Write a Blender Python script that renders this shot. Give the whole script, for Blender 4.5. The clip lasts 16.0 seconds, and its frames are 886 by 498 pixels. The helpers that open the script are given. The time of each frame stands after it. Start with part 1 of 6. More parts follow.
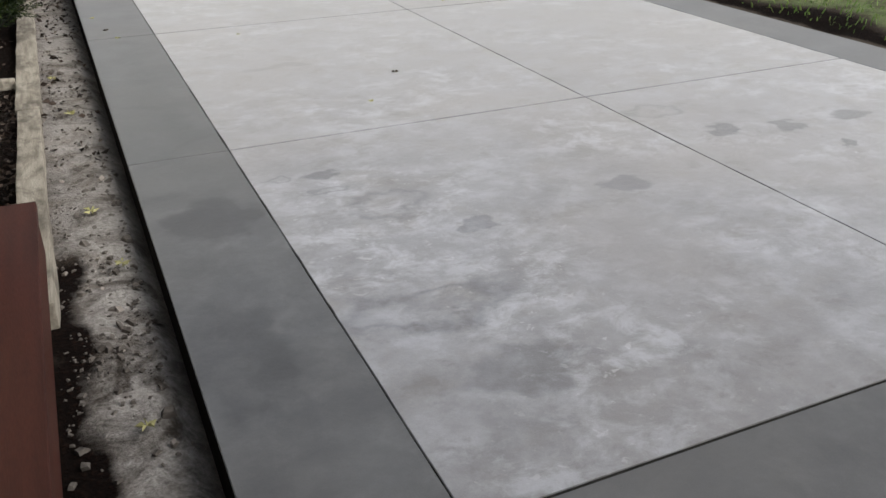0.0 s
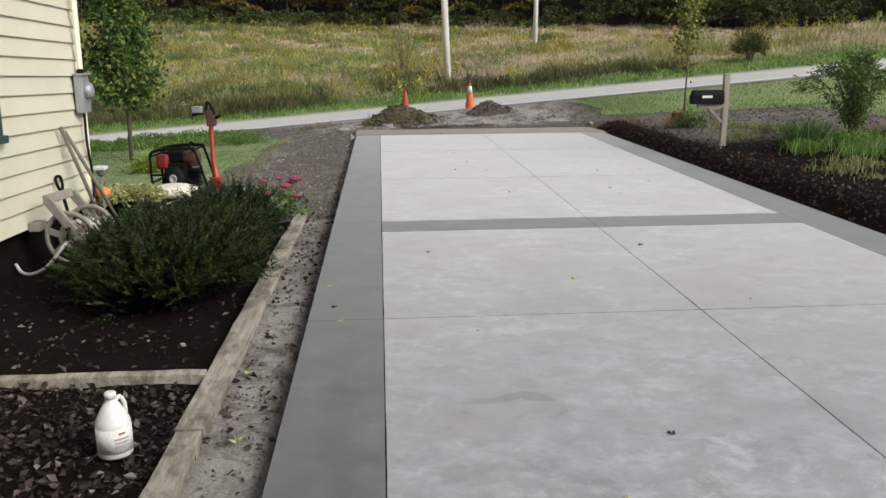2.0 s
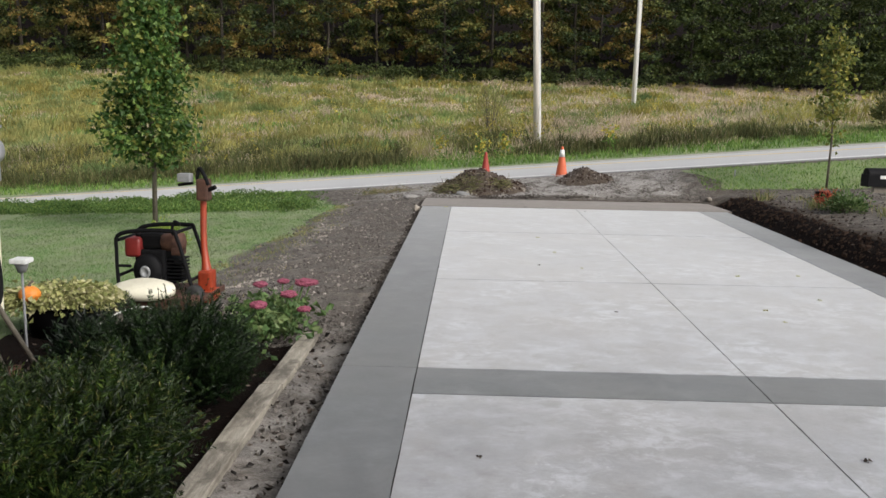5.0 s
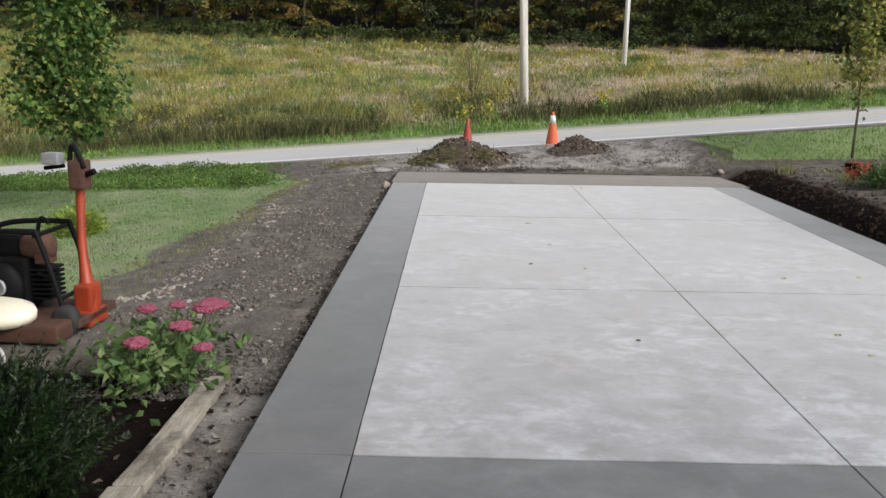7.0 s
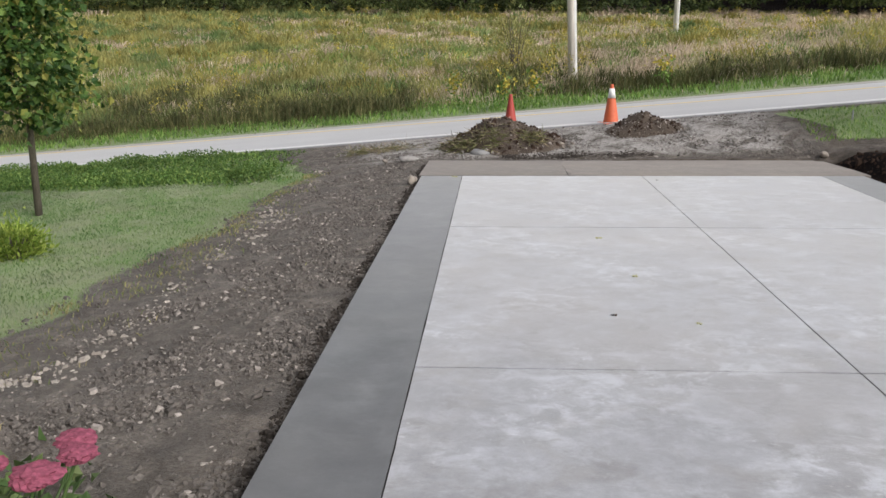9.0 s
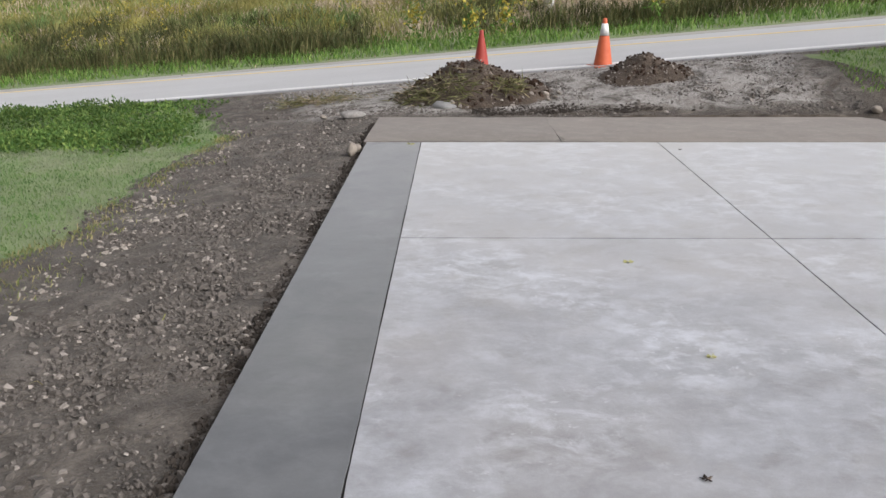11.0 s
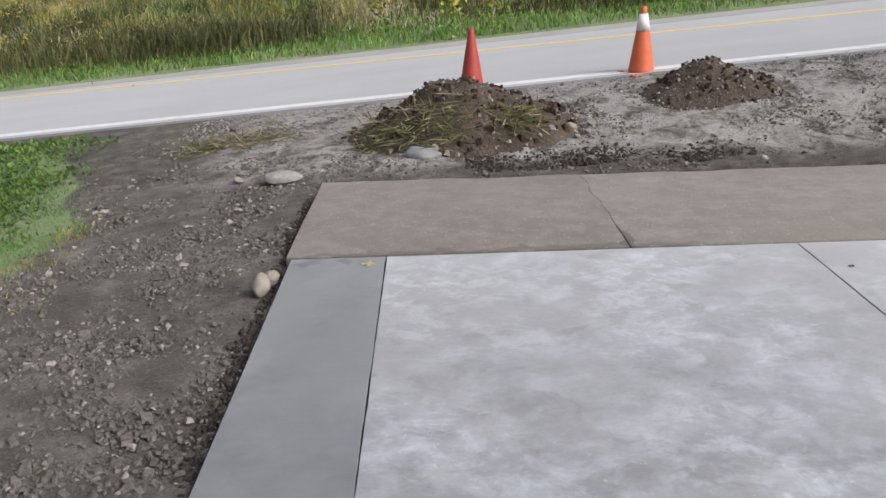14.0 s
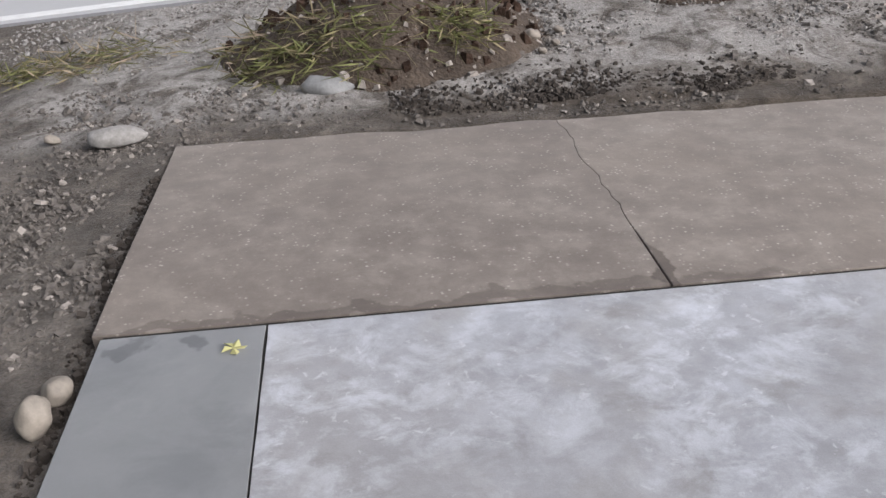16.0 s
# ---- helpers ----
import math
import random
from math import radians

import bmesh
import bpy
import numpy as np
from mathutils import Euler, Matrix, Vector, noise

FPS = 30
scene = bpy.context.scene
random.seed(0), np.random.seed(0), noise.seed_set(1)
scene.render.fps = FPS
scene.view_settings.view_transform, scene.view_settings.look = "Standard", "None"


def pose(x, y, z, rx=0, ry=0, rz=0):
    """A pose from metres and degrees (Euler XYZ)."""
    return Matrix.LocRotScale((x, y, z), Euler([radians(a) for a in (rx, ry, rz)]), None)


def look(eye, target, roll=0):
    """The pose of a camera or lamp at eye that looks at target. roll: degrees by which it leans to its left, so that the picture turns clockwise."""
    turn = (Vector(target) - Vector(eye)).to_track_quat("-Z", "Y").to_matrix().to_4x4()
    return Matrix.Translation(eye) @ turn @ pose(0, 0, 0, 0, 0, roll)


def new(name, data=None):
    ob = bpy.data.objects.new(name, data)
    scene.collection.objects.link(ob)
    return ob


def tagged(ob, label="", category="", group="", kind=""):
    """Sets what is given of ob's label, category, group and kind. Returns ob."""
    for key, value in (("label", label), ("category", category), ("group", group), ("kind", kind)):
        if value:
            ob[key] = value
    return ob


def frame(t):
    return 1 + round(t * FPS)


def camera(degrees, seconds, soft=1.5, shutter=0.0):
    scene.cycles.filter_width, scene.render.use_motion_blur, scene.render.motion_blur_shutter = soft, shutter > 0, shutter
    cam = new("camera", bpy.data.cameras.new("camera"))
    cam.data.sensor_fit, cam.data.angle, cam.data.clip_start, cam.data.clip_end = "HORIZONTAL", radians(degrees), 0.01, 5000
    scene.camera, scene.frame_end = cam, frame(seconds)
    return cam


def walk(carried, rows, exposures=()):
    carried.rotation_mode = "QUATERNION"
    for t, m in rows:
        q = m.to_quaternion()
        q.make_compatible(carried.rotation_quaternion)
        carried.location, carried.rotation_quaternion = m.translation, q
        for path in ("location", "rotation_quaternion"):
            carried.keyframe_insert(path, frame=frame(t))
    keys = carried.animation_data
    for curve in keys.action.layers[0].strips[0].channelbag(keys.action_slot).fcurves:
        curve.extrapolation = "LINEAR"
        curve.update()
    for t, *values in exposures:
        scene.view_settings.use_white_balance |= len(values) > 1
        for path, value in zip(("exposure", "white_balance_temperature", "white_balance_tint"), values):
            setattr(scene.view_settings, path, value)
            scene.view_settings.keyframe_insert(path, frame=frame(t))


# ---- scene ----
cam = camera(55.2, 16.0, soft=1.5)
PATH = [
    (0, (-0.679, -19.697, 1.545), (0.046, -18.073, 0.630), -0.42),
    (0.5, (-0.454, -19.310, 1.579), (-0.049, -17.538, 0.744), 2.74),
    (1, (-0.202, -18.928, 1.627), (0.012, -17.052, 0.967), 0.23),
    (1.5, (-0.058, -18.528, 1.766), (0.048, -16.602, 1.236), 0.69),
    (2, (0.011, -17.988, 1.738), (0.151, -16.046, 1.281), -0.43),
    (2.5, (0.079, -17.466, 1.718), (0.070, -15.529, 1.217), 1.37),
    (3, (0.036, -16.954, 1.727), (0.053, -14.998, 1.311), 0.19),
    (3.5, (0.070, -16.404, 1.705), (0.093, -14.436, 1.351), -0.47),
    (4, (0.137, -15.836, 1.690), (0.131, -13.862, 1.368), 0.83),
    (4.5, (0.239, -15.246, 1.708), (0.259, -13.275, 1.371), 0.31),
    (5, (0.326, -14.705, 1.712), (0.265, -12.733, 1.381), 0.99),
    (5.2, (0.358, -14.507, 1.677), (0.317, -12.529, 1.382), 0.45),
    (7.3, (0.428, -12.356, 1.642), (0.411, -10.400, 1.225), 1.07),
    (7.5, (0.424, -12.107, 1.639), (0.435, -10.137, 1.296), 2.14),
    (8, (0.421, -11.498, 1.620), (0.459, -9.538, 1.227), 0.43),
    (8.5, (0.430, -10.929, 1.602), (0.338, -8.987, 1.132), -0.54),
    (8.7, (0.417, -10.671, 1.587), (0.290, -8.728, 1.128), -0.56),
    (10.8, (0.343, -7.910, 1.432), (0.343, -6.017, 0.786), 1.04),
    (11, (0.341, -7.712, 1.468), (0.306, -5.810, 0.851), -0.19),
    (11.5, (0.344, -7.168, 1.473), (0.409, -5.248, 0.915), -0.31),
    (12, (0.346, -6.593, 1.451), (0.393, -4.657, 0.952), 0.09),
    (12.5, (0.351, -5.942, 1.463), (0.365, -4.012, 0.937), 0.23),
    (13, (0.398, -5.350, 1.478), (0.461, -3.423, 0.945), 0.10),
    (13.5, (0.352, -4.793, 1.510), (0.238, -2.914, 0.832), -1.04),
    (14, (0.279, -4.182, 1.553), (0.288, -2.303, 0.868), -1.82),
    (14.5, (0.251, -3.568, 1.509), (0.252, -1.724, 0.735), -1.31),
    (15, (0.207, -3.004, 1.480), (0.269, -1.222, 0.574), -2.72),
    (15.5, (0.284, -2.555, 1.462), (0.375, -0.777, 0.551), -2.31),
    (16, (0.334, -2.214, 1.470), (0.505, -0.482, 0.485), -2.04),
]
walk(cam, [(t, look(eye, target, roll)) for t, eye, target, roll in PATH],
     exposures=[(0, 0.84, 6500, 10), (0.5, 0.90, 6500, 10), (1.0, 0.88, 6500, 10), (1.5, 0.84, 6500, 10), (2.5, 0.79, 6500, 10), (3.5, 0.82, 6480, 10), (5, 0.84, 6450, 10), (8, 0.86, 6400, 11), (11, 0.87, 6350, 12), (13, 0.90, 6300, 12), (16, 0.98, 6220, 13)])

# ---- light ----
world = bpy.data.worlds.new("overcast_sky")
scene.world = world
world.use_nodes = True
wn, wl = world.node_tree.nodes, world.node_tree.links
sky = wn.new("ShaderNodeTexSky")
sky.sky_type, sky.sun_disc = "NISHITA", False
sky.sun_elevation, sky.sun_rotation = radians(36), radians(127)
sky.air_density, sky.dust_density, sky.ozone_density = 1.0, 4.0, 1.0
soften = wn.new("ShaderNodeHueSaturation")
soften.inputs["Saturation"].default_value = 0.35
wl.new(sky.outputs[0], soften.inputs["Color"])
wl.new(soften.outputs[0], wn["Background"].inputs[0])
wn["Background"].inputs[1].default_value = 0.085
sun = new("sun", bpy.data.lights.new("sun", "SUN"))
sun.data.energy, sun.data.angle, sun.data.color = 1.5, radians(35), (1.0, 0.96, 0.90)
sun.matrix_world = look((16.6, -12.5, 15.3), (0, 0, 0))

# ---- materials ----


def shader(name, rough=0.8, metal=0.0, spec=0.5):
    m = bpy.data.materials.new(name)
    m.use_nodes = True
    b = m.node_tree.nodes["Principled BSDF"]
    b.inputs["Roughness"].default_value = rough
    b.inputs["Metallic"].default_value = metal
    b.inputs["Specular IOR Level"].default_value = spec
    return m, m.node_tree.nodes, m.node_tree.links, b


def place_of(n, l, stretch=(1, 1, 1)):
    g = n.new("ShaderNodeNewGeometry")
    mp = n.new("ShaderNodeMapping")
    mp.inputs["Scale"].default_value = stretch
    l.new(g.outputs["Position"], mp.inputs["Vector"])
    return mp.outputs[0]


def noise_at(n, l, vec, scale, detail=4.0, rough=0.55, warp=0.0):
    t = n.new("ShaderNodeTexNoise")
    t.inputs["Scale"].default_value, t.inputs["Detail"].default_value = scale, detail
    t.inputs["Roughness"].default_value, t.inputs["Distortion"].default_value = rough, warp
    l.new(vec, t.inputs["Vector"])
    return t.outputs["Fac"]


def ramp_of(n, l, fac, stops):
    r = n.new("ShaderNodeValToRGB")
    e = r.color_ramp.elements
    while len(e) < len(stops):
        e.new(0.5)
    for k, (p, c) in zip(e, stops):
        k.position, k.color = p, (*c, 1) if len(c) == 3 else c
    l.new(fac, r.inputs[0])
    return r.outputs[0]


def mixed(n, l, fac, a, b, mode="MIX"):
    x = n.new("ShaderNodeMix")
    x.data_type, x.blend_type = "RGBA", mode
    for sock, v in ((0, fac), (6, a), (7, b)):
        if isinstance(v, (int, float)):
            x.inputs[sock].default_value = v
        elif isinstance(v, tuple):
            x.inputs[sock].default_value = (*v, 1)
        else:
            l.new(v, x.inputs[sock])
    return x.outputs[2]


def bumped(n, l, b, height, strength, dist):
    k = n.new("ShaderNodeBump")
    k.inputs["Strength"].default_value, k.inputs["Distance"].default_value = strength, dist
    l.new(height, k.inputs["Height"])
    l.new(k.outputs[0], b.inputs["Normal"])


def rough_stuff(name, dark, light, scale=6.0, fine=60.0, rough=0.8, bump=0.3, dist=0.01, metal=0.0, stretch=(1, 1, 1), tone=0.0, spec=0.5, sheen=0.0):
    """A surface that varies between two colours at two scales, with fine relief."""
    m, n, l, b = shader(name, rough, metal, spec)
    b.inputs["Sheen Weight"].default_value, b.inputs["Sheen Roughness"].default_value = sheen, 0.4
    v = place_of(n, l, stretch)
    big = noise_at(n, l, v, scale, 5)
    small = noise_at(n, l, v, fine, 3)
    mid = tuple((p + q) / 2 for p, q in zip(dark, light))
    c = ramp_of(n, l, big, [(0.3, dark), (0.5, mid), (0.7, light)])
    c = mixed(n, l, 0.35, c, ramp_of(n, l, small, [(0.3, dark), (0.7, light)]))
    if tone:
        o = n.new("ShaderNodeObjectInfo")
        c = mixed(n, l, tone, c, ramp_of(n, l, o.outputs["Random"], [(0.0, (0.55, 0.55, 0.55)), (1.0, (1.35, 1.33, 1.3))]), "MULTIPLY")
    l.new(c, b.inputs["Base Color"])
    bumped(n, l, b, small, bump, dist)
    return m


def leafy(name, stops, rough=0.55, through_light=0.25, patches=None, drift=1.3, swing=(0.6, 1.25)):
    """Leaves: each leaf takes its own tone, patches of growth theirs; light passes through in part."""
    m, n, l, b = shader(name, rough, 0, 0.3)
    g = n.new("ShaderNodeNewGeometry")
    c = ramp_of(n, l, g.outputs["Random Per Island"], stops)
    v = place_of(n, l)
    if patches:
        scale, share, tones = patches
        c = mixed(n, l, share, c, ramp_of(n, l, noise_at(n, l, v, scale, 3), tones))
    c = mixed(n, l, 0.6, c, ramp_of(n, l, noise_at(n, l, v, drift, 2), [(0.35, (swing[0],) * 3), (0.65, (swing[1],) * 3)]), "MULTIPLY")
    l.new(c, b.inputs["Base Color"])
    t = n.new("ShaderNodeBsdfTranslucent")
    l.new(c, t.inputs[0])
    x = n.new("ShaderNodeMixShader")
    x.inputs[0].default_value = through_light
    l.new(b.outputs[0], x.inputs[1])
    l.new(t.outputs[0], x.inputs[2])
    l.new(x.outputs[0], n["Material Output"].inputs[0])
    return m


def spots(n, l, c, rows, dark):
    """Damp marks on concrete: rows of x, y, half-length, half-width, strength, hollow."""
    g = n.new("ShaderNodeNewGeometry")
    warp = n.new("ShaderNodeTexNoise")
    warp.inputs["Scale"].default_value, warp.inputs["Detail"].default_value = 6.0, 4.0
    l.new(g.outputs["Position"], warp.inputs["Vector"])
    off = n.new("ShaderNodeVectorMath")
    off.operation = "MULTIPLY_ADD"
    l.new(warp.outputs["Color"], off.inputs[0])
    off.inputs[1].default_value, off.inputs[2].default_value = (0.30, 0.30, 0), (-0.15, -0.15, 0)
    at = n.new("ShaderNodeVectorMath")
    l.new(g.outputs["Position"], at.inputs[0])
    l.new(off.outputs[0], at.inputs[1])
    for x, y, rx, ry, k, hollow in rows:
        mp = n.new("ShaderNodeMapping")
        mp.inputs["Scale"].default_value = (1 / rx, 1 / ry, 0)
        mp.inputs["Location"].default_value = (-x / rx, -y / ry, 0)
        l.new(at.outputs[0], mp.inputs["Vector"])
        d = n.new("ShaderNodeVectorMath")
        d.operation = "LENGTH"
        l.new(mp.outputs[0], d.inputs[0])
        inner = (0.15 * k,) * 3 if hollow else (k,) * 3
        mask = ramp_of(n, l, d.outputs["Value"], [(0.0, inner), (0.45, inner), (0.75, (k,) * 3), (1.0, (0, 0, 0))])
        c = mixed(n, l, mask, c, mixed(n, l, 1.0, c, dark, "MULTIPLY"))
    return c


def concrete(name, dark, mid, light, warm, marble, rough, marks=(), wet=(0.36, 0.36, 0.38), fleck=0.0, sheen=0.75, bloom=0.0, haze=0.0):
    m, n, l, b = shader(name, rough, 0, 0.85)
    b.inputs["Sheen Weight"].default_value, b.inputs["Sheen Roughness"].default_value = sheen, 0.35
    v = place_of(n, l, (0.95, 1.05, 1.0))
    big = noise_at(n, l, v, 0.7, 3, 0.5, 0.2)
    cloud = noise_at(n, l, v, 2.3, 6, 0.62, 0.25)
    swirl = noise_at(n, l, v, 7.0, 9, 0.70, 0.2)
    fine = noise_at(n, l, v, 30, 6, 0.75)
    grit = noise_at(n, l, v, 240, 2)
    c = ramp_of(n, l, cloud, [(0.30, dark), (0.5, mid), (0.70, light)])
    c = mixed(n, l, marble, c, ramp_of(n, l, swirl, [(0.38, dark), (0.5, mid), (0.62, light)]))
    c = mixed(n, l, ramp_of(n, l, big, [(0.45, (0, 0, 0)), (0.72, (0.6, 0.6, 0.6))]), c, warm)
    if bloom:
        # pale lime bloom where the trowel dragged, tan film and duller patches between
        vein = noise_at(n, l, place_of(n, l, (0.9, 1.1, 1.0)), 5.6, 10, 0.70, 0.38)
        zone = ramp_of(n, l, noise_at(n, l, v, 1.1, 4), [(0.42, (0.08, 0.08, 0.08)), (0.60, (1, 1, 1))])
        streak = ramp_of(n, l, vein, [(0.47, (0, 0, 0)), (0.60, (bloom,) * 3)])
        c = mixed(n, l, mixed(n, l, 1.0, streak, zone, "MULTIPLY"), c, (0.62, 0.645, 0.70))
        film = ramp_of(n, l, noise_at(n, l, v, 2.9, 7, 0.68, 0.3), [(0.52, (0, 0, 0)), (0.66, (0.5, 0.5, 0.5))])
        c = mixed(n, l, film, c, (0.262, 0.250, 0.238))
        dull = ramp_of(n, l, noise_at(n, l, v, 4.6, 7, 0.68, 0.3), [(0.34, (0.6, 0.6, 0.6)), (0.44, (0, 0, 0))])
        c = mixed(n, l, dull, c, (0.195, 0.186, 0.180))
        chips = ramp_of(n, l, noise_at(n, l, v, 21, 3, 0.6, 0.5), [(0.63, (0, 0, 0)), (0.69, (0.42, 0.42, 0.42))])
        c = mixed(n, l, mixed(n, l, 1.0, chips, zone, "MULTIPLY"), c, (0.66, 0.67, 0.70))
        stain = ramp_of(n, l, noise_at(n, l, v, 1.5, 6, 0.62, 0.3), [(0.36, (0.5, 0.5, 0.5)), (0.47, (0, 0, 0))])
        c = mixed(n, l, stain, c, mixed(n, l, 1.0, c, (0.76, 0.75, 0.745), "MULTIPLY"))
    c = mixed(n, l, 0.22, c, ramp_of(n, l, fine, [(0.3, (0.66, 0.66, 0.66)), (0.7, (1.2, 1.2, 1.2))]), "MULTIPLY")
    c = mixed(n, l, 0.25, c, ramp_of(n, l, grit, [(0.3, (0.75, 0.75, 0.75)), (0.7, (1.15, 1.15, 1.15))]), "MULTIPLY")
    if fleck:
        vo = n.new("ShaderNodeTexVoronoi")
        vo.inputs["Scale"].default_value = 46
        l.new(v, vo.inputs["Vector"])
        chip = ramp_of(n, l, vo.outputs["Distance"], [(0.08, (fleck,) * 3), (0.30, (0, 0, 0))])
        some = ramp_of(n, l, noise_at(n, l, v, 17, 2), [(0.48, (0, 0, 0)), (0.60, (1, 1, 1))])
        c = mixed(n, l, mixed(n, l, 1.0, chip, some, "MULTIPLY"), c, (0.52, 0.48, 0.43))
    o = n.new("ShaderNodeObjectInfo")
    c = mixed(n, l, 1.0, c, ramp_of(n, l, o.outputs["Random"], [(0.0, (0.93, 0.93, 0.93)), (1.0, (1.05, 1.05, 1.05))]), "MULTIPLY")
    # rows around y -13 are darker, fading both ways; towards the road the stain has worn pale
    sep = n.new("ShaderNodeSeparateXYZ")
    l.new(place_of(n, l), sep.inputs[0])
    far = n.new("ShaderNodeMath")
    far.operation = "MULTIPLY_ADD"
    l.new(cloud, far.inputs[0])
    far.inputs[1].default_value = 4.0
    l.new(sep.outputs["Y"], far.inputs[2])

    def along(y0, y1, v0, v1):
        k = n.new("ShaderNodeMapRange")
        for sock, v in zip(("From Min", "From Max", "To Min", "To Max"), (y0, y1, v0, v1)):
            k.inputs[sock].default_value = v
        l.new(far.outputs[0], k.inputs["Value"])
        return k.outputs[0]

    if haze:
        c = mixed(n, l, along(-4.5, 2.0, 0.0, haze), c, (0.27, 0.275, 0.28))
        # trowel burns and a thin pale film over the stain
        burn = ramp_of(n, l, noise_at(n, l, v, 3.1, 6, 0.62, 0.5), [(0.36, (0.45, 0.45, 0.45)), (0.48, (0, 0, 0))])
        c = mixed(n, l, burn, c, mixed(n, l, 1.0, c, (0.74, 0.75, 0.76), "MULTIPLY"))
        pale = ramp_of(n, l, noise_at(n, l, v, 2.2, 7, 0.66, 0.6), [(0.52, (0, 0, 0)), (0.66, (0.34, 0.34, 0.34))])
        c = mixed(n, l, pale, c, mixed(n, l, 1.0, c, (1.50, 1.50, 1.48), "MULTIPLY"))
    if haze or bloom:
        darkened = n.new("ShaderNodeMath")
        darkened.operation = "MULTIPLY"
        l.new(along(-11.0, -6.0, 0.88 if bloom else 0.40, 0.0), darkened.inputs[0])
        l.new(along(-15.5, -11.5, 0.10, 1.0), darkened.inputs[1])
        c = mixed(n, l, darkened.outputs[0], c, mixed(n, l, 1.0, c, (0.74, 0.74, 0.75), "MULTIPLY"))
    c = spots(n, l, c, marks, wet)
    l.new(c, b.inputs["Base Color"])
    l.new(ramp_of(n, l, swirl, [(0.3, (rough - 0.12,) * 3), (0.7, (rough + 0.12,) * 3)]), b.inputs["Roughness"])
    bumped(n, l, b, fine, 0.25, 0.004)
    return m


PALE_MARKS = ((0.31, -17.33, 0.40, 0.15, 0.55, True), (1.60, -16.71, 0.13, 0.11, 0.6, False), (2.35, -15.88, 0.20, 0.13, 0.55, True), (2.53, -16.31, 0.125, 0.09, 0.95, False), (2.95, -16.75, 0.06, 0.05, 0.9, False),
              (2.90, -16.40, 0.12, 0.085, 0.95, False), (3.36, -16.39, 0.14, 0.09, 0.95, False), (0.34, -15.97, 0.11, 0.06, 0.8, False), (0.33, -16.20, 0.11, 0.07, 0.6, True),
              (0.50, -16.45, 0.22, 0.15, 0.5, True), (0.77, -16.80, 0.12, 0.06, 0.6, False), (0.45, -17.80, 0.26, 0.12, 0.4, False), (0.66, -13.97, 0.26, 0.07, 0.5, False), (0.12, -15.99, 0.09, 0.06, 0.6, True))
GREY_MARKS = ((-0.23, -16.28, 0.24, 0.22, 0.55, False), (-0.35, -17.34, 0.18, 0.4, 0.4, False), (-0.41, -0.05, 0.07, 0.05, 0.6, False), (-0.24, -0.05, 0.06, 0.045, 0.6, False))
APRON_MARKS = ((1.29, 0.14, 0.05, 0.20, 0.9, False), (0.5, 0.02, 1.5, 0.05, 0.6, False))

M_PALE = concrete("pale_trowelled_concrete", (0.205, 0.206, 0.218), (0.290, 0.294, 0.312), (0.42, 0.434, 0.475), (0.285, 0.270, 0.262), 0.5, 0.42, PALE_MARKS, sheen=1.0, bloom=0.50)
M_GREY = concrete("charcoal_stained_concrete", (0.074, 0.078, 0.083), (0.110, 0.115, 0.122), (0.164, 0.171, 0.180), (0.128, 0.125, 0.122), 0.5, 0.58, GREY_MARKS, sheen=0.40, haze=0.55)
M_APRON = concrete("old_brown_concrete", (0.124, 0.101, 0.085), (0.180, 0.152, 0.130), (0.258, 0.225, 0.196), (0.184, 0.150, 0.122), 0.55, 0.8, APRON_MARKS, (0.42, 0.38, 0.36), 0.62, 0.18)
M_GRAVEL = rough_stuff("dark_gravel", (0.042, 0.036, 0.031), (0.172, 0.152, 0.136), 30, 90, 0.85, 0.3, 0.004)
M_GRAVEL_LT = rough_stuff("pale_gravel", (0.17, 0.148, 0.128), (0.36, 0.325, 0.295), 30, 90, 0.85, 0.3, 0.004)
M_SHALE = rough_stuff("pale_crushed_stone", (0.16, 0.150, 0.141), (0.34, 0.325, 0.31), 30, 90, 0.85, 0.3, 0.004)
M_CRUST = rough_stuff("dry_soil_crust", (0.19, 0.165, 0.14), (0.38, 0.345, 0.305), 14, 70, 0.95, 0.5, 0.006)
M_DAMP = rough_stuff("damp_dark_earth", (0.024, 0.020, 0.017), (0.072, 0.061, 0.053), 9, 45, 0.9, 0.6, 0.01, spec=0.15)
M_JOINT = rough_stuff("joint_filler", (0.016, 0.016, 0.015), (0.048, 0.045, 0.042), 20, 90, spec=0.05)
M_ASPHALT = rough_stuff("worn_grey_asphalt", (0.225, 0.225, 0.236), (0.31, 0.31, 0.322), 1.2, 55, 0.6, 0.25, 0.004, stretch=(0.35, 1, 1), sheen=0.42)
M_SHOULDER = rough_stuff("dusty_shoulder", (0.30, 0.285, 0.26), (0.42, 0.40, 0.37), 2.0, 60, 0.9, 0.3, 0.004)
M_LINE_W = rough_stuff("white_road_paint", (0.60, 0.60, 0.59), (0.82, 0.82, 0.81), 9, 70, 0.7)
M_LINE_Y = rough_stuff("yellow_road_paint", (0.64, 0.47, 0.17), (0.80, 0.64, 0.30), 9, 70, 0.7)


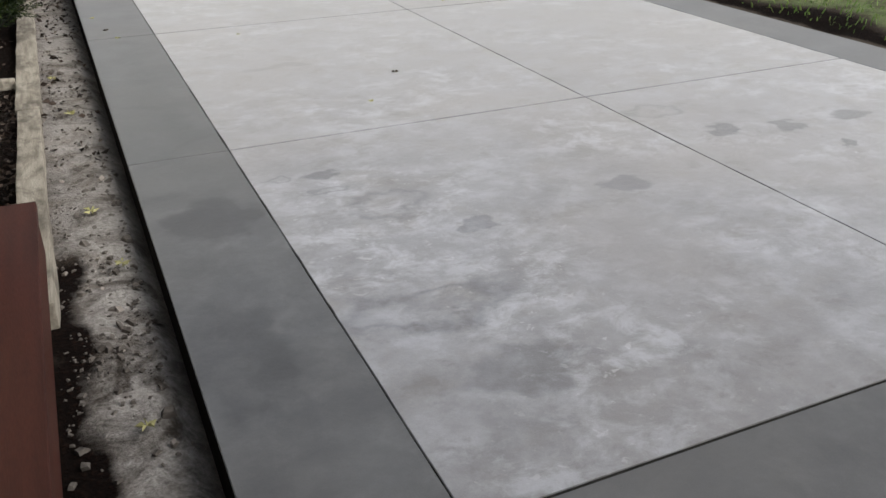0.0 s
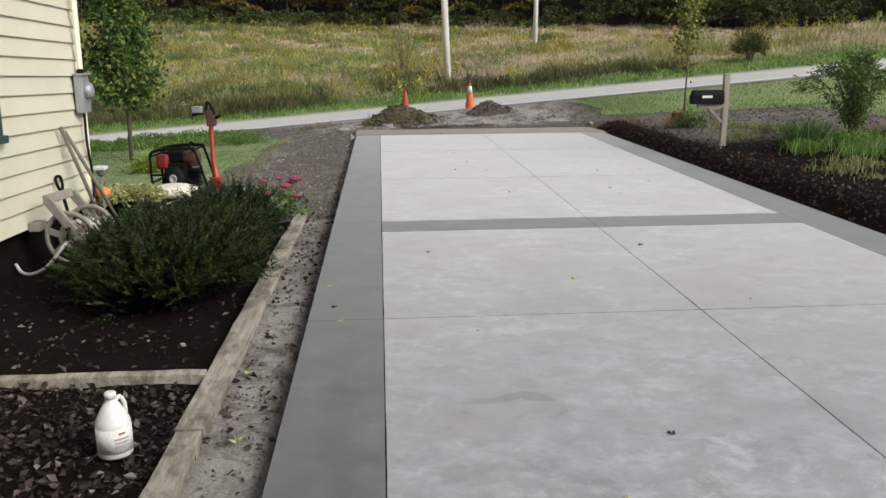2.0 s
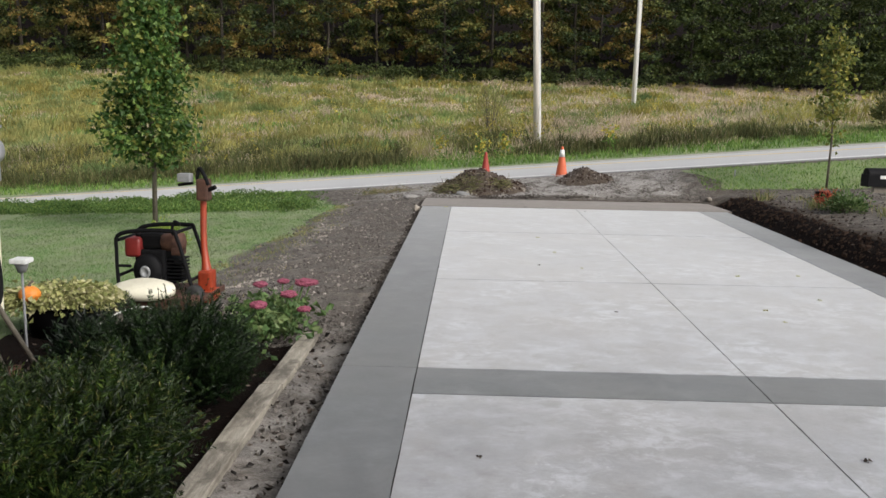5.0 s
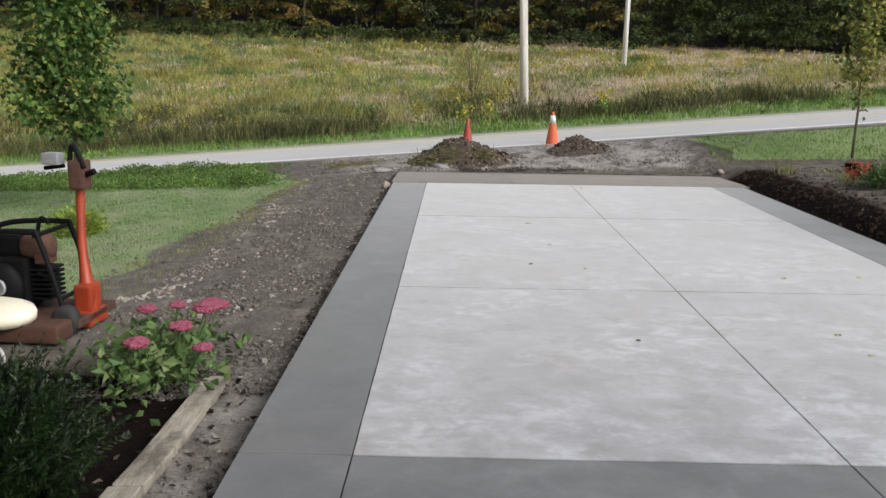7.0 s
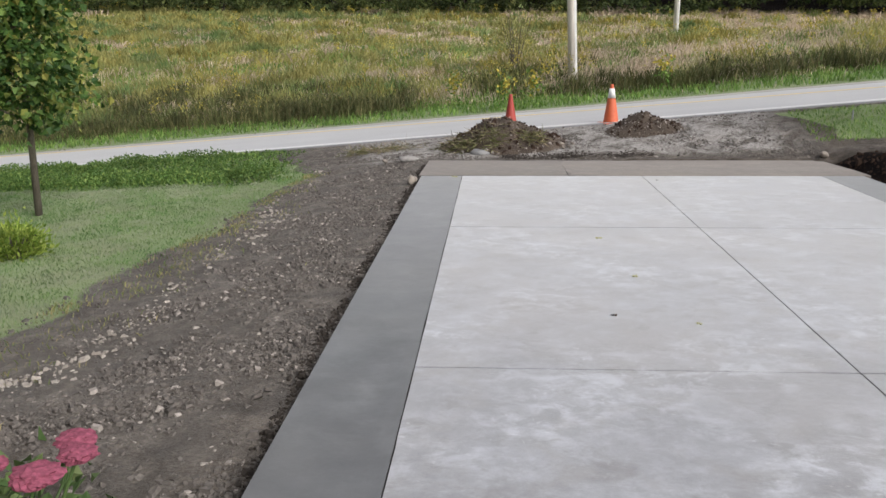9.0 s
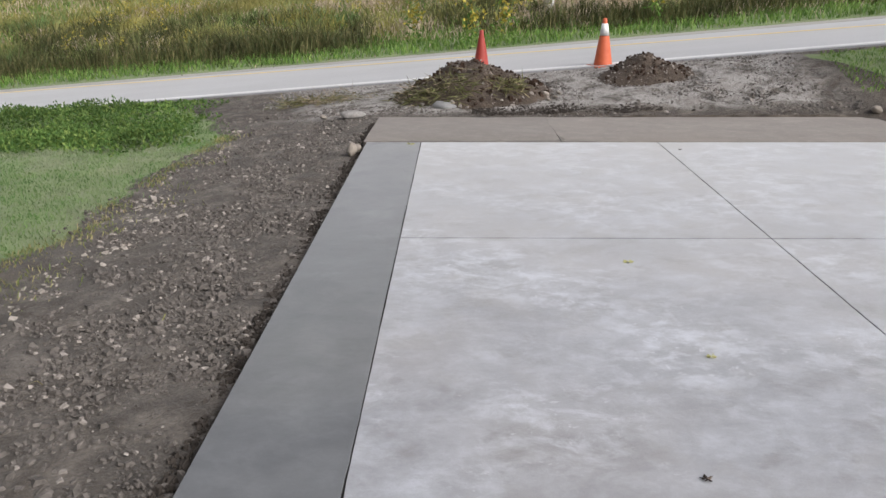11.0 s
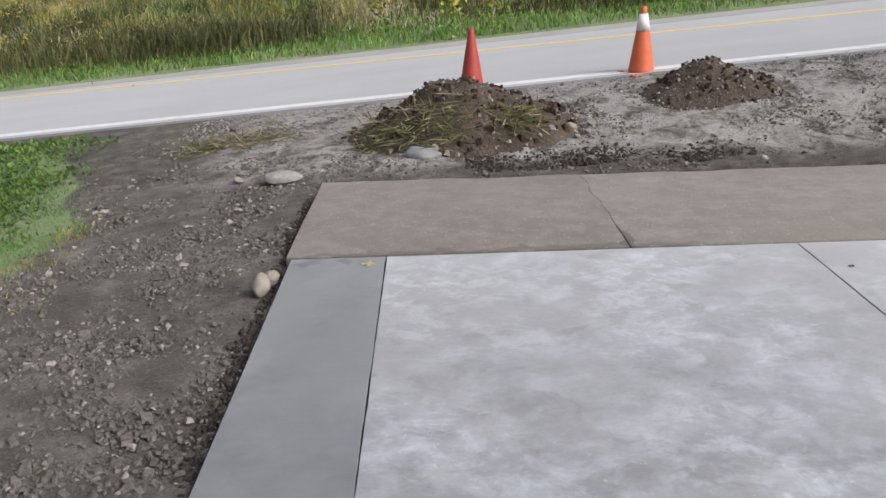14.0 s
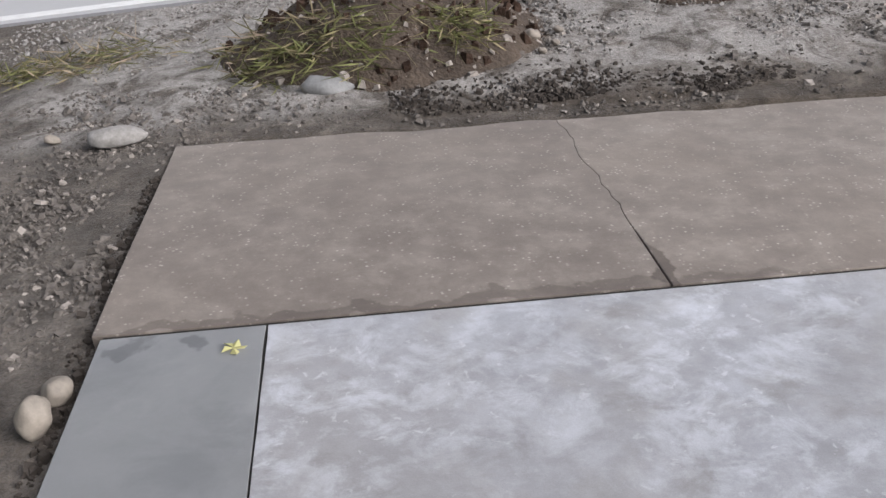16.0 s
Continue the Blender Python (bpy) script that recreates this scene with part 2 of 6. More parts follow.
def weathered_timber():
    """Bleached sawn timber: pale grain, dark damp blotches, grey checks along the length."""
    m, n, l, b = shader("weathered_timber", 0.85)
    grain = noise_at(n, l, place_of(n, l, (9, 0.9, 9)), 3.0, 6, 0.65)
    blot = noise_at(n, l, place_of(n, l, (2.2, 1.0, 1.0)), 2.6, 6, 0.65, 0.4)
    fine = noise_at(n, l, place_of(n, l, (14, 1.5, 14)), 12, 4, 0.7)
    c = ramp_of(n, l, grain, [(0.30, (0.16, 0.142, 0.115)), (0.5, (0.29, 0.265, 0.222)), (0.7, (0.40, 0.37, 0.315))])
    c = mixed(n, l, ramp_of(n, l, blot, [(0.40, (0.85, 0.85, 0.85)), (0.54, (0, 0, 0))]), c, (0.085, 0.074, 0.060))
    c = mixed(n, l, ramp_of(n, l, fine, [(0.30, (0.7, 0.7, 0.7)), (0.42, (0, 0, 0))]), c, (0.07, 0.06, 0.048))
    o = n.new("ShaderNodeObjectInfo")
    c = mixed(n, l, 0.5, c, ramp_of(n, l, o.outputs["Random"], [(0.0, (0.8, 0.8, 0.8)), (1.0, (1.15, 1.14, 1.1))]), "MULTIPLY")
    l.new(c, b.inputs["Base Color"])
    bumped(n, l, b, fine, 0.6, 0.006)
    return m


M_TIMBER = weathered_timber()
M_DECK = rough_stuff("red_brown_deck_stain", (0.030, 0.008, 0.005), (0.074, 0.021, 0.013), 2.5, 40, 0.5, 0.3, 0.004, stretch=(8, 0.7, 8), tone=0.3, spec=0.25)
M_POST = rough_stuff("stained_post_wood", (0.014, 0.006, 0.003), (0.070, 0.030, 0.014), 2.0, 25, 0.6, 0.3, 0.004, stretch=(7, 7, 0.7))
M_RAW = rough_stuff("bare_grey_wood", (0.20, 0.17, 0.14), (0.34, 0.30, 0.25), 2.0, 25, 0.8, 0.3, 0.004, stretch=(7, 7, 0.7))
M_SIDING = rough_stuff("cream_painted_siding", (0.49, 0.47, 0.365), (0.58, 0.56, 0.45), 1.4, 70, 0.55, 0.12, 0.003, tone=0.08)
M_TRIM = rough_stuff("cream_trim", (0.70, 0.67, 0.52), (0.80, 0.77, 0.62), 2, 50, 0.5, 0.1, 0.003)
M_GREEN = rough_stuff("dark_green_trim", (0.014, 0.038, 0.031), (0.024, 0.060, 0.048), 3, 40, 0.5, 0.1, 0.003)
M_WHITE = rough_stuff("white_vinyl", (0.62, 0.62, 0.60), (0.78, 0.78, 0.76), 4, 60, 0.45, 0.08, 0.002)
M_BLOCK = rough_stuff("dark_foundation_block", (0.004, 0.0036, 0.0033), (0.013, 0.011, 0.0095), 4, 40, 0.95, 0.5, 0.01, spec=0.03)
M_STEEL = rough_stuff("galvanised_box", (0.22, 0.225, 0.235), (0.35, 0.355, 0.37), 7, 60, 0.45, 0.08, 0.002, metal=0.3)
M_BLACK = rough_stuff("black_paint", (0.004, 0.004, 0.005), (0.010, 0.010, 0.011), 8, 70, 0.6, 0.1, 0.002, spec=0.1)
M_RUBBER = rough_stuff("black_rubber", (0.012, 0.012, 0.012), (0.03, 0.03, 0.03), 8, 70, 0.75, 0.2, 0.003)
M_ORANGE = rough_stuff("orange_machine_paint", (0.19, 0.024, 0.008), (0.36, 0.050, 0.016), 6, 50, 0.45, 0.12, 0.003)
M_REDTANK = rough_stuff("faded_red_tank", (0.12, 0.012, 0.011), (0.22, 0.025, 0.022), 8, 60, 0.4, 0.08, 0.002)
M_CREAM = rough_stuff("cream_plastic", (0.62, 0.58, 0.46), (0.78, 0.75, 0.62), 6, 50, 0.5, 0.08, 0.002)
M_RUST = rough_stuff("rusty_steel", (0.030, 0.014, 0.010), (0.105, 0.046, 0.028), 9, 70, 0.8, 0.3, 0.004)
M_CONE_O = rough_stuff("orange_cone_plastic", (0.48, 0.085, 0.03), (0.62, 0.14, 0.055), 7, 60, 0.55, 0.08, 0.002)
M_CONE_R = rough_stuff("faded_red_cone_plastic", (0.26, 0.025, 0.018), (0.38, 0.05, 0.032), 7, 60, 0.55, 0.08, 0.002)
M_TAUPE = rough_stuff("taupe_plastic", (0.18, 0.158, 0.135), (0.29, 0.255, 0.225), 6, 60, 0.55, 0.08, 0.002)
M_HOSE = rough_stuff("pale_hose", (0.34, 0.34, 0.325), (0.48, 0.48, 0.455), 6, 60, 0.5, 0.08, 0.002)
M_HANDLE = rough_stuff("grey_ash_handle", (0.075, 0.064, 0.050), (0.17, 0.15, 0.12), 5, 50, 0.8, 0.3, 0.003)
M_JUG = rough_stuff("white_plastic_jug", (0.56, 0.56, 0.55), (0.70, 0.70, 0.69), 8, 60, 0.4, 0.06, 0.002)
M_LABEL = rough_stuff("pale_label", (0.52, 0.50, 0.48), (0.66, 0.64, 0.62), 12, 70, 0.6)
M_REDINK = rough_stuff("red_ink", (0.40, 0.05, 0.05), (0.5, 0.09, 0.08), 12, 70, 0.6)
M_GREYINK = rough_stuff("grey_ink", (0.24, 0.24, 0.25), (0.36, 0.36, 0.37), 12, 70, 0.6)
M_POLE = rough_stuff("bleached_utility_pole", (0.56, 0.50, 0.44), (0.84, 0.79, 0.72), 1.5, 22, 0.85, 0.4, 0.01, stretch=(6, 6, 0.5))
M_POLE_W = rough_stuff("pale_grey_pole", (0.62, 0.61, 0.59), (0.82, 0.81, 0.79), 1.5, 22, 0.8, 0.3, 0.01, stretch=(6, 6, 0.5))
M_STONE = rough_stuff("river_stone", (0.16, 0.14, 0.12), (0.33, 0.29, 0.245), 9, 70, 0.75, 0.3, 0.006, tone=0.4)
M_STONE_DK = rough_stuff("grey_slate_stone", (0.14, 0.14, 0.14), (0.27, 0.27, 0.27), 9, 70, 0.75, 0.3, 0.006)
M_BARK = rough_stuff("grey_bark", (0.055, 0.045, 0.035), (0.15, 0.13, 0.10), 6, 40, 0.9, 0.6, 0.012, stretch=(3, 3, 0.6))
M_SOIL = rough_stuff("dug_brown_soil", (0.030, 0.021, 0.015), (0.10, 0.075, 0.056), 5, 45, 0.95, 0.9, 0.03)
# Darker copy of the bark, carrying the wood's shade in its colour.
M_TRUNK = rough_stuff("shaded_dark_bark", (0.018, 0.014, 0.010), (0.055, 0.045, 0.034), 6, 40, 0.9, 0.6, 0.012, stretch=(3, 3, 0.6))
M_CLOD = rough_stuff("dark_clay_lumps", (0.020, 0.0125, 0.009), (0.066, 0.043, 0.032), 9, 45, 0.95, 0.9, 0.02, spec=0.1)
M_PUMPKIN = rough_stuff("orange_pumpkin_skin", (0.55, 0.16, 0.02), (0.72, 0.26, 0.04), 8, 60, 0.45)
M_SOLAR = rough_stuff("solar_cap_plastic", (0.55, 0.56, 0.56), (0.78, 0.78, 0.78), 9, 60, 0.35)

# Inner needles near-black to paint shade inside the bushes; tips are paler new growth.
L_YEW = leafy("shade_dark_yew_needles", [(0.0, (0.0011, 0.0034, 0.0016)), (0.6, (0.0033, 0.0095, 0.0031)), (1.0, (0.0087, 0.0212, 0.0058))], 0.5, 0.08, None, 4.0, (0.5, 1.35))
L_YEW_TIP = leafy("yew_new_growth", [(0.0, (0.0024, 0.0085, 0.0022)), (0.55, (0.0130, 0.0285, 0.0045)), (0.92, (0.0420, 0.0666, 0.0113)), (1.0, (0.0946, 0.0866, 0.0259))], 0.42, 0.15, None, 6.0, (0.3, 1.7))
# Darker copy of the tips, with shade put into its colour.
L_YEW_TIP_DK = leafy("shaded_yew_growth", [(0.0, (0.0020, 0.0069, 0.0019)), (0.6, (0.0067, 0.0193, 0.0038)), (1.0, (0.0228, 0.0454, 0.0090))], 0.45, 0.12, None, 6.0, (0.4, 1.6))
L_MAPLE = leafy("maple_leaves", [(0.0, (0.025, 0.064, 0.015)), (0.55, (0.071, 0.140, 0.029)), (0.85, (0.161, 0.230, 0.052)), (1.0, (0.310, 0.299, 0.075))], 0.5, 0.3)
L_SAPLING = leafy("yellowing_leaves", [(0.0, (0.07, 0.11, 0.025)), (0.5, (0.17, 0.19, 0.045)), (1.0, (0.34, 0.30, 0.06))], 0.5, 0.35)
# The wide swing paints lit clumps and black gaps into the leaf colour.
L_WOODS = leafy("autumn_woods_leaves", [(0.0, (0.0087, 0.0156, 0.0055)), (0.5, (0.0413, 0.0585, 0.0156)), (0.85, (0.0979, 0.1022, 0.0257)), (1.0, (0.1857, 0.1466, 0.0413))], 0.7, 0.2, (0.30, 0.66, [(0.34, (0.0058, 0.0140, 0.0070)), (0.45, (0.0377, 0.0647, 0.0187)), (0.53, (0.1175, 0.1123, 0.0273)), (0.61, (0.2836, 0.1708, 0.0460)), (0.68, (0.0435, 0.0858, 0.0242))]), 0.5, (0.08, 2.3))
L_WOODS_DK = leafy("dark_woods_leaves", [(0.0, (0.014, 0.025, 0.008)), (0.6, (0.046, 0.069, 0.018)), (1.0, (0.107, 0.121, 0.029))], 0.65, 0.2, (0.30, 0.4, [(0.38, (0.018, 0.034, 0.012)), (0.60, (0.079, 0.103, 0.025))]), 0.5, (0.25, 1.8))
L_FIELD = leafy("dry_field_grass", [(0.0, (0.4211, 0.3976, 0.2374)), (1.0, (0.5152, 0.4570, 0.3315))], 0.7, 0.45, (0.25, 0.85, [(0.34, (0.2341, 0.3629, 0.1266)), (0.44, (0.3976, 0.4043, 0.1893)), (0.52, (0.7022, 0.5734, 0.5533)), (0.60, (0.5387, 0.4682, 0.2677)), (0.70, (0.3046, 0.3629, 0.1422))]), 0.7, (0.65, 1.3))
L_OLIVE = leafy("olive_field_weeds", [(0.0, (0.1760, 0.2167, 0.0792)), (1.0, (0.2816, 0.2750, 0.1144))], 0.7, 0.45, (0.30, 0.85, [(0.35, (0.1529, 0.2453, 0.0880)), (0.46, (0.2816, 0.3036, 0.1056)), (0.55, (0.4323, 0.3861, 0.1397)), (0.65, (0.2222, 0.3036, 0.1232))]), 0.5, (0.6, 1.3))
L_TAN = leafy("pinkish_seed_heads", [(0.0, (0.4961, 0.4060, 0.2979)), (1.0, (0.6318, 0.5183, 0.4155))], 0.8, 0.45, None, 0.6, (0.7, 1.25))
L_EDGE = leafy("dark_roadside_weeds", [(0.0, (0.055, 0.072, 0.026)), (0.6, (0.102, 0.111, 0.038)), (1.0, (0.187, 0.162, 0.074))], 0.7, 0.25, None, 0.9, (0.4, 1.6))
L_LAWN = leafy("mown_lawn_blades", [(0.0, (0.116, 0.202, 0.067)), (0.6, (0.162, 0.260, 0.092)), (1.0, (0.232, 0.302, 0.145))], 0.6, 0.4, (1.7, 0.6, [(0.38, (0.116, 0.235, 0.058)), (0.50, (0.178, 0.269, 0.096)), (0.64, (0.239, 0.281, 0.178))]))
L_VERGE = leafy("fresh_verge_grass", [(0.0, (0.090, 0.179, 0.034)), (0.6, (0.166, 0.296, 0.061)), (1.0, (0.289, 0.386, 0.107))], 0.6, 0.3)
L_WEED = leafy("dark_ditch_weeds", [(0.0, (0.051, 0.109, 0.026)), (0.6, (0.109, 0.196, 0.043)), (1.0, (0.203, 0.275, 0.072))], 0.6, 0.25)
L_GOLDWEED = leafy("yellowing_goldenrod", [(0.0, (0.200, 0.200, 0.053)), (0.6, (0.310, 0.275, 0.075)), (1.0, (0.420, 0.350, 0.105))], 0.7, 0.4, None, 0.7, (0.6, 1.3))
L_GOLD = leafy("goldenrod_heads", [(0.0, (0.36, 0.31, 0.06)), (0.6, (0.50, 0.42, 0.07)), (1.0, (0.68, 0.55, 0.11))], 0.7, 0.3)
L_SOD = leafy("torn_green_sod", [(0.0, (0.090, 0.074, 0.042)), (0.35, (0.145, 0.160, 0.058)), (0.6, (0.215, 0.225, 0.085)), (0.8, (0.265, 0.225, 0.125)), (1.0, (0.38, 0.33, 0.20))], 0.7, 0.3)
L_STRAW = leafy("cut_straw_grass", [(0.0, (0.097, 0.076, 0.048)), (0.35, (0.150, 0.160, 0.064)), (0.7, (0.264, 0.216, 0.127)), (1.0, (0.405, 0.320, 0.253))], 0.7, 0.3)
L_PINK = leafy("pink_sedum_heads", [(0.0, (0.2132, 0.0492, 0.0820)), (0.6, (0.3280, 0.0984, 0.1476)), (1.0, (0.4428, 0.1886, 0.2378))], 0.8, 0.1, None, 60.0, (0.55, 1.35))
L_SEDUM = leafy("sedum_leaves", [(0.0, (0.043, 0.086, 0.025)), (0.6, (0.101, 0.166, 0.054)), (1.0, (0.194, 0.245, 0.101))], 0.5, 0.25)
L_VINE = leafy("lime_vine_leaves", [(0.0, (0.220, 0.242, 0.083)), (0.6, (0.396, 0.396, 0.165)), (1.0, (0.572, 0.528, 0.330))], 0.55, 0.3)
L_LITTER = leafy("leaf_litter", [(0.0, (0.0047, 0.0031, 0.0023)), (0.5, (0.0187, 0.0117, 0.0086)), (0.85, (0.0624, 0.0452, 0.0351)), (0.97, (0.1373, 0.1123, 0.0936)), (1.0, (0.2246, 0.2059, 0.1872))], 0.8, 0.05)
L_FALLEN = leafy("fallen_yellow_leaf", [(0.0, (0.40, 0.39, 0.15)), (1.0, (0.54, 0.52, 0.27))], 0.6, 0.2)
L_DRYTUFT = leafy("half_dry_grass", [(0.0, (0.12, 0.17, 0.045)), (0.5, (0.22, 0.23, 0.08)), (1.0, (0.40, 0.33, 0.18))], 0.7, 0.3)
L_IRIS = leafy("strap_leaves", [(0.0, (0.035, 0.085, 0.022)), (0.6, (0.075, 0.15, 0.035)), (1.0, (0.16, 0.22, 0.07))], 0.5, 0.3)
L_LIME = leafy("lime_shrub_leaves", [(0.0, (0.10, 0.17, 0.025)), (0.6, (0.22, 0.31, 0.05)), (1.0, (0.40, 0.46, 0.11))], 0.5, 0.35)
L_RED = leafy("red_flower_petals", [(0.0, (0.30, 0.05, 0.03)), (1.0, (0.48, 0.12, 0.05))], 0.6, 0.2)


def glass_material():
    m, n, l, b = shader("dark_window_glass", 0.05, 0, 0.12)
    b.inputs["Base Color"].default_value = (0.02, 0.022, 0.024, 1)
    return m


M_GLASS = glass_material()


def ground_material():
    """Bare dug soil and gravel, with lawn, mulch and rough field where the ground carries them."""
    m, n, l, b = shader("ground_cover", 0.95, 0, 0.1)
    v = place_of(n, l)
    a = n.new("ShaderNodeAttribute")
    a.attribute_name = "cover"
    s = n.new("ShaderNodeSeparateColor")
    l.new(a.outputs["Color"], s.inputs[0])
    big, mid, fine = noise_at(n, l, v, 0.8, 4), noise_at(n, l, v, 5, 6, 0.65), noise_at(n, l, v, 55, 5, 0.7)
    soil = ramp_of(n, l, mid, [(0.28, (0.029, 0.023, 0.018)), (0.5, (0.072, 0.060, 0.049)), (0.72, (0.165, 0.142, 0.122))])
    soil = mixed(n, l, 0.65, soil, ramp_of(n, l, fine, [(0.3, (0.4, 0.4, 0.4)), (0.7, (1.6, 1.58, 1.52))]), "MULTIPLY")
    soil = mixed(n, l, 0.5, soil, ramp_of(n, l, big, [(0.35, (0.75, 0.72, 0.70)), (0.65, (1.25, 1.25, 1.25))]), "MULTIPLY")
    dry = n.new("ShaderNodeMath")
    dry.operation = "MULTIPLY"
    l.new(a.outputs["Alpha"], dry.inputs[0])
    l.new(ramp_of(n, l, noise_at(n, l, v, 3.4, 7, 0.7, 0.8), [(0.38, (0, 0, 0)), (0.56, (1, 1, 1))]), dry.inputs[1])
    soil = mixed(n, l, dry.outputs[0], soil, ramp_of(n, l, fine, [(0.3, (0.24, 0.225, 0.208)), (0.7, (0.54, 0.515, 0.49))]))
    lawn = ramp_of(n, l, fine, [(0.25, (0.115, 0.17, 0.062)), (0.5, (0.165, 0.235, 0.088)), (0.75, (0.24, 0.30, 0.125))])
    lawn = mixed(n, l, ramp_of(n, l, noise_at(n, l, v, 1.7, 5, 0.6), [(0.42, (0, 0, 0)), (0.62, (0.6, 0.6, 0.6))]), lawn, (0.22, 0.235, 0.135))
    lawn = mixed(n, l, 0.6, lawn, ramp_of(n, l, big, [(0.35, (0.8, 0.85, 0.8)), (0.65, (1.2, 1.15, 1.2))]), "MULTIPLY")
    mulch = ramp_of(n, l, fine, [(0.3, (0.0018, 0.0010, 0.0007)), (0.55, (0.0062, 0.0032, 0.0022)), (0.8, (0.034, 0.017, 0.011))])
    field = ramp_of(n, l, mid, [(0.3, (0.16, 0.19, 0.055)), (0.55, (0.31, 0.28, 0.12)), (0.75, (0.42, 0.35, 0.20))])

    def edge(sock):
        add = n.new("ShaderNodeMath")
        add.operation = "MULTIPLY_ADD"
        l.new(mid, add.inputs[0])
        add.inputs[1].default_value = 0.5
        l.new(sock, add.inputs[2])
        return ramp_of(n, l, add.outputs[0], [(0.66, (0, 0, 0)), (0.84, (1, 1, 1))])

    c = mixed(n, l, edge(s.outputs["Red"]), soil, lawn)
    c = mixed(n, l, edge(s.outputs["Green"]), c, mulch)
    c = mixed(n, l, edge(s.outputs["Blue"]), c, field)
    # dry dust on bare soil, none on the damp mulch
    dust = n.new("ShaderNodeMath")
    dust.operation = "MULTIPLY_ADD"
    l.new(s.outputs["Green"], dust.inputs[0])
    dust.inputs[1].default_value, dust.inputs[2].default_value = -0.30, 0.12
    dust.use_clamp = True
    l.new(dust.outputs[0], b.inputs["Sheen Weight"])
    b.inputs["Sheen Roughness"].default_value = 0.4
    l.new(c, b.inputs["Base Color"])
    bumped(n, l, b, fine, 0.9, 0.02)
    return m


M_GROUND = ground_material()

# ---- mesh helpers ----
rng = np.random.default_rng(7)


def finish(me, smooth=None):
    if smooth is not None:
        me.polygons.foreach_set("use_smooth", [smooth] * len(me.polygons))
    me.update()
    return me


def part(name, bm, material, parent=None, label="", smooth=False):
    me = bpy.data.meshes.new(name)
    bmesh.ops.recalc_face_normals(bm, faces=bm.faces)
    bm.to_mesh(me)
    bm.free()
    me.materials.append(material)
    finish(me, smooth)
    ob = new(name, me)
    ob.parent = parent
    return tagged(ob, label)


def raw(name, verts, faces, material, parent=None, smooth=False):
    """A mesh from arrays of vertices and of faces with equally many corners."""
    me = bpy.data.meshes.new(name)
    verts, faces = np.asarray(verts, np.float32), np.asarray(faces, np.int32)
    k = faces.shape[1]
    me.vertices.add(len(verts))
    me.vertices.foreach_set("co", verts.ravel())
    me.loops.add(faces.size)
    me.loops.foreach_set("vertex_index", faces.ravel())
    me.polygons.add(len(faces))
    me.polygons.foreach_set("loop_start", np.arange(0, faces.size, k, dtype=np.int32))
    me.polygons.foreach_set("loop_total", np.full(len(faces), k, np.int32))
    me.materials.append(material)
    me.update(calc_edges=True)
    finish(me, smooth)
    ob = new(name, me)
    ob.parent = parent
    return ob


def thing(name, m, label, category, group="", kind=""):
    ob = new(name)
    ob.matrix_world = m
    return tagged(ob, label, category, group, kind)


def box(bm, x0, x1, y0, y1, z0, z1, bevel=0.0, m=None):
    made = bmesh.ops.create_cube(bm, size=1)["verts"]
    for p in made:
        p.co = Vector(((x0, x1)[p.co.x > 0], (y0, y1)[p.co.y > 0], (z0, z1)[p.co.z > 0]))
    if bevel:
        edges = {e for p in made for e in p.link_edges}
        made = bmesh.ops.bevel(bm, geom=list(edges), offset=bevel, segments=2, profile=0.6, affect="EDGES")["verts"]
    if m is not None:
        bmesh.ops.transform(bm, matrix=m, verts=made)
    return made


def boxed(*a, **k):
    bm = bmesh.new()
    box(bm, *a, **k)
    return bm


def lathe(bm, profile, steps=24, m=None):
    """Turns a profile of (radius, z) about z."""
    rings = []
    for r, z in profile:
        rings.append([bm.verts.new((r * math.cos(2 * math.pi * i / steps), r * math.sin(2 * math.pi * i / steps), z)) for i in range(steps)])
    for a, b in zip(rings, rings[1:]):
        for i in range(steps):
            bm.faces.new((a[i], a[(i + 1) % steps], b[(i + 1) % steps], b[i]))
    bm.faces.new(rings[0][::-1])
    bm.faces.new(rings[-1])
    if m is not None:
        bmesh.ops.transform(bm, matrix=m, verts=[p for r in rings for p in r])


def turned(profile, steps=24, m=None):
    bm = bmesh.new()
    lathe(bm, profile, steps, m)
    return bm


def tube(bm, points, radius, steps=8):
    """A round bar along points; radius one number or one for each point."""
    pts = [Vector(p) for p in points]
    rad = radius if isinstance(radius, (list, tuple)) else [radius] * len(pts)
    rings, side = [], None
    for i, p in enumerate(pts):
        way = (pts[min(i + 1, len(pts) - 1)] - pts[max(i - 1, 0)]).normalized()
        if side is None:
            side = way.orthogonal().normalized()
        side = (side - way * side.dot(way)).normalized()
        up = way.cross(side)
        rings.append([bm.verts.new(p + rad[i] * (math.cos(2 * math.pi * k / steps) * side + math.sin(2 * math.pi * k / steps) * up)) for k in range(steps)])
    for a, b in zip(rings, rings[1:]):
        for k in range(steps):
            bm.faces.new((a[k], a[(k + 1) % steps], b[(k + 1) % steps], b[k]))
    bm.faces.new(rings[0][::-1])
    bm.faces.new(rings[-1])


def tubes(points, radius, steps=8):
    bm = bmesh.new()
    tube(bm, points, radius, steps)
    return bm


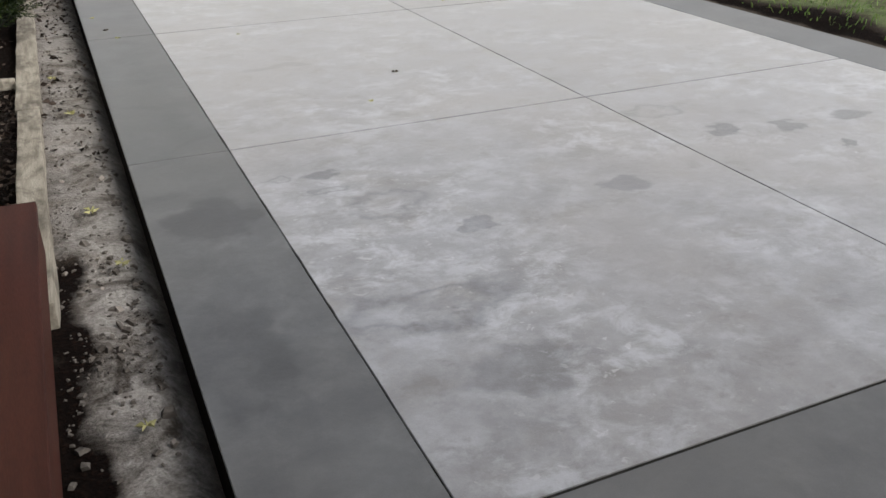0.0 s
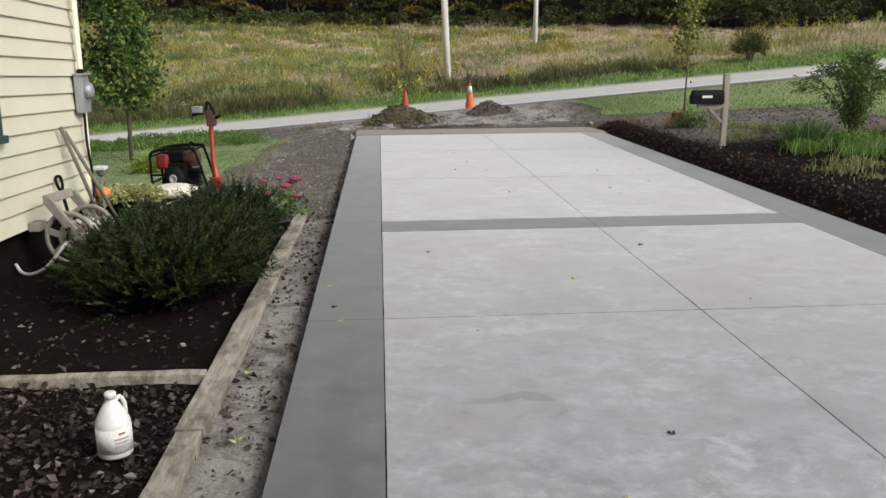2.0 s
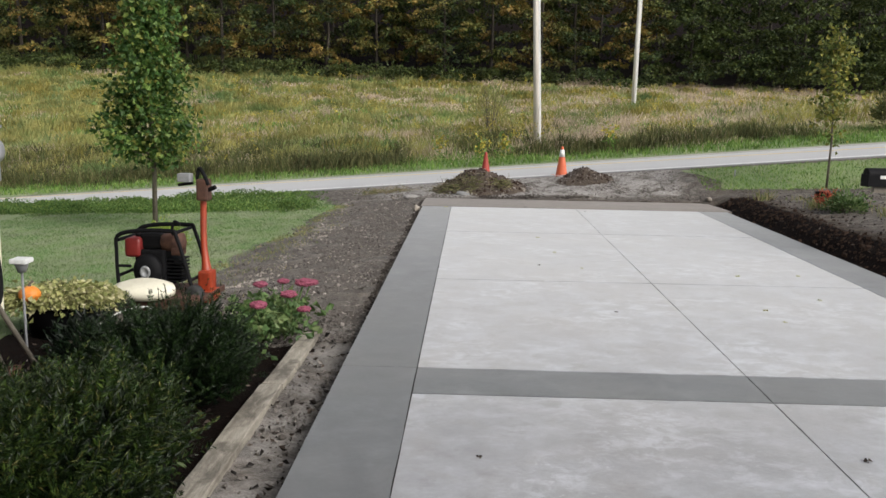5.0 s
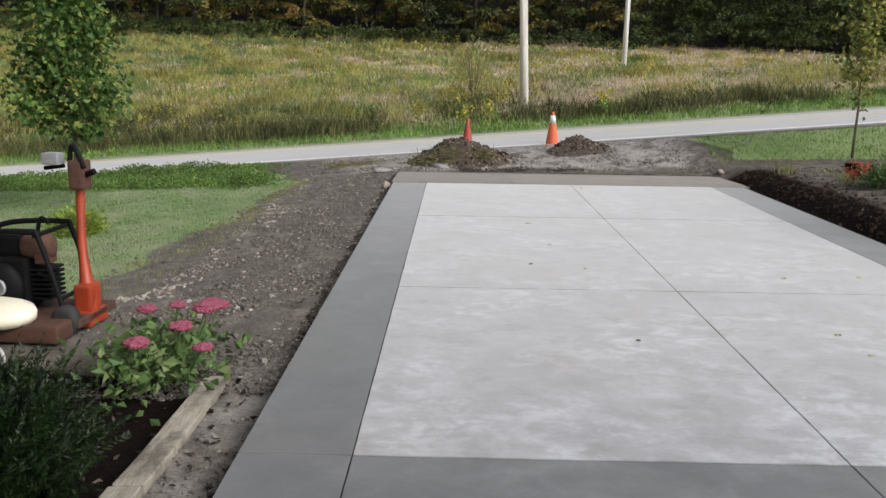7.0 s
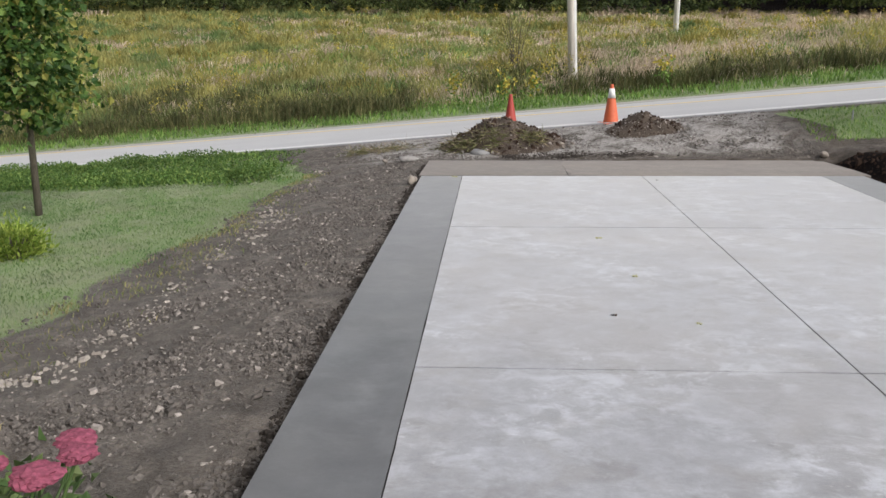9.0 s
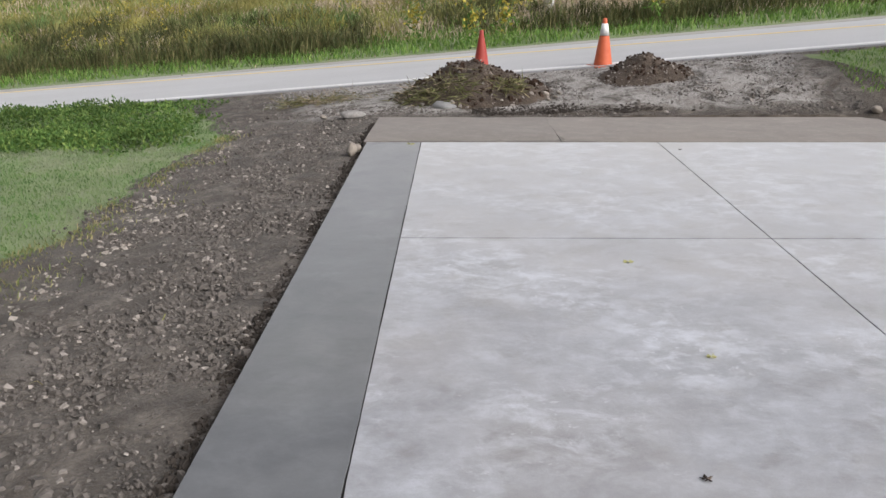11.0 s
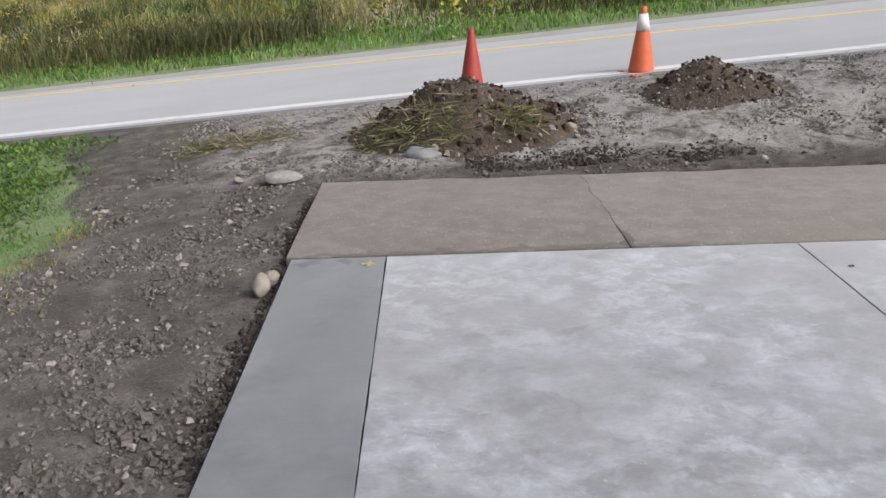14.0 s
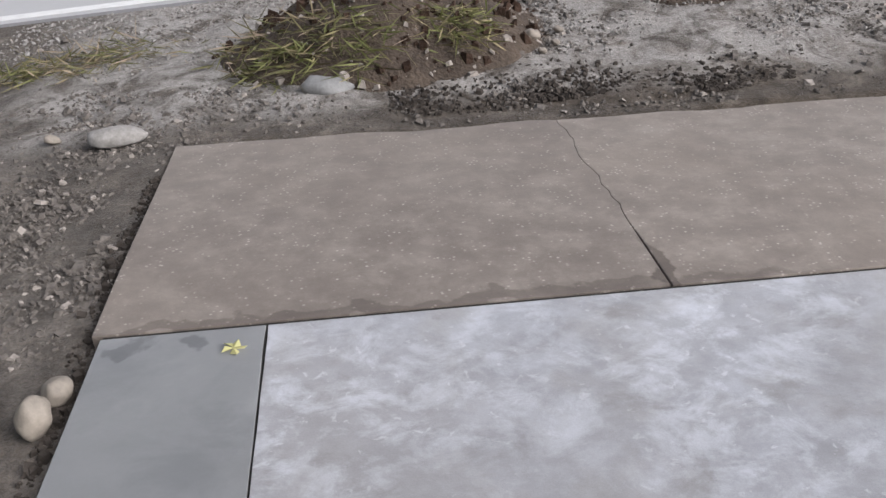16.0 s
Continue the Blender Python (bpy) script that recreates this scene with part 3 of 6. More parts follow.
def bent(points, n=6):
    """Points along a smooth curve through the given ones."""
    p = [Vector(q) for q in points]
    p = [2 * p[0] - p[1]] + p + [2 * p[-1] - p[-2]]
    out = []
    for i in range(1, len(p) - 2):
        for k in range(n):
            t = k / n
            out.append(0.5 * ((2 * p[i]) + (p[i + 1] - p[i - 1]) * t + (2 * p[i - 1] - 5 * p[i] + 4 * p[i + 1] - p[i + 2]) * t * t + (3 * p[i] - p[i - 1] - 3 * p[i + 1] + p[i + 2]) * t ** 3))
    return out + [p[-2]]


def frames_for(way):
    way = way / np.linalg.norm(way, axis=1, keepdims=True)
    ref = rng.normal(size=way.shape)
    side = np.cross(way, ref)
    side /= np.linalg.norm(side, axis=1, keepdims=True) + 1e-9
    return way, side, np.cross(side, way)


def leaves(name, at, way, length, width, material, parent=None, fold=0.25):
    """Folded leaves: at and way are arrays; length and width numbers or arrays."""
    at, way = np.asarray(at, float), np.asarray(way, float)
    n = len(at)
    w, s, u = frames_for(way)
    length, width = np.broadcast_to(length, n)[:, None], np.broadcast_to(width, n)[:, None]
    base, tip = at, at + w * length
    mid = at + w * length * 0.45
    a = mid + s * width * 0.5 + u * width * fold
    b = mid - s * width * 0.5 + u * width * fold
    v = np.stack([base, a, tip, b], 1).reshape(-1, 3)
    i = np.arange(n)[:, None] * 4
    f = np.concatenate([i + [[0, 1, 2]], i + [[0, 2, 3]]])
    return raw(name, v, f, material, parent)


def blades(name, root, height, width, lean, material, parent=None):
    """Bent grass blades, each of two pieces, at root points."""
    root = np.asarray(root, float)
    n = len(root)
    ang = rng.uniform(0, 2 * math.pi, n)
    d = np.stack([np.cos(ang), np.sin(ang), np.zeros(n)], 1)
    s = np.stack([-np.sin(ang + 0.9), np.cos(ang + 0.9), np.zeros(n)], 1)
    h, w, e = (np.broadcast_to(q, n)[:, None] for q in (height, width, lean))
    up = np.array([[0, 0, 1.0]])
    mid = root + up * h * 0.6 + d * h * e * 0.35
    tip = root + up * h * (1 - 0.4 * e) + d * h * e
    v = np.stack([root - s * w / 2, root + s * w / 2, mid + s * w * 0.42, mid - s * w * 0.42, tip], 1).reshape(-1, 3)
    i = np.arange(n)[:, None] * 5
    f = np.concatenate([i + [[0, 1, 2]], i + [[0, 2, 3]], i + [[3, 2, 4]]])
    return raw(name, v, f, material, parent)


def pebbles(name, at, size, material, parent=None, flat=0.6):
    """Small angular stones, eight-cornered, each its own shape."""
    at = np.asarray(at, float)
    n = len(at)
    c = np.array([[-1, -1, -1], [1, -1, -1], [1, 1, -1], [-1, 1, -1], [-1, -1, 1], [1, -1, 1], [1, 1, 1], [-1, 1, 1]], float) * 0.5
    q = c[None] * rng.uniform(0.55, 1.25, (n, 8, 3))
    q[:, 4:, :2] *= 0.7
    yaw = rng.uniform(0, 2 * math.pi, n)
    co, si = np.cos(yaw)[:, None], np.sin(yaw)[:, None]
    size = np.broadcast_to(size, n)[:, None]
    x, y, z = q[..., 0] * size, q[..., 1] * size * rng.uniform(0.5, 1, (n, 1)), q[..., 2] * size * flat
    tx, ty = rng.normal(0, 0.3, (n, 1)), rng.normal(0, 0.3, (n, 1))
    z = z + x * tx + y * ty
    v = np.stack([at[:, :1] + x * co - y * si, at[:, 1:2] + x * si + y * co, at[:, 2:] + z], 2).reshape(-1, 3)
    i = np.arange(n)[:, None] * 8
    f = np.concatenate([i + [k] for k in ([0, 3, 2, 1], [4, 5, 6, 7], [0, 1, 5, 4], [1, 2, 6, 5], [2, 3, 7, 6], [3, 0, 4, 7])])
    return raw(name, v, f, material, parent)


def stone(name, m, size, material, label, group=""):
    bm = bmesh.new()
    bmesh.ops.create_icosphere(bm, subdivisions=3, radius=0.5)
    off = Vector(m.translation) * 3.7
    for p in bm.verts:
        d = p.co.normalized()
        p.co *= 1 + 0.22 * noise.noise(d * 1.4 + off) + 0.05 * noise.noise(d * 5 + off)
        p.co = Vector((p.co.x * size[0], p.co.y * size[1], p.co.z * size[2]))
    ob = part(name, bm, material, None, label, True)
    ob.matrix_world = m
    return tagged(ob, label, "stone", group)


# ---- lie of the land ----
JOINTS = (0.0, -2.975, -6.314, -9.283, -9.80, -12.59, -15.47, -18.32, -18.84, -21.6)
X_EDGE, X_LEFT, X_MID, X_RIGHT, X_OUT = -0.50, 0.0, 2.165, 4.275, 4.77
NEAR_LINE, FAR_LINE, ROAD_TURN, ROAD_RISE = 4.73, 9.72, -0.13, 0.089


def smooth_step(a, b, x):
    t = np.clip((x - a) / (b - a), 0, 1)
    return t * t * (3 - 2 * t)


def lawn_side(y):
    """The x at which the lawn begins beside the gravel."""
    return np.interp(y, (-7.5, -5.45, -4.0, -2.7, -0.93, 1.4, 2.1, 3.3, 5.0), (-3.0, -2.77, -2.7, -2.5, -2.34, -2.22, -2.45, -3.1, -4.2))


def road_z(x, y):
    return ROAD_RISE * np.clip(x, -26, 30) + 0.045 - 0.02 * (y - NEAR_LINE)


def height(x, y):
    x, y = np.asarray(x, float), np.asarray(y, float)
    near, far = NEAR_LINE + ROAD_TURN * np.clip(x, -26, 30), FAR_LINE + ROAD_TURN * np.clip(x, -26, 30)
    left = np.interp(x, (-30, -10, -5, -2.6, -1.2, -0.55), (-0.9, -0.5, -0.35, -0.24, -0.11, -0.055))
    bed = np.interp(y, (-17, -14, -8), (-0.09, -0.105, -0.22))
    strip = np.interp(y, (-20, -15, -12, -8), (-0.13, -0.11, -0.12, -0.16))
    strip = strip - 0.08 * smooth_step(-0.59, -0.53, x)
    bedside = np.where(x < -0.95, bed + 0.02 * np.clip(-1.0 - x, 0, 2), strip)
    t = smooth_step(-7.9, -6.6, y)
    left = bedside * (1 - t) + left * t
    left = left + 0.10 * np.exp(-((x + 2.45) / 0.75) ** 4 - ((y + 7.1) / 0.8) ** 4)
    right = np.interp(x, (4.8, 4.97, 5.16, 5.34, 5.6, 7.0, 12, 30), (-0.10, -0.07, 0.07, 0.14, 0.16, 0.27, 0.62, 1.2))
    right = right * (1 - 0.55 * smooth_step(-9.5, -11.5, y) * smooth_step(7.0, 5.2, x))
    shrink = smooth_step(2.4, 0.6, y)
    right = right * shrink + (1 - shrink) * (0.03 + 0.05 * (x - 4.8))
    z = np.where(x < 2, left, right)
    under = (x > X_EDGE + 0.02) & (x < X_OUT - 0.02) & (y < 1.55)
    z = np.where(under, -0.22, z)
    flat = np.where(x < 2, -0.05, -0.03)
    z = np.where((x > X_EDGE + 0.02) & (x < X_OUT) & (y >= 1.55), flat, z)
    edge_z = road_z(x, near) - 0.02
    k = smooth_step(1.3, near - 0.15, y)
    z = z * (1 - k) + edge_z * k
    dip = np.exp(-((y - 2.7) / 0.9) ** 2) * smooth_step(-2.5, -4.0, x)
    z = z - 0.22 * dip
    road = road_z(x, y) - 0.03
    z = np.where(y > near - 0.15, road, z)
    d = np.clip(y - far - 0.25, 0, None)
    w = smooth_step(9.8, 36, y)
    hill = np.where(y < 35, 1.7 - (35 - y) * 0.06, 1.7 + (y - 35) * 0.125 - 0.0010 * np.clip(x, -60, 60) * (y - 35))
    hill = hill + np.clip(y - 56, 0, 80) * 0.22
    field = (road_z(x, far) + 0.10 * d) * (1 - w) + hill * w
    return np.where(y > far + 0.25, field, z)


def wobble(x, y, scale, seed=0.0):
    return np.array([noise.noise((p * scale + seed, q * scale, seed)) for p, q in zip(np.ravel(x), np.ravel(y))]).reshape(np.shape(x))


def spread(x0, x1, y0, y1, n):
    return np.stack([rng.uniform(x0, x1, n), rng.uniform(y0, y1, n)], 1)


def on_ground(xy, up=0.0):
    return np.column_stack([xy, height(xy[:, 0], xy[:, 1]) + up])


def on_slab(x, y):
    return (x > X_EDGE - 0.02) & (x < X_OUT + 0.02) & (y < 1.66)


def near_line(x):
    return NEAR_LINE + ROAD_TURN * np.clip(x, -26, 30)


def far_line(x):
    return FAR_LINE + ROAD_TURN * np.clip(x, -26, 30)


def build_ground():
    xs = np.concatenate([-np.geomspace(300, 8.2, 34), np.arange(-8, 9, 0.075), np.geomspace(9.2, 300, 34)])
    ys = np.concatenate([-np.geomspace(120, 20.2, 14), np.arange(-20, 12, 0.075), np.geomspace(12.2, 330, 46)])
    x, y = np.meshgrid(xs, ys)
    z = height(x, y)
    fine = (np.abs(x) < 9) & (y > -20) & (y < 12)
    lump = np.zeros_like(z)
    idx = np.nonzero(fine & ~((y > near_line(x) - 0.3) & (y < far_line(x) + 0.3)))
    px, py = x[idx], y[idx]
    lump[idx] = 0.022 * wobble(px, py, 2.3) + 0.014 * wobble(px, py, 8.0, 3.1)
    inside = (x > X_EDGE + 0.05) & (x < X_OUT - 0.05) & (y < 1.5)
    z = z + np.where(inside, 0, lump)
    edge = 0.10 * np.sin(y * 2.3) + 0.06 * np.sin(y * 5.1 + 1)
    cover = np.zeros((*z.shape, 4), np.float32)
    cover[..., 3] = 0
    near, far = near_line(x), far_line(x)
    lawn = smooth_step(0.34, -0.30, x - lawn_side(y) - edge) * smooth_step(-7.0, -6.6, y - 0.4 * (x < -3.0)) * smooth_step(near - 0.5, near - 0.9, y)
    lawn = np.where((x < np.minimum(-3.0, lawn_side(y) - 0.3)) & ((y > -8.4) | (x < -4.5)) & (y < near - 0.9), 1, lawn)
    strip_right = smooth_step(4.95, 5.25, x - 0.3 * np.sin(3 * y)) * smooth_step(1.9, 2.4, y + 0.15 * x - 0.9) * smooth_step(near - 0.25, near - 0.6, y)
    beyond = smooth_step(9.4, 10.2, x + 0.3 * np.sin(2 * y) + 1.6 * smooth_step(-6.5, -9.0, y)) * smooth_step(near - 0.25, near - 0.6, y)
    scrap = 0.52 * smooth_step(4.95, 5.3, x + 0.1 * np.sin(4 * y)) * smooth_step(-9.6, -11.2, y + 0.5 * np.sin(2 * x))
    verge = ((y > far + 0.25)).astype(float) * smooth_step(far + 2.6, far + 1.6, y + 0.3 * np.sin(x * 1.7))
    lawn_all = np.clip(lawn * (x < -1.5) + strip_right + beyond + scrap + verge, 0, 1)
    cover[..., 0] = lawn_all
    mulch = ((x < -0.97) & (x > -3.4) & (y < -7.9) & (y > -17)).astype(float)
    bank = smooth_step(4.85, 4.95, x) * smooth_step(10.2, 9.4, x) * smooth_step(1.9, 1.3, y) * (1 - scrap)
    # The near-black mulch colour also paints shade on the floor under the woods.
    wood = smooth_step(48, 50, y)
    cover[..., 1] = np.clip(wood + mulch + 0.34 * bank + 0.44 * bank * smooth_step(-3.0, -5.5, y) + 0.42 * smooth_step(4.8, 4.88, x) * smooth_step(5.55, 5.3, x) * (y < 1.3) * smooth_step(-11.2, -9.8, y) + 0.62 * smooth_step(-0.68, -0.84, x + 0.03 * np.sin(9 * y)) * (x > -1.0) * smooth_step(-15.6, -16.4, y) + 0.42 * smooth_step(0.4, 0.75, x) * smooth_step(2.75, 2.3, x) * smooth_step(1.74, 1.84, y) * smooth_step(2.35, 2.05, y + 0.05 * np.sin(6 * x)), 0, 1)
    cover[..., 2] = smooth_step(far + 1.4, far + 2.6, y) * (1 - wood)
    slurry = smooth_step(-0.93, -0.84, x) * smooth_step(-0.52, -0.58, x) * (y < -7.6) * (0.44 + 0.24 * smooth_step(-9, -13, y) + 0.45 * smooth_step(-15.2, -17, y) * smooth_step(-0.80, -0.70, x))
    shoulder = 0.75 * smooth_step(1.75, 2.2, y) * smooth_step(near + 0.1, near - 0.3, y) * smooth_step(-2.0, -1.2, x) * smooth_step(5.2, 4.2, x)
    cover[..., 3] = np.clip(slurry + 0.25 * bank * smooth_step(5.5, 5.9, x) + shoulder + 0.08 * ((x < -0.5) & (y > -7.6) & (y < 2)), 0, 1)
    n_y, n_x = z.shape
    i = np.arange(n_y * n_x).reshape(n_y, n_x)
    f = np.stack([i[:-1, :-1], i[:-1, 1:], i[1:, 1:], i[1:, :-1]], -1).reshape(-1, 4)
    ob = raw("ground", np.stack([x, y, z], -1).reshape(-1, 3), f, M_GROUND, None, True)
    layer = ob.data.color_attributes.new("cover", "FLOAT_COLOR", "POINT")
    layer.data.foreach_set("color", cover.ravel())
    tagged(ob, "uneven dug soil, mulch, lawn and rough field rising to a wooded hill", "ground", "", "structure")


build_ground()


def build_road():
    xs = np.concatenate([np.linspace(-90, -26, 9), np.arange(-25, 31, 1.0), np.linspace(32, 90, 9)])

    def strip(name, a, b, up, thick, material, label, parent=None, skew=0.0):
        v, f = [], []
        for k, x in enumerate(xs):
            for y in (near_line(x) + a + skew * float(np.clip(x, -14, 10)), near_line(x) + b + skew * float(np.clip(x, -14, 10))):
                z = float(road_z(x, y)) + up
                v += [(x, y, z), (x, y, z - thick)]
            if k:
                p, q = 4 * (k - 1), 4 * k
                f += [(p, q, q + 2, p + 2), (p + 1, p + 3, q + 3, q + 1), (p, p + 1, q + 1, q), (p + 2, q + 2, q + 3, p + 3)]
        ob = raw(name, v, f, material, parent)
        return tagged(ob, label)

    w = FAR_LINE - NEAR_LINE
    road = strip("road", -0.22, w + 0.22, 0.0, 0.12, M_ASPHALT, "worn grey asphalt country road sloping past the driveway")
    tagged(road, "", "road", "", "structure")
    strip("edge_line", -0.095, 0.095, 0.005, 0.003, M_LINE_W, "white edge line", road)
    strip("centre_line", w * 0.71 - 0.085, w * 0.71 + 0.085, 0.005, 0.003, M_LINE_Y, "faded yellow centre line", road, -0.075)
    strip("far_shoulder", w * 0.90, w + 0.2, 0.004, 0.003, M_SHOULDER, "dusty tan shoulder", road)


build_road()


def build_driveway():
    drive = thing("driveway", pose(0, 0, 0), "new pale concrete driveway with charcoal borders and sawn joints", "driveway", "", "structure")
    part("joint_bed", boxed(X_EDGE + 0.004, X_OUT - 0.004, -21.6, 0.010, -0.14, -0.0060), M_JOINT, drive, "dark joint filler")

    def slab(x0, x1, y0, y1, material, name, cut=0.0066):
        """One pour between sawn joints, its long edges slightly ragged."""
        gap = {X_MID: 0.0034, X_LEFT: 0.0034, X_RIGHT: 0.0025}
        g0, g1 = gap.setdefault(x0, 0.0), gap.setdefault(x1, 0.0)
        far_cut = 0.007 if y1 > -0.01 else cut
        bm = boxed(x0 + g0, x1 - g1, y0 + cut, y1 - far_cut, -0.13, 0.0, bevel=0.003)
        bmesh.ops.subdivide_edges(bm, edges=[e for e in bm.edges if abs(e.verts[0].co.y - e.verts[1].co.y) > 0.4], cuts=int((y1 - y0) / 0.07))
        for p in bm.verts:
            y = p.co.y
            rag = 0.0030 * noise.noise((y * 3.1, x0, 2.0)) + 0.0026 * noise.noise((y * 17.0, x1, 7.0))
            if y0 + 0.03 < y < y1 - 0.03:
                p.co.x += rag * (1 if p.co.x < (x0 + x1) / 2 else -1) if (p.co.x < (x0 + x1) / 2 and g0) or (p.co.x > (x0 + x1) / 2 and g1) else 0
        return part(name, bm, material, drive)

    # Black sheet over the slab's side, painting the shade of the trench.
    part("shaded_edge", boxed(X_EDGE - 0.004, X_EDGE + 0.003, -21.6, -7.4, -0.2, -0.012, bevel=0.001), M_BLOCK, drive, "black strip painting trench shade on the slab's side")
    rows = list(zip(JOINTS[1:], JOINTS))
    for y0, y1 in rows:
        band = y1 - y0 < 1
        for x0, x1 in ((X_LEFT, X_MID), (X_MID, X_RIGHT)):
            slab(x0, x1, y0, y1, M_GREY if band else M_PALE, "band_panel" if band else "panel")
    for x0, x1, cuts in ((X_EDGE, X_LEFT, (0.0, -9.283, -12.59, -15.47, -18.32, -21.6)), (X_RIGHT, X_OUT, (0.0, -9.283, -18.32, -21.6))):
        for y1, y0 in zip(cuts, cuts[1:]):
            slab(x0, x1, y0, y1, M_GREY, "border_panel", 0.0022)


build_driveway()


def build_apron():
    apron = thing("apron", pose(0, 0, 0), "old brown exposed concrete apron with a cracked joint", "concrete apron", "", "structure")
    for x0, x1 in ((-0.53, 1.2892), (1.2908, 4.86)):
        bm = boxed(x0, x1, 0.010, 1.66, -0.14, 0.002, bevel=0.004)
        bmesh.ops.subdivide_edges(bm, edges=[e for e in bm.edges if abs(e.verts[0].co.y - e.verts[1].co.y) > 1], cuts=40, use_grid_fill=True)
        bmesh.ops.subdivide_edges(bm, edges=[e for e in bm.edges if abs(e.verts[0].co.x - e.verts[1].co.x) > 1], cuts=12, use_grid_fill=True)
        for p in bm.verts:
            if p.co.y > 1.6:
                p.co.y += -0.06 + 0.06 * noise.noise((p.co.x * 2.1, 4, 0)) + 0.025 * noise.noise((p.co.x * 7.3, 9, 0))
            if abs(p.co.x - 1.29) < 0.02:
                # sawn open near the drive, a wandering hairline crack beyond
                y = p.co.y
                p.co.x += smooth_step(0.35, 0.7, y) * (0.030 * noise.noise((y * 4.0, 3, 1)) + 0.012 * noise.noise((y * 14.0, 5, 2)))
                p.co.x += (0.0025 if x0 > 1 else -0.0025) * smooth_step(0.55, 0.25, y)
            if p.co.z > -0.05:
                p.co.z -= 0.03 * smooth_step(0.2, 1.6, p.co.y)
        part("apron_slab", bm, M_APRON, apron)


build_apron()

# ---- house ----


def gable(x0, x1, y0, y1, z, rise, thick=0.16):
    """A roof of two slopes with its ridge along y, closed below."""
    bm = bmesh.new()
    xm = (x0 + x1) / 2
    prof = ((x0, z), (x0, z + thick), (xm, z + rise + thick), (x1, z + thick), (x1, z))
    p = [bm.verts.new((x, y0, h)) for x, h in prof]
    q = [bm.verts.new((x, y1, h)) for x, h in prof]
    for i in range(5):
        k = (i + 1) % 5
        bm.faces.new((p[i], p[k], q[k], q[i]))
    bm.faces.new(p[::-1])
    bm.faces.new(q)
    bmesh.ops.recalc_face_normals(bm, faces=bm.faces)
    return bm


def build_house():
    tilt = pose(-3.08, -8.79, 0.19, -1.7, 0, 0)
    house = thing("house", tilt, "cream lap-sided house with dark green window trim", "house")
    # Upper wall and roof are unseen; the extra height is added to block sky light.
    long, deep, high = 8.2, 5.0, 5.9
    course = 0.164
    # wall cores leave room for the window and the cellar window
    wx0, wx1 = -3.09, -2.13
    wz0, wz1 = 0.86, 2.2
    bm = bmesh.new()
    for y0, y1, z0, z1 in ((-long, wx0, 0, high), (wx1, 0, 0, high), (wx0, wx1, 0, wz0), (wx0, wx1, wz1, high)):
        box(bm, -0.16, -0.03, y0, y1, z0, z1)
    box(bm, -deep, -0.16, -0.13, 0, 0, high)
    box(bm, -deep, -0.16, -long, -long + 0.13, 0, high)
    box(bm, -deep - 0.13, -deep, -long, 0, 0, high)
    part("wall", bm, M_TRIM, house)
    part("roof", gable(-deep - 0.45, 0.32, -long - 0.3, 0.3, high, 2.0), M_BLOCK, house, "unseen dark gabled roof")
    bm = bmesh.new()
    vy0, vy1 = -3.09, -2.22
    for y0, y1 in ((-long, vy0), (vy1, -0.02)):
        box(bm, -0.30, -0.10, y0, y1, -0.62, 0.0)
    box(bm, -0.30, -0.10, vy0, vy1, -0.62, -0.36)
    box(bm, -deep, -0.30, -0.22, -0.02, -0.62, 0.0)
    part("foundation", bm, M_BLOCK, house, "dark block foundation")

    def board(y0, y1, z):
        bm = bmesh.new()
        prof = ((-0.028, z + course + 0.012), (-0.018, z + course + 0.012), (0.008, z + 0.004), (0.006, z), (-0.028, z))
        a = [bm.verts.new((x, y0, q)) for x, q in prof]
        b = [bm.verts.new((x, y1, q)) for x, q in prof]
        for i in range(5):
            j = (i + 1) % 5
            bm.faces.new((a[i], a[j], b[j], b[i]))
        bm.faces.new(a[::-1])
        bm.faces.new(b)
        part("siding_board", bm, M_SIDING, house)

    for k in range(int(high / course)):
        z = k * course
        inside = z + course > wz0 + 0.02 and z < wz1
        if inside:
            board(-long, wx0 - 0.08, z)
            board(wx1 + 0.08, -0.005, z)
        else:
            board(-long, -0.005, z)
    part("corner_trim", boxed(-0.05, 0.022, -0.07, 0.012, -0.02, high, bevel=0.004), M_TRIM, house, "narrow cream corner trim")
    # main window
    win = part("window", boxed(-0.065, -0.052, wx0 + 0.01, wx1 - 0.01, wz0 + 0.01, wz1 - 0.01), M_GLASS, house, "dark double-hung window")
    bm = bmesh.new()
    for y0, y1, z0, z1 in ((wx0 - 0.08, wx0, wz0 - 0.02, wz1 + 0.1), (wx1, wx1 + 0.08, wz0 - 0.02, wz1 + 0.1), (wx0, wx1, wz1, wz1 + 0.1)):
        box(bm, -0.03, 0.028, y0, y1, z0, z1, bevel=0.004)
    part("window_trim", bm, M_GREEN, win, "dark green trim")
    bm = bmesh.new()
    for y0, y1, z0, z1 in ((wx0, wx0 + 0.016, wz0, wz1), (wx1 - 0.016, wx1, wz0, wz1), (wx0, wx1, wz0, wz0 + 0.03), (wx0, wx1, wz1 - 0.05, wz1), (wx0, wx1, 1.51, 1.55)):
        box(bm, -0.062, -0.044, y0, y1, z0, z1, bevel=0.003)
    part("window_frame", bm, M_WHITE, win, "white vinyl sash frame")
    part("window_sill", boxed(-0.03, 0.06, wx0 - 0.10, wx1 + 0.10, wz0 - 0.085, wz0 - 0.022, bevel=0.006), M_GREEN, win, "dark green sill")
    # cellar window
    vent = part("cellar_window", boxed(-0.17, -0.15, vy0 + 0.03, vy1 - 0.03, -0.33, -0.03), M_GLASS, house, "low dark cellar window")
    bm = bmesh.new()
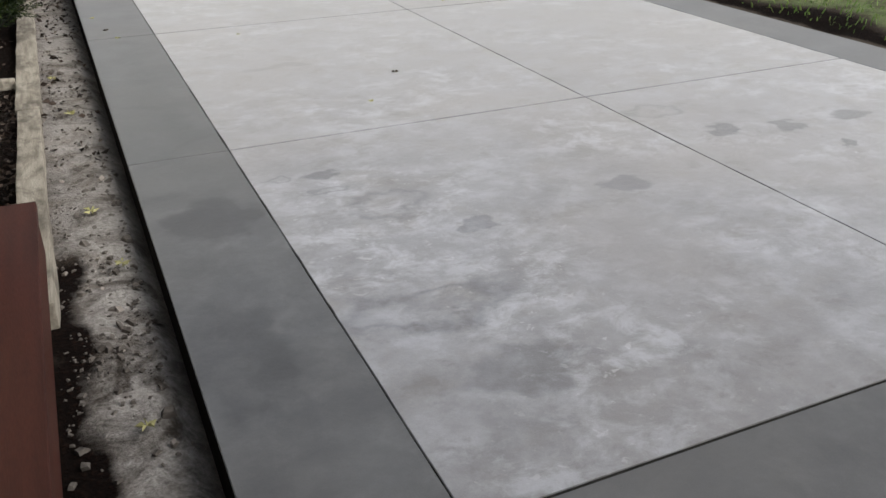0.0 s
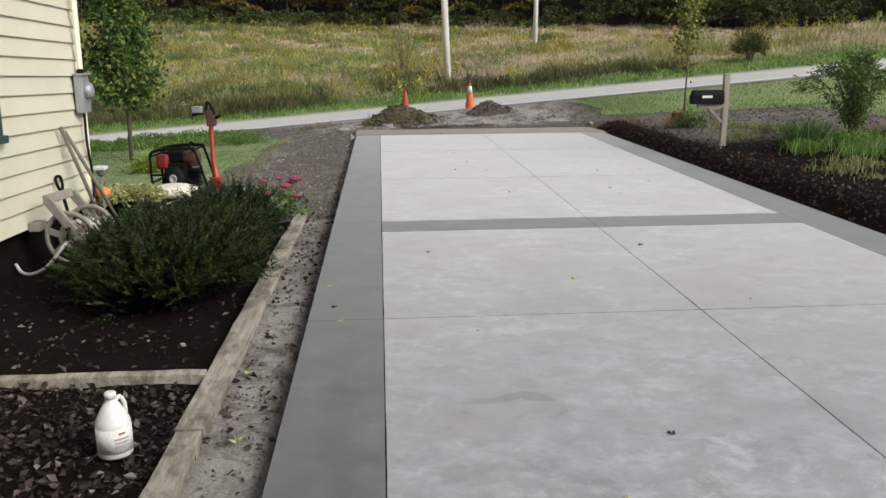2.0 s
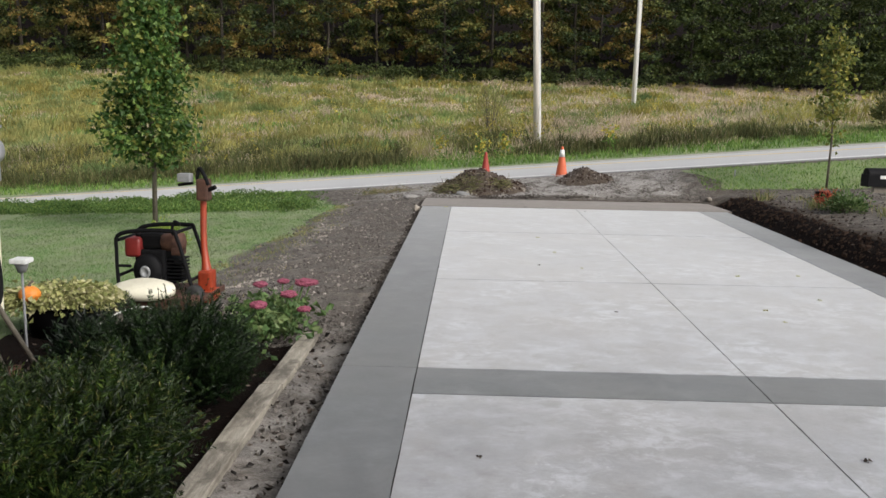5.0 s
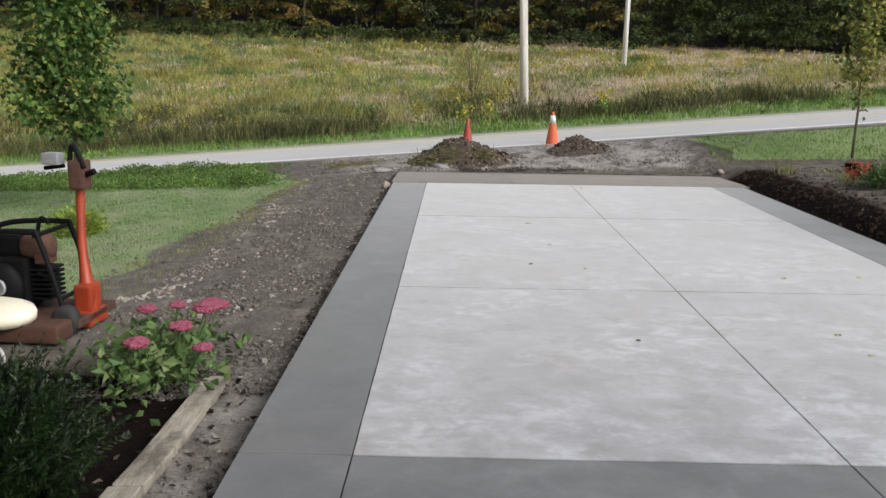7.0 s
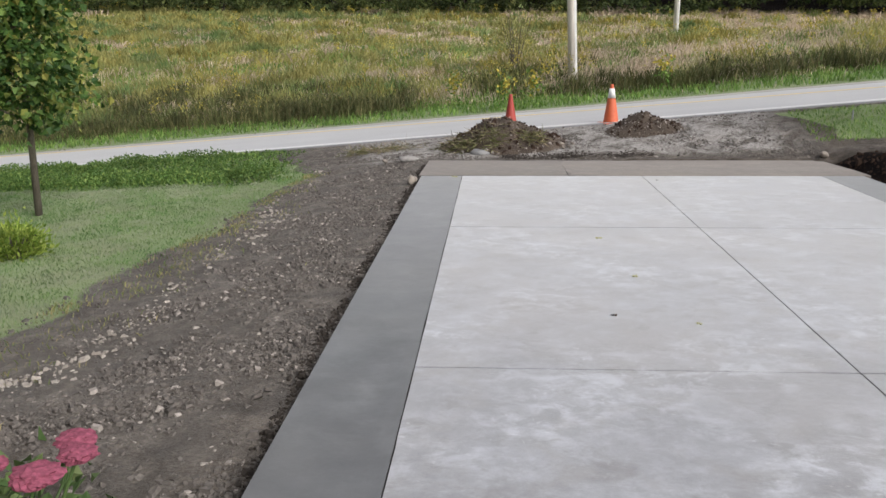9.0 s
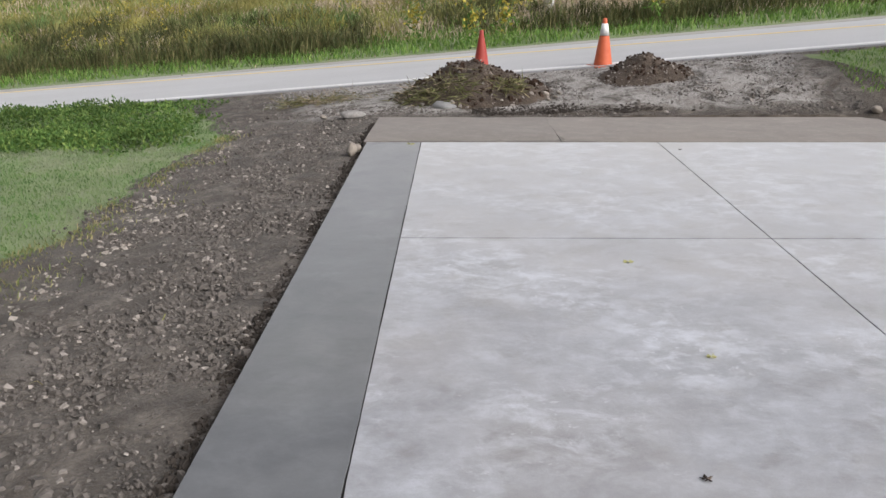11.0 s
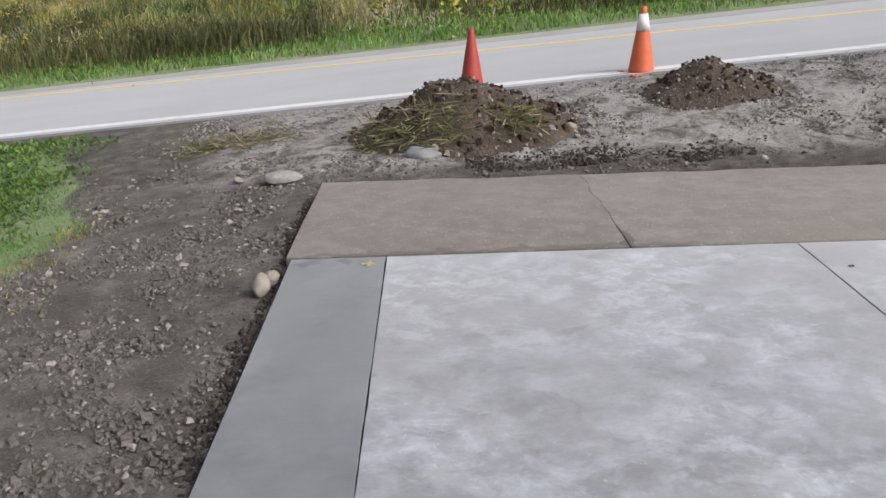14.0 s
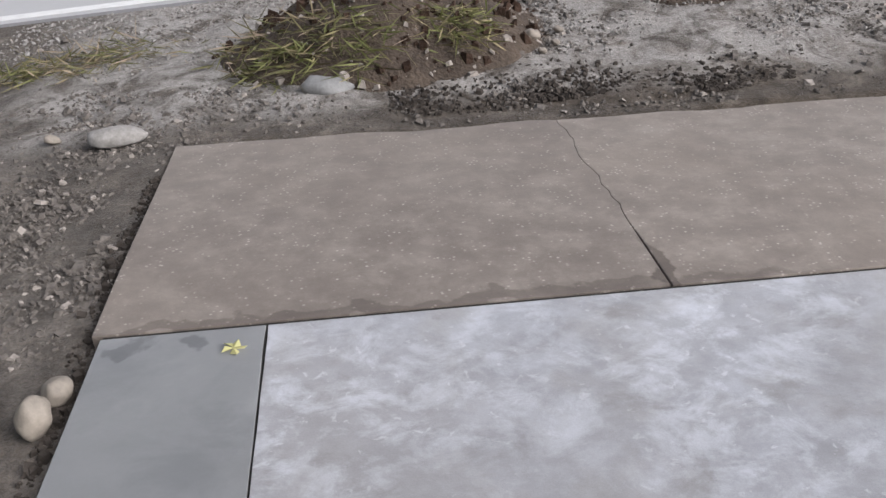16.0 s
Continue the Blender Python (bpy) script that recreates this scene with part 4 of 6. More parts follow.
    for y0, y1, z0, z1 in ((vy0, vy0 + 0.022, -0.36, 0), (vy1 - 0.022, vy1, -0.36, 0), (vy0, vy1, -0.36, -0.335), (vy0, vy1, -0.025, -0.002)):
        box(bm, -0.17, -0.085, y0, y1, z0, z1, bevel=0.004)
    part("cellar_window_frame", bm, M_WHITE, vent, "white cellar window frame")


build_house()


def build_sky_blocker():
    """An unseen block added behind the walk to shade the near slab; it closes the drive."""
    g = thing("garage", pose(2.1, -22.2, 0.0), "unseen cream block added behind the drive to cut sky light", "garage")
    part("wall", boxed(-4.6, 4.6, -5.0, 0.0, -0.2, 3.6, bevel=0.01), M_SIDING, g)
    part("roof", gable(-4.9, 4.9, -5.3, 0.35, 3.55, 2.2), M_BLOCK, g, "unseen dark gabled roof")
    part("added_door", boxed(-2.1, 2.1, 0.003, 0.04, 0.0, 2.2, bevel=0.008), M_WHITE, g, "white door panel added to the unseen block")


build_sky_blocker()


def build_meter():
    m = thing("electric_meter", pose(-3.06, -8.92, 1.33), "grey electric meter box on the cream siding", "electric meter")
    part("box", boxed(0, 0.08, -0.14, 0.09, -0.19, 0.19, bevel=0.012), M_STEEL, m)
    part("lid_rim", boxed(-0.005, 0.10, -0.15, 0.10, 0.185, 0.205, bevel=0.004), M_STEEL, m)
    part("glass_dial", turned([(0.085, 0), (0.085, 0.02), (0.075, 0.055), (0.05, 0.070), (0.0, 0.072)], 24, pose(0.075, -0.01, 0.03, 0, 90, 0)), M_STEEL, m, "round glass meter dial", True)
    part("riser_pipe", tubes([(0.04, -0.03, 0.19), (0.04, -0.03, 2.2)], 0.022), M_TRIM, m, "painted conduit riser")
    part("hub", turned([(0.035, 0), (0.035, 0.03), (0.024, 0.05)], 16, pose(0.04, -0.03, 0.2)), M_BLACK, m, "", True)
    part("cable", tubes(bent([(0.03, 0.0, -0.19), (0.02, 0.02, -0.5), (0.02, 0.085, -0.8), (0.03, 0.06, -1.02), (0.03, -0.08, -1.12), (0.02, -0.3, -1.16)]), 0.014), M_BLACK, m, "black drop cable")


build_meter()


def build_hose_reel():
    reel = thing("hose_reel", pose(-2.60, -10.45, -0.07, -12, 0, 78), "taupe plastic hose reel cart beside the house wall", "hose reel")
    for x in (-0.17, 0.17):
        bm = bmesh.new()
        lathe(bm, [(0.235, -0.012), (0.245, 0), (0.235, 0.014), (0.205, 0.014), (0.20, -0.012), (0.235, -0.012)], 32, pose(x, 0, 0.25, 0, 90, 0))
        bmesh.ops.delete(bm, geom=[f for f in bm.faces if len(f.verts) > 4], context="FACES_ONLY")
        bmesh.ops.remove_doubles(bm, verts=bm.verts, dist=1e-5)
        wheel = part("drum_flange", bm, M_TAUPE, reel, "", True)
        bm = bmesh.new()
        for k in range(6):
            box(bm, -0.012, 0.004, -0.028, 0.028, 0.05, 0.21, 0.004, pose(x, 0, 0.25, 60 * k, 0, 0))
        lathe(bm, [(0.10, -0.02), (0.10, 0.02)], 20, pose(x, 0, 0.25, 0, 90, 0))
        part("spoke_disc", bm, M_TAUPE, wheel)
        part("side_frame", boxed(-0.016, 0.016, -0.042, 0.042, -0.02, 0.70, bevel=0.012, m=pose(x * 1.15, -0.22, 0.0, -27, 0, 0)), M_TAUPE, reel)
    part("drum", turned([(0.12, -0.16), (0.12, 0.16)], 24, pose(0, 0, 0.25, 0, 90, 0)), M_TAUPE, reel, "", True)
    bm = bmesh.new()
    for k in range(7):
        lathe(bm, [(0.125, -0.012), (0.14, 0), (0.125, 0.012)], 20, pose(-0.12 + 0.04 * k, 0, 0.25, 0, 90, 0))
    part("wound_hose", bm, M_HOSE, reel, "pale wound garden hose", True)
    part("handle", boxed(-0.20, 0.20, 0.08, 0.13, 0.58, 0.66, bevel=0.015), M_TAUPE, reel)
    part("loose_hose", tubes(bent([(-0.20, 0.0, 0.25), (-0.27, 0.06, 0.18), (-0.31, 0.20, 0.07), (-0.31, 0.36, 0.03), (-0.30, 0.46, 0.06), (-0.29, 0.50, 0.14)]), 0.014), M_HOSE, reel, "loose pale hose end")
    part("crank", tubes(bent([(-0.19, 0, 0.25), (-0.23, 0, 0.25), (-0.24, -0.06, 0.34), (-0.29, -0.06, 0.34)], 3), 0.012), M_BLACK, reel)


build_hose_reel()


def long_tool(foot, top, blade, label):
    foot, top = Vector(foot), Vector(top)
    way = (top - foot).normalized()
    m = Matrix.Translation(foot) @ way.to_track_quat("Z", "X").to_matrix().to_4x4()
    tool = thing("garden_tool", m, label, "garden tool", "tools leaning on the house")
    n = (top - foot).length
    part("shaft", tubes([(0, 0, 0.18), (0.004, 0, n * 0.6), (0, 0, n)], [0.017, 0.018, 0.019]), M_HANDLE, tool, "weathered wooden shaft", True)
    bm = bmesh.new()
    if blade == "shovel":
        rows = ((0.0, 0.02), (0.05, 0.075), (0.14, 0.10), (0.24, 0.10), (0.27, 0.03))
        for a, b in zip(rows, rows[1:]):
            for s0, s1 in ((-1, 0), (0, 1)):
                bm.faces.new([bm.verts.new((s * r, 0.03 * (1 - abs(s)), z)) for s, r, z in ((s0, a[1], a[0]), (s1, a[1], a[0]), (s1, b[1], b[0]), (s0, b[1], b[0]))])
        bmesh.ops.remove_doubles(bm, verts=bm.verts, dist=1e-4)
        bmesh.ops.solidify(bm, geom=list(bm.faces), thickness=0.004)
        part("blade", bm, M_RUST, tool, "rusty steel blade")
    else:
        box(bm, -0.16, 0.16, -0.012, 0.012, 0.16, 0.185, 0.004)
        for k in range(9):
            box(bm, -0.158 + 0.038 * k, -0.150 + 0.038 * k, -0.006, 0.05, 0.0, 0.165)
        part("rake_head", bm, M_RUST, tool, "rusty rake head")
    return tool


long_tool((-2.74, -9.22, -0.34), (-3.03, -9.62, 1.05), "shovel", "weathered long-handled shovel leaning on cream siding")
long_tool((-2.56, -9.06, -0.36), (-3.03, -9.52, 1.0), "rake", "weathered garden rake leaning on cream siding")
spade = thing("garden_tool", pose(-2.93, -9.75, -0.14, 0, -10, 0), "short black D-handled spade leaning on the siding", "garden tool", "tools leaning on the house")
part("shaft", tubes([(0, 0, 0.2), (0, 0, 0.62)], 0.017), M_BLACK, spade)
part("grip", tubes(bent([(0, 0, 0.6), (0, -0.06, 0.66), (0, -0.055, 0.74), (0, 0.055, 0.74), (0, 0.06, 0.66), (0, 0, 0.6)], 4), 0.014), M_BLACK, spade, "black D grip")
part("blade", boxed(-0.008, 0.008, -0.09, 0.09, 0.0, 0.24, bevel=0.004), M_RUST, spade, "rusty steel blade")
tagged(part("wall_tap_box", boxed(-3.07, -2.97, -10.52, -10.36, 0.22, 0.30, bevel=0.01), M_TAUPE), "small taupe tap cover on the siding edge", "tap cover")

# ---- timbers, deck, jug ----


def timber(name, x0, x1, y0, y1, z0, z1, seed, label):
    """A sawn landscape timber whose top dips from z0 at y0 to z1 at y1."""
    bm = boxed(x0, x1, y0, y1, -0.14, 0.0, bevel=0.008)
    bmesh.ops.subdivide_edges(bm, edges=[e for e in bm.edges if abs(e.verts[0].co.y - e.verts[1].co.y) > 0.5 or abs(e.verts[0].co.x - e.verts[1].co.x) > 0.5], cuts=24)
    for p in bm.verts:
        t = (p.co.y - y0) / (y1 - y0)
        p.co.z += z0 + (z1 - z0) * t + 0.006 * noise.noise((p.co.x * 9, p.co.y * 3, seed))
        p.co.x += 0.008 * noise.noise((p.co.y * 1.2, seed, p.co.z * 5)) + 0.006 * noise.noise((p.co.y * 6, p.co.z * 9, seed))
    ob = part(name, bm, M_TIMBER, None, label)
    return tagged(ob, label, "timber edging", "bed edging timbers")


timber("edging_timber", -1.01, -0.885, -16.75, -14.13, 0.0, -0.038, 1.0, "weathered grey timber edging the leafy mulch bed")
timber("edging_timber", -1.02, -0.875, -14.10, -9.42, -0.044, -0.095, 2.0, "long weathered timber edging the shrub bed")
timber("edging_timber", -1.01, -0.87, -9.40, -8.02, -0.098, -0.12, 3.0, "short weathered timber at the bed's end")
timber("cross_board", -3.05, -1.03, -13.36, -13.28, -0.045, -0.045, 4.0, "thin weathered board dividing the two mulch beds")


def build_deck():
    deck = thing("deck", pose(-0.875, -16.51, 0.30), "red-brown stained wooden deck edge with gapped boards", "deck")
    for k in range(16):
        w = 0.142
        part("deck_board", boxed(-w * (k + 1) + 0.004, -w * k - 0.004, -4.2, 0.0 + 0.004 * (k % 3), -0.036, 0.0, bevel=0.005), M_DECK, deck)
    part("rim_joist", boxed(-0.05, -0.012, -4.2, -0.02, -0.20, -0.04, bevel=0.003), M_DECK, deck, "stained rim joist")
    part("end_joist", boxed(-2.2, -0.055, -0.06, -0.022, -0.20, -0.04, bevel=0.003), M_DECK, deck, "stained end joist")
    for y in (-0.25, -2.2, -3.9):
        part("footing", boxed(-0.17, -0.06, y - 0.06, y + 0.06, -0.47, -0.04, bevel=0.004), M_RAW, deck, "bare timber footing")
    post = part("post", boxed(-0.265, -0.175, -0.34, -0.24, 0.002, 2.45, bevel=0.006), M_POST, deck, "dark brown stained square post")
    part("post_batten", boxed(-0.173, -0.163, -0.337, -0.243, 0.002, 2.45, bevel=0.003), M_HANDLE, post, "weathered grey batten")


build_deck()


def build_jug():
    jug = thing("plastic_jug", pose(-1.25, -14.27, -0.075, 0, 0, 62), "white one-gallon plastic jug standing on leafy mulch", "jug")
    body = turned([(0.0, 0.0), (0.070, 0.0), (0.078, 0.01), (0.078, 0.155), (0.074, 0.175), (0.055, 0.215), (0.032, 0.255), (0.022, 0.268), (0.022, 0.28)], 32)
    part("body", body, M_JUG, jug, "", True)
    part("cap", turned([(0.026, 0.276), (0.026, 0.302), (0.022, 0.306)], 24), M_JUG, jug, "white screw cap", True)
    part("handle", tubes(bent([(0.022, 0, 0.26), (0.055, 0, 0.262), (0.078, 0, 0.22), (0.079, 0, 0.165)], 5), 0.011), M_JUG, jug, "", True)
    bm = bmesh.new()
    lathe(bm, [(0.0785, 0.03), (0.0795, 0.03), (0.0795, 0.145), (0.0785, 0.145)], 32)
    lab = part("paper_label", bm, M_LABEL, jug, "pale printed paper label", True)
    for z0, z1, w, mt in ((0.120, 0.130, 0.4, M_REDINK), (0.095, 0.105, 0.9, M_GREYINK), (0.078, 0.086, 0.8, M_GREYINK), (0.06, 0.068, 0.9, M_GREYINK), (0.042, 0.050, 0.6, M_GREYINK)):
        bm = bmesh.new()
        n = 8
        a = [[bm.verts.new((0.0802 * math.cos(t), 0.0802 * math.sin(t), z)) for t in (-1.9 + w * (i / n - 0.5) for i in range(n + 1))] for z in (z0, z1)]
        for i in range(n):
            bm.faces.new((a[0][i], a[0][i + 1], a[1][i + 1], a[1][i]))
        part("print_bar", bm, mt, lab)


build_jug()

# ---- sod cutter ----


def build_machine():
    mc = thing("sod_cutter", pose(-2.36, -7.12, -0.105, 0, 0, -4), "orange and black petrol sod cutter parked on the grass edge", "sod cutter")
    for y in (-0.20, 0.22):
        part("cage_tube", tubes(bent([(-0.46, y, 0.06), (-0.47, y, 0.40), (-0.42, y, 0.55), (0.02, y, 0.58), (0.10, y, 0.52), (0.24, y, 0.10)], 5), 0.017), M_BLACK, mc, "black tubular roll cage")
    for p in ((-0.45, 0.5), (0.06, 0.56), (-0.47, 0.22), (0.20, 0.20)):
        part("cross_tube", tubes([(p[0], -0.20, p[1]), (p[0], 0.22, p[1])], 0.014), M_BLACK, mc)
    part("side_tube", tubes([(-0.47, -0.2, 0.30), (-0.34, -0.2, 0.30)], 0.012), M_BLACK, mc)
    part("side_tube", tubes([(0.16, -0.2, 0.32), (0.05, -0.16, 0.34)], 0.012), M_BLACK, mc)
    part("fuel_tank", boxed(-0.42, -0.27, -0.16, 0.12, 0.36, 0.51, bevel=0.03), M_REDTANK, mc, "faded red fuel tank", True)
    eng = part("engine_block", boxed(-0.33, -0.05, -0.14, 0.16, 0.12, 0.42, bevel=0.02), M_BLACK, mc, "black engine block")
    part("air_cleaner", boxed(-0.30, -0.08, -0.10, 0.12, 0.42, 0.55, bevel=0.03), M_BLACK, eng)
    part("starter_housing", turned([(0.13, 0), (0.135, 0.03), (0.11, 0.06), (0.06, 0.075), (0.0, 0.075)], 28, pose(-0.20, -0.14, 0.26, 90, 0, 0)), M_BLACK, eng, "", True)
    part("starter_hub", turned([(0.024, 0.0), (0.048, 0.0), (0.048, 0.014), (0.030, 0.016), (0.024, 0.004)], 24, pose(-0.20, -0.214, 0.26, 90, 0, 0)), M_STEEL, eng, "grey starter hub", True)
    bm = bmesh.new()
    for k in range(7):
        box(bm, -0.05, 0.09, -0.10, 0.09, 0.17 + 0.028 * k, 0.182 + 0.028 * k)
    part("finned_cylinder", bm, M_BLACK, eng)
    part("muffler", turned([(0.045, 0), (0.068, 0.012), (0.072, 0.10), (0.068, 0.20), (0.04, 0.215)], 20, pose(-0.10, -0.06, 0.47, 0, 86, 0)), M_RUST, eng, "rusty muffler", True)
    part("carburettor", boxed(0.0, 0.10, -0.12, 0.0, 0.38, 0.45, bevel=0.012), M_RUST, eng, "rusty carburettor")
    part("fuel_cap", turned([(0.03, 0), (0.03, 0.022), (0.012, 0.03)], 16, pose(-0.34, -0.02, 0.51)), M_BLACK, mc, "black fuel cap", True)
    part("throttle_lever", tubes(bent([(-0.06, 0.05, 0.54), (-0.03, 0.05, 0.62), (0.03, 0.04, 0.60)], 4), 0.014), M_BLACK, eng, "black throttle lever")
    part("front_skirt", boxed(-0.48, 0.34, -0.50, -0.30, 0.02, 0.12, bevel=0.02), M_RUST, mc, "rusty front skirt")
    part("deck_plate", boxed(-0.48, 0.36, -0.26, 0.26, 0.05, 0.10, bevel=0.01), M_RUST, mc, "rusty base plate")
    guard = bmesh.new()
    lathe(guard, [(0.0, 0.03), (0.7, 0.03), (0.97, 0.015), (1.0, 0), (0.97, -0.02), (0.0, -0.02)], 32)
    bmesh.ops.transform(guard, matrix=pose(-0.12, -0.42, 0.165, 12, 0, 0) @ Matrix.Diagonal((0.28, 0.16, 1.6, 1)), verts=guard.verts)
    part("guard", guard, M_CREAM, mc, "cream oval guard", True)
    for x in (-0.40, 0.26):
        part("wheel", turned([(0.05, -0.04), (0.085, -0.04), (0.09, 0), (0.085, 0.04), (0.05, 0.04)], 24, pose(x, -0.24, 0.09, 90, 0, 0)), M_RUBBER, mc, "small black wheel", True)
    part("mast", tubes(bent([(0.39, 0.02, 0.05), (0.37, 0.04, 0.28), (0.335, 0.08, 0.56), (0.325, 0.12, 0.86), (0.335, 0.12, 1.10)], 5), [0.072, 0.074, 0.074, 0.070, 0.062, 0.052, 0.044, 0.038, 0.034] + [0.031] * 12), M_ORANGE, mc, "orange steel mast", True)
    part("mast_foot", boxed(0.28, 0.46, -0.12, 0.14, 0.02, 0.12, bevel=0.015), M_ORANGE, mc, "orange foot")
    part("chain_case", boxed(0.32, 0.44, -0.06, 0.10, 0.10, 0.30, bevel=0.02), M_ORANGE, mc)
    head = part("control_head", boxed(0.282, 0.392, 0.05, 0.18, 0.93, 1.13, bevel=0.022), M_RUST, mc, "rusty control head")
    part("throttle_box", boxed(0.12, 0.24, 0.02, 0.12, 1.10, 1.18, bevel=0.012), M_STEEL, head, "grey throttle box")
    part("grip", tubes(bent([(0.28, 0.10, 1.12), (0.30, 0.10, 1.22), (0.34, 0.08, 1.20), (0.40, 0.06, 1.08)], 4), 0.018), M_BLACK, head, "black grip")
    part("grip", tubes([(0.10, 0.10, 1.07), (0.24, 0.10, 1.09)], 0.014), M_BLACK, head, "black grip")
    part("lever", tubes([(0.36, 0.1, 1.02), (0.46, 0.08, 1.06)], 0.02), M_BLACK, head)
    for ob in mc.children:
        if ob.name.split(".")[0] in ("mast", "mast_foot", "chain_case", "control_head"):
            ob.location.x -= 0.10
        else:
            ob.scale.z = 1.18


build_machine()

# ---- cones, mailbox, poles ----


def build_cone(m, material, label, collar):
    c = thing("traffic_cone", m, label, "traffic cone", "road cones by the soil heaps")
    part("base", boxed(-0.18, 0.18, -0.18, 0.18, 0.0, 0.03, bevel=0.01), material, c)
    part("cone", turned([(0.13, 0.03), (0.125, 0.06), (0.078, 0.36), (0.03, 0.62), (0.027, 0.66), (0.015, 0.665)], 28), material, c, "", True)
    if collar:
        part("collar", turned([(0.0675, 0.435), (0.0690, 0.435), (0.0415, 0.595), (0.0390, 0.595)], 28), M_WHITE, c, "white reflective collar", True)


build_cone(pose(2.36, 4.38, float(road_z(2.36, 4.4)) - 0.04, 0, 0, 15), M_CONE_O, "orange traffic cone with a white reflective collar", True)
build_cone(pose(0.66, 4.30, 0.07, 0, 0, -10), M_CONE_R, "faded red traffic cone standing behind a soil heap", False)


def build_mailbox():
    mb = thing("mailbox", pose(5.64, -4.32, 0.08), "black metal mailbox on a bare wooden post", "mailbox")
    part("post", boxed(-0.045, 0.045, -0.045, 0.045, -0.1, 1.25, bevel=0.006), M_RAW, mb, "bare grey-brown post")
    part("arm", boxed(-0.46, -0.045, -0.04, 0.04, 0.70, 0.77, bevel=0.004), M_RAW, mb, "wooden arm")
    part("brace", boxed(-0.02, 0.02, -0.03, 0.03, -0.2, 0.18, bevel=0.003, m=pose(-0.17, 0, 0.60, 0, -45, 0)), M_RAW, mb, "wooden brace")
    bm = bmesh.new()
    sec = [(-0.09, 0.0), (0.09, 0.0), (0.09, 0.13)] + [(0.09 * math.cos(a), 0.13 + 0.09 * math.sin(a)) for a in [math.pi * k / 12 for k in range(1, 12)]] + [(-0.09, 0.13)]
    a = [bm.verts.new((-0.55, y, 0.775 + z)) for y, z in sec]
    b = [bm.verts.new((-0.05, y, 0.775 + z)) for y, z in sec]
    for i in range(len(sec)):
        j = (i + 1) % len(sec)
        bm.faces.new((a[i], a[j], b[j], b[i]))
    bm.faces.new(a[::-1])
    bm.faces.new(b)
    bx = part("box", bm, M_BLACK, mb, "black domed box")
    part("door_rim", boxed(-0.565, -0.548, -0.098, 0.098, 0.77, 0.92, bevel=0.005), M_BLACK, bx)
    part("number_bar", boxed(-0.42, -0.25, -0.094, -0.0905, 0.87, 0.91, m=pose(0, 0, 0)), M_WHITE, bx, "white number sticker")
    part("flag", boxed(-0.30, -0.285, 0.092, 0.10, 0.82, 0.98, bevel=0.003), M_REDTANK, bx, "small red flag")


build_mailbox()


def build_pole(x, y, lean, radius, tall, material, label):
    z = float(height(x, y))
    p = thing("utility_pole", pose(x, y, z - 0.1, 0, lean, 0), label, "utility pole", "roadside poles")
    part("shaft", tubes([(0, 0, 0), (0.01, 0, tall * 0.4), (0, 0, tall)], [radius, radius * 0.9, radius * 0.7], 16), material, p, "", True)
    part("ground_wire", boxed(radius * 0.55, radius * 1.08, -radius * 0.9, -radius * 0.5, 0, tall, bevel=0.004), M_POLE_W, p, "pale wire moulding")


build_pole(2.44, 12.70, -2.3, 0.115, 9.0, M_POLE, "bleached wooden utility pole in the roadside grass")
build_pole(9.69, 35.70, 0.6, 0.13, 12.0, M_POLE_W, "pale grey pole standing out in the field")
tagged(part("marker_stake", tubes([(5.75, 2.9, 0.1), (5.75, 2.9, 0.55)], 0.012), M_STEEL), "thin grey marker stake in the grass", "stake")

# ---- soil heaps and stones ----


def heap(x, y, rx, ry, h, seed, label):
    n = 72
    g = np.linspace(-1.25, 1.25, n)
    u, v = np.meshgrid(g, g)
    r = np.sqrt(u * u + v * v)
    lump = wobble(u, v, 1.6, seed) * 0.30 + wobble(u, v, 4.5, seed + 2) * 0.16 + wobble(u, v, 13, seed + 5) * 0.07
    z = h * np.clip(1.02 - r ** 1.35 + lump * np.clip(1.3 - r, 0, 1), -0.25, 1.2)
    px, py = x + u * rx, y + v * ry
    base = height(px, py)
    edge = smooth_step(1.25, 1.0, r)
    z = base + np.where(z > 0, z, z * 0.4) - 0.06 * (1 - edge)
    i = np.arange(n * n).reshape(n, n)
    f = np.stack([i[:-1, :-1], i[:-1, 1:], i[1:, 1:], i[1:, :-1]], -1).reshape(-1, 4)
    ob = raw("soil_mound", np.stack([px, py, z], -1).reshape(-1, 3), f, M_SOIL, None, True)
    tagged(ob, label, "soil mound", "mounds by the road")
    keep = (r < 1.05).ravel()
    return np.stack([px, py, z], -1).reshape(-1, 3)[keep]


HEAP_A = heap(0.52, 3.02, 0.98, 0.80, 0.42, 1.3, "mound of dug soil strewn with torn turf")
def lumps_on(spots_of, n, big, label):
    """Clods of dug earth lying on a mound, largest near its top."""
    order = np.argsort(spots_of[:, 2] + rng.normal(0, 0.10, len(spots_of)))[-len(spots_of) * 2 // 3:]
    at = spots_of[rng.choice(order, n)] + rng.normal(0, 0.008, (n, 3))
    size = np.clip(rng.lognormal(-3.5, 0.5, n), 0.012, big)
    tagged(pebbles("earth_lumps", at, size, M_CLOD, flat=0.8), label, "earth lumps", "", "stuff")


HEAP_B = heap(2.74, 3.42, 0.60, 0.48, 0.24, 7.9, "small mound of dark gravelly soil")
pick = HEAP_A[rng.integers(0, len(HEAP_A), 380)] + rng.normal(0, 0.010, (380, 3))
tagged(pebbles("heap_stones", pick, np.clip(rng.lognormal(-3.9, 0.5, 380), 0.01, 0.06), M_GRAVEL_LT), "small stones lying on the soil heap", "stones", "", "stuff")
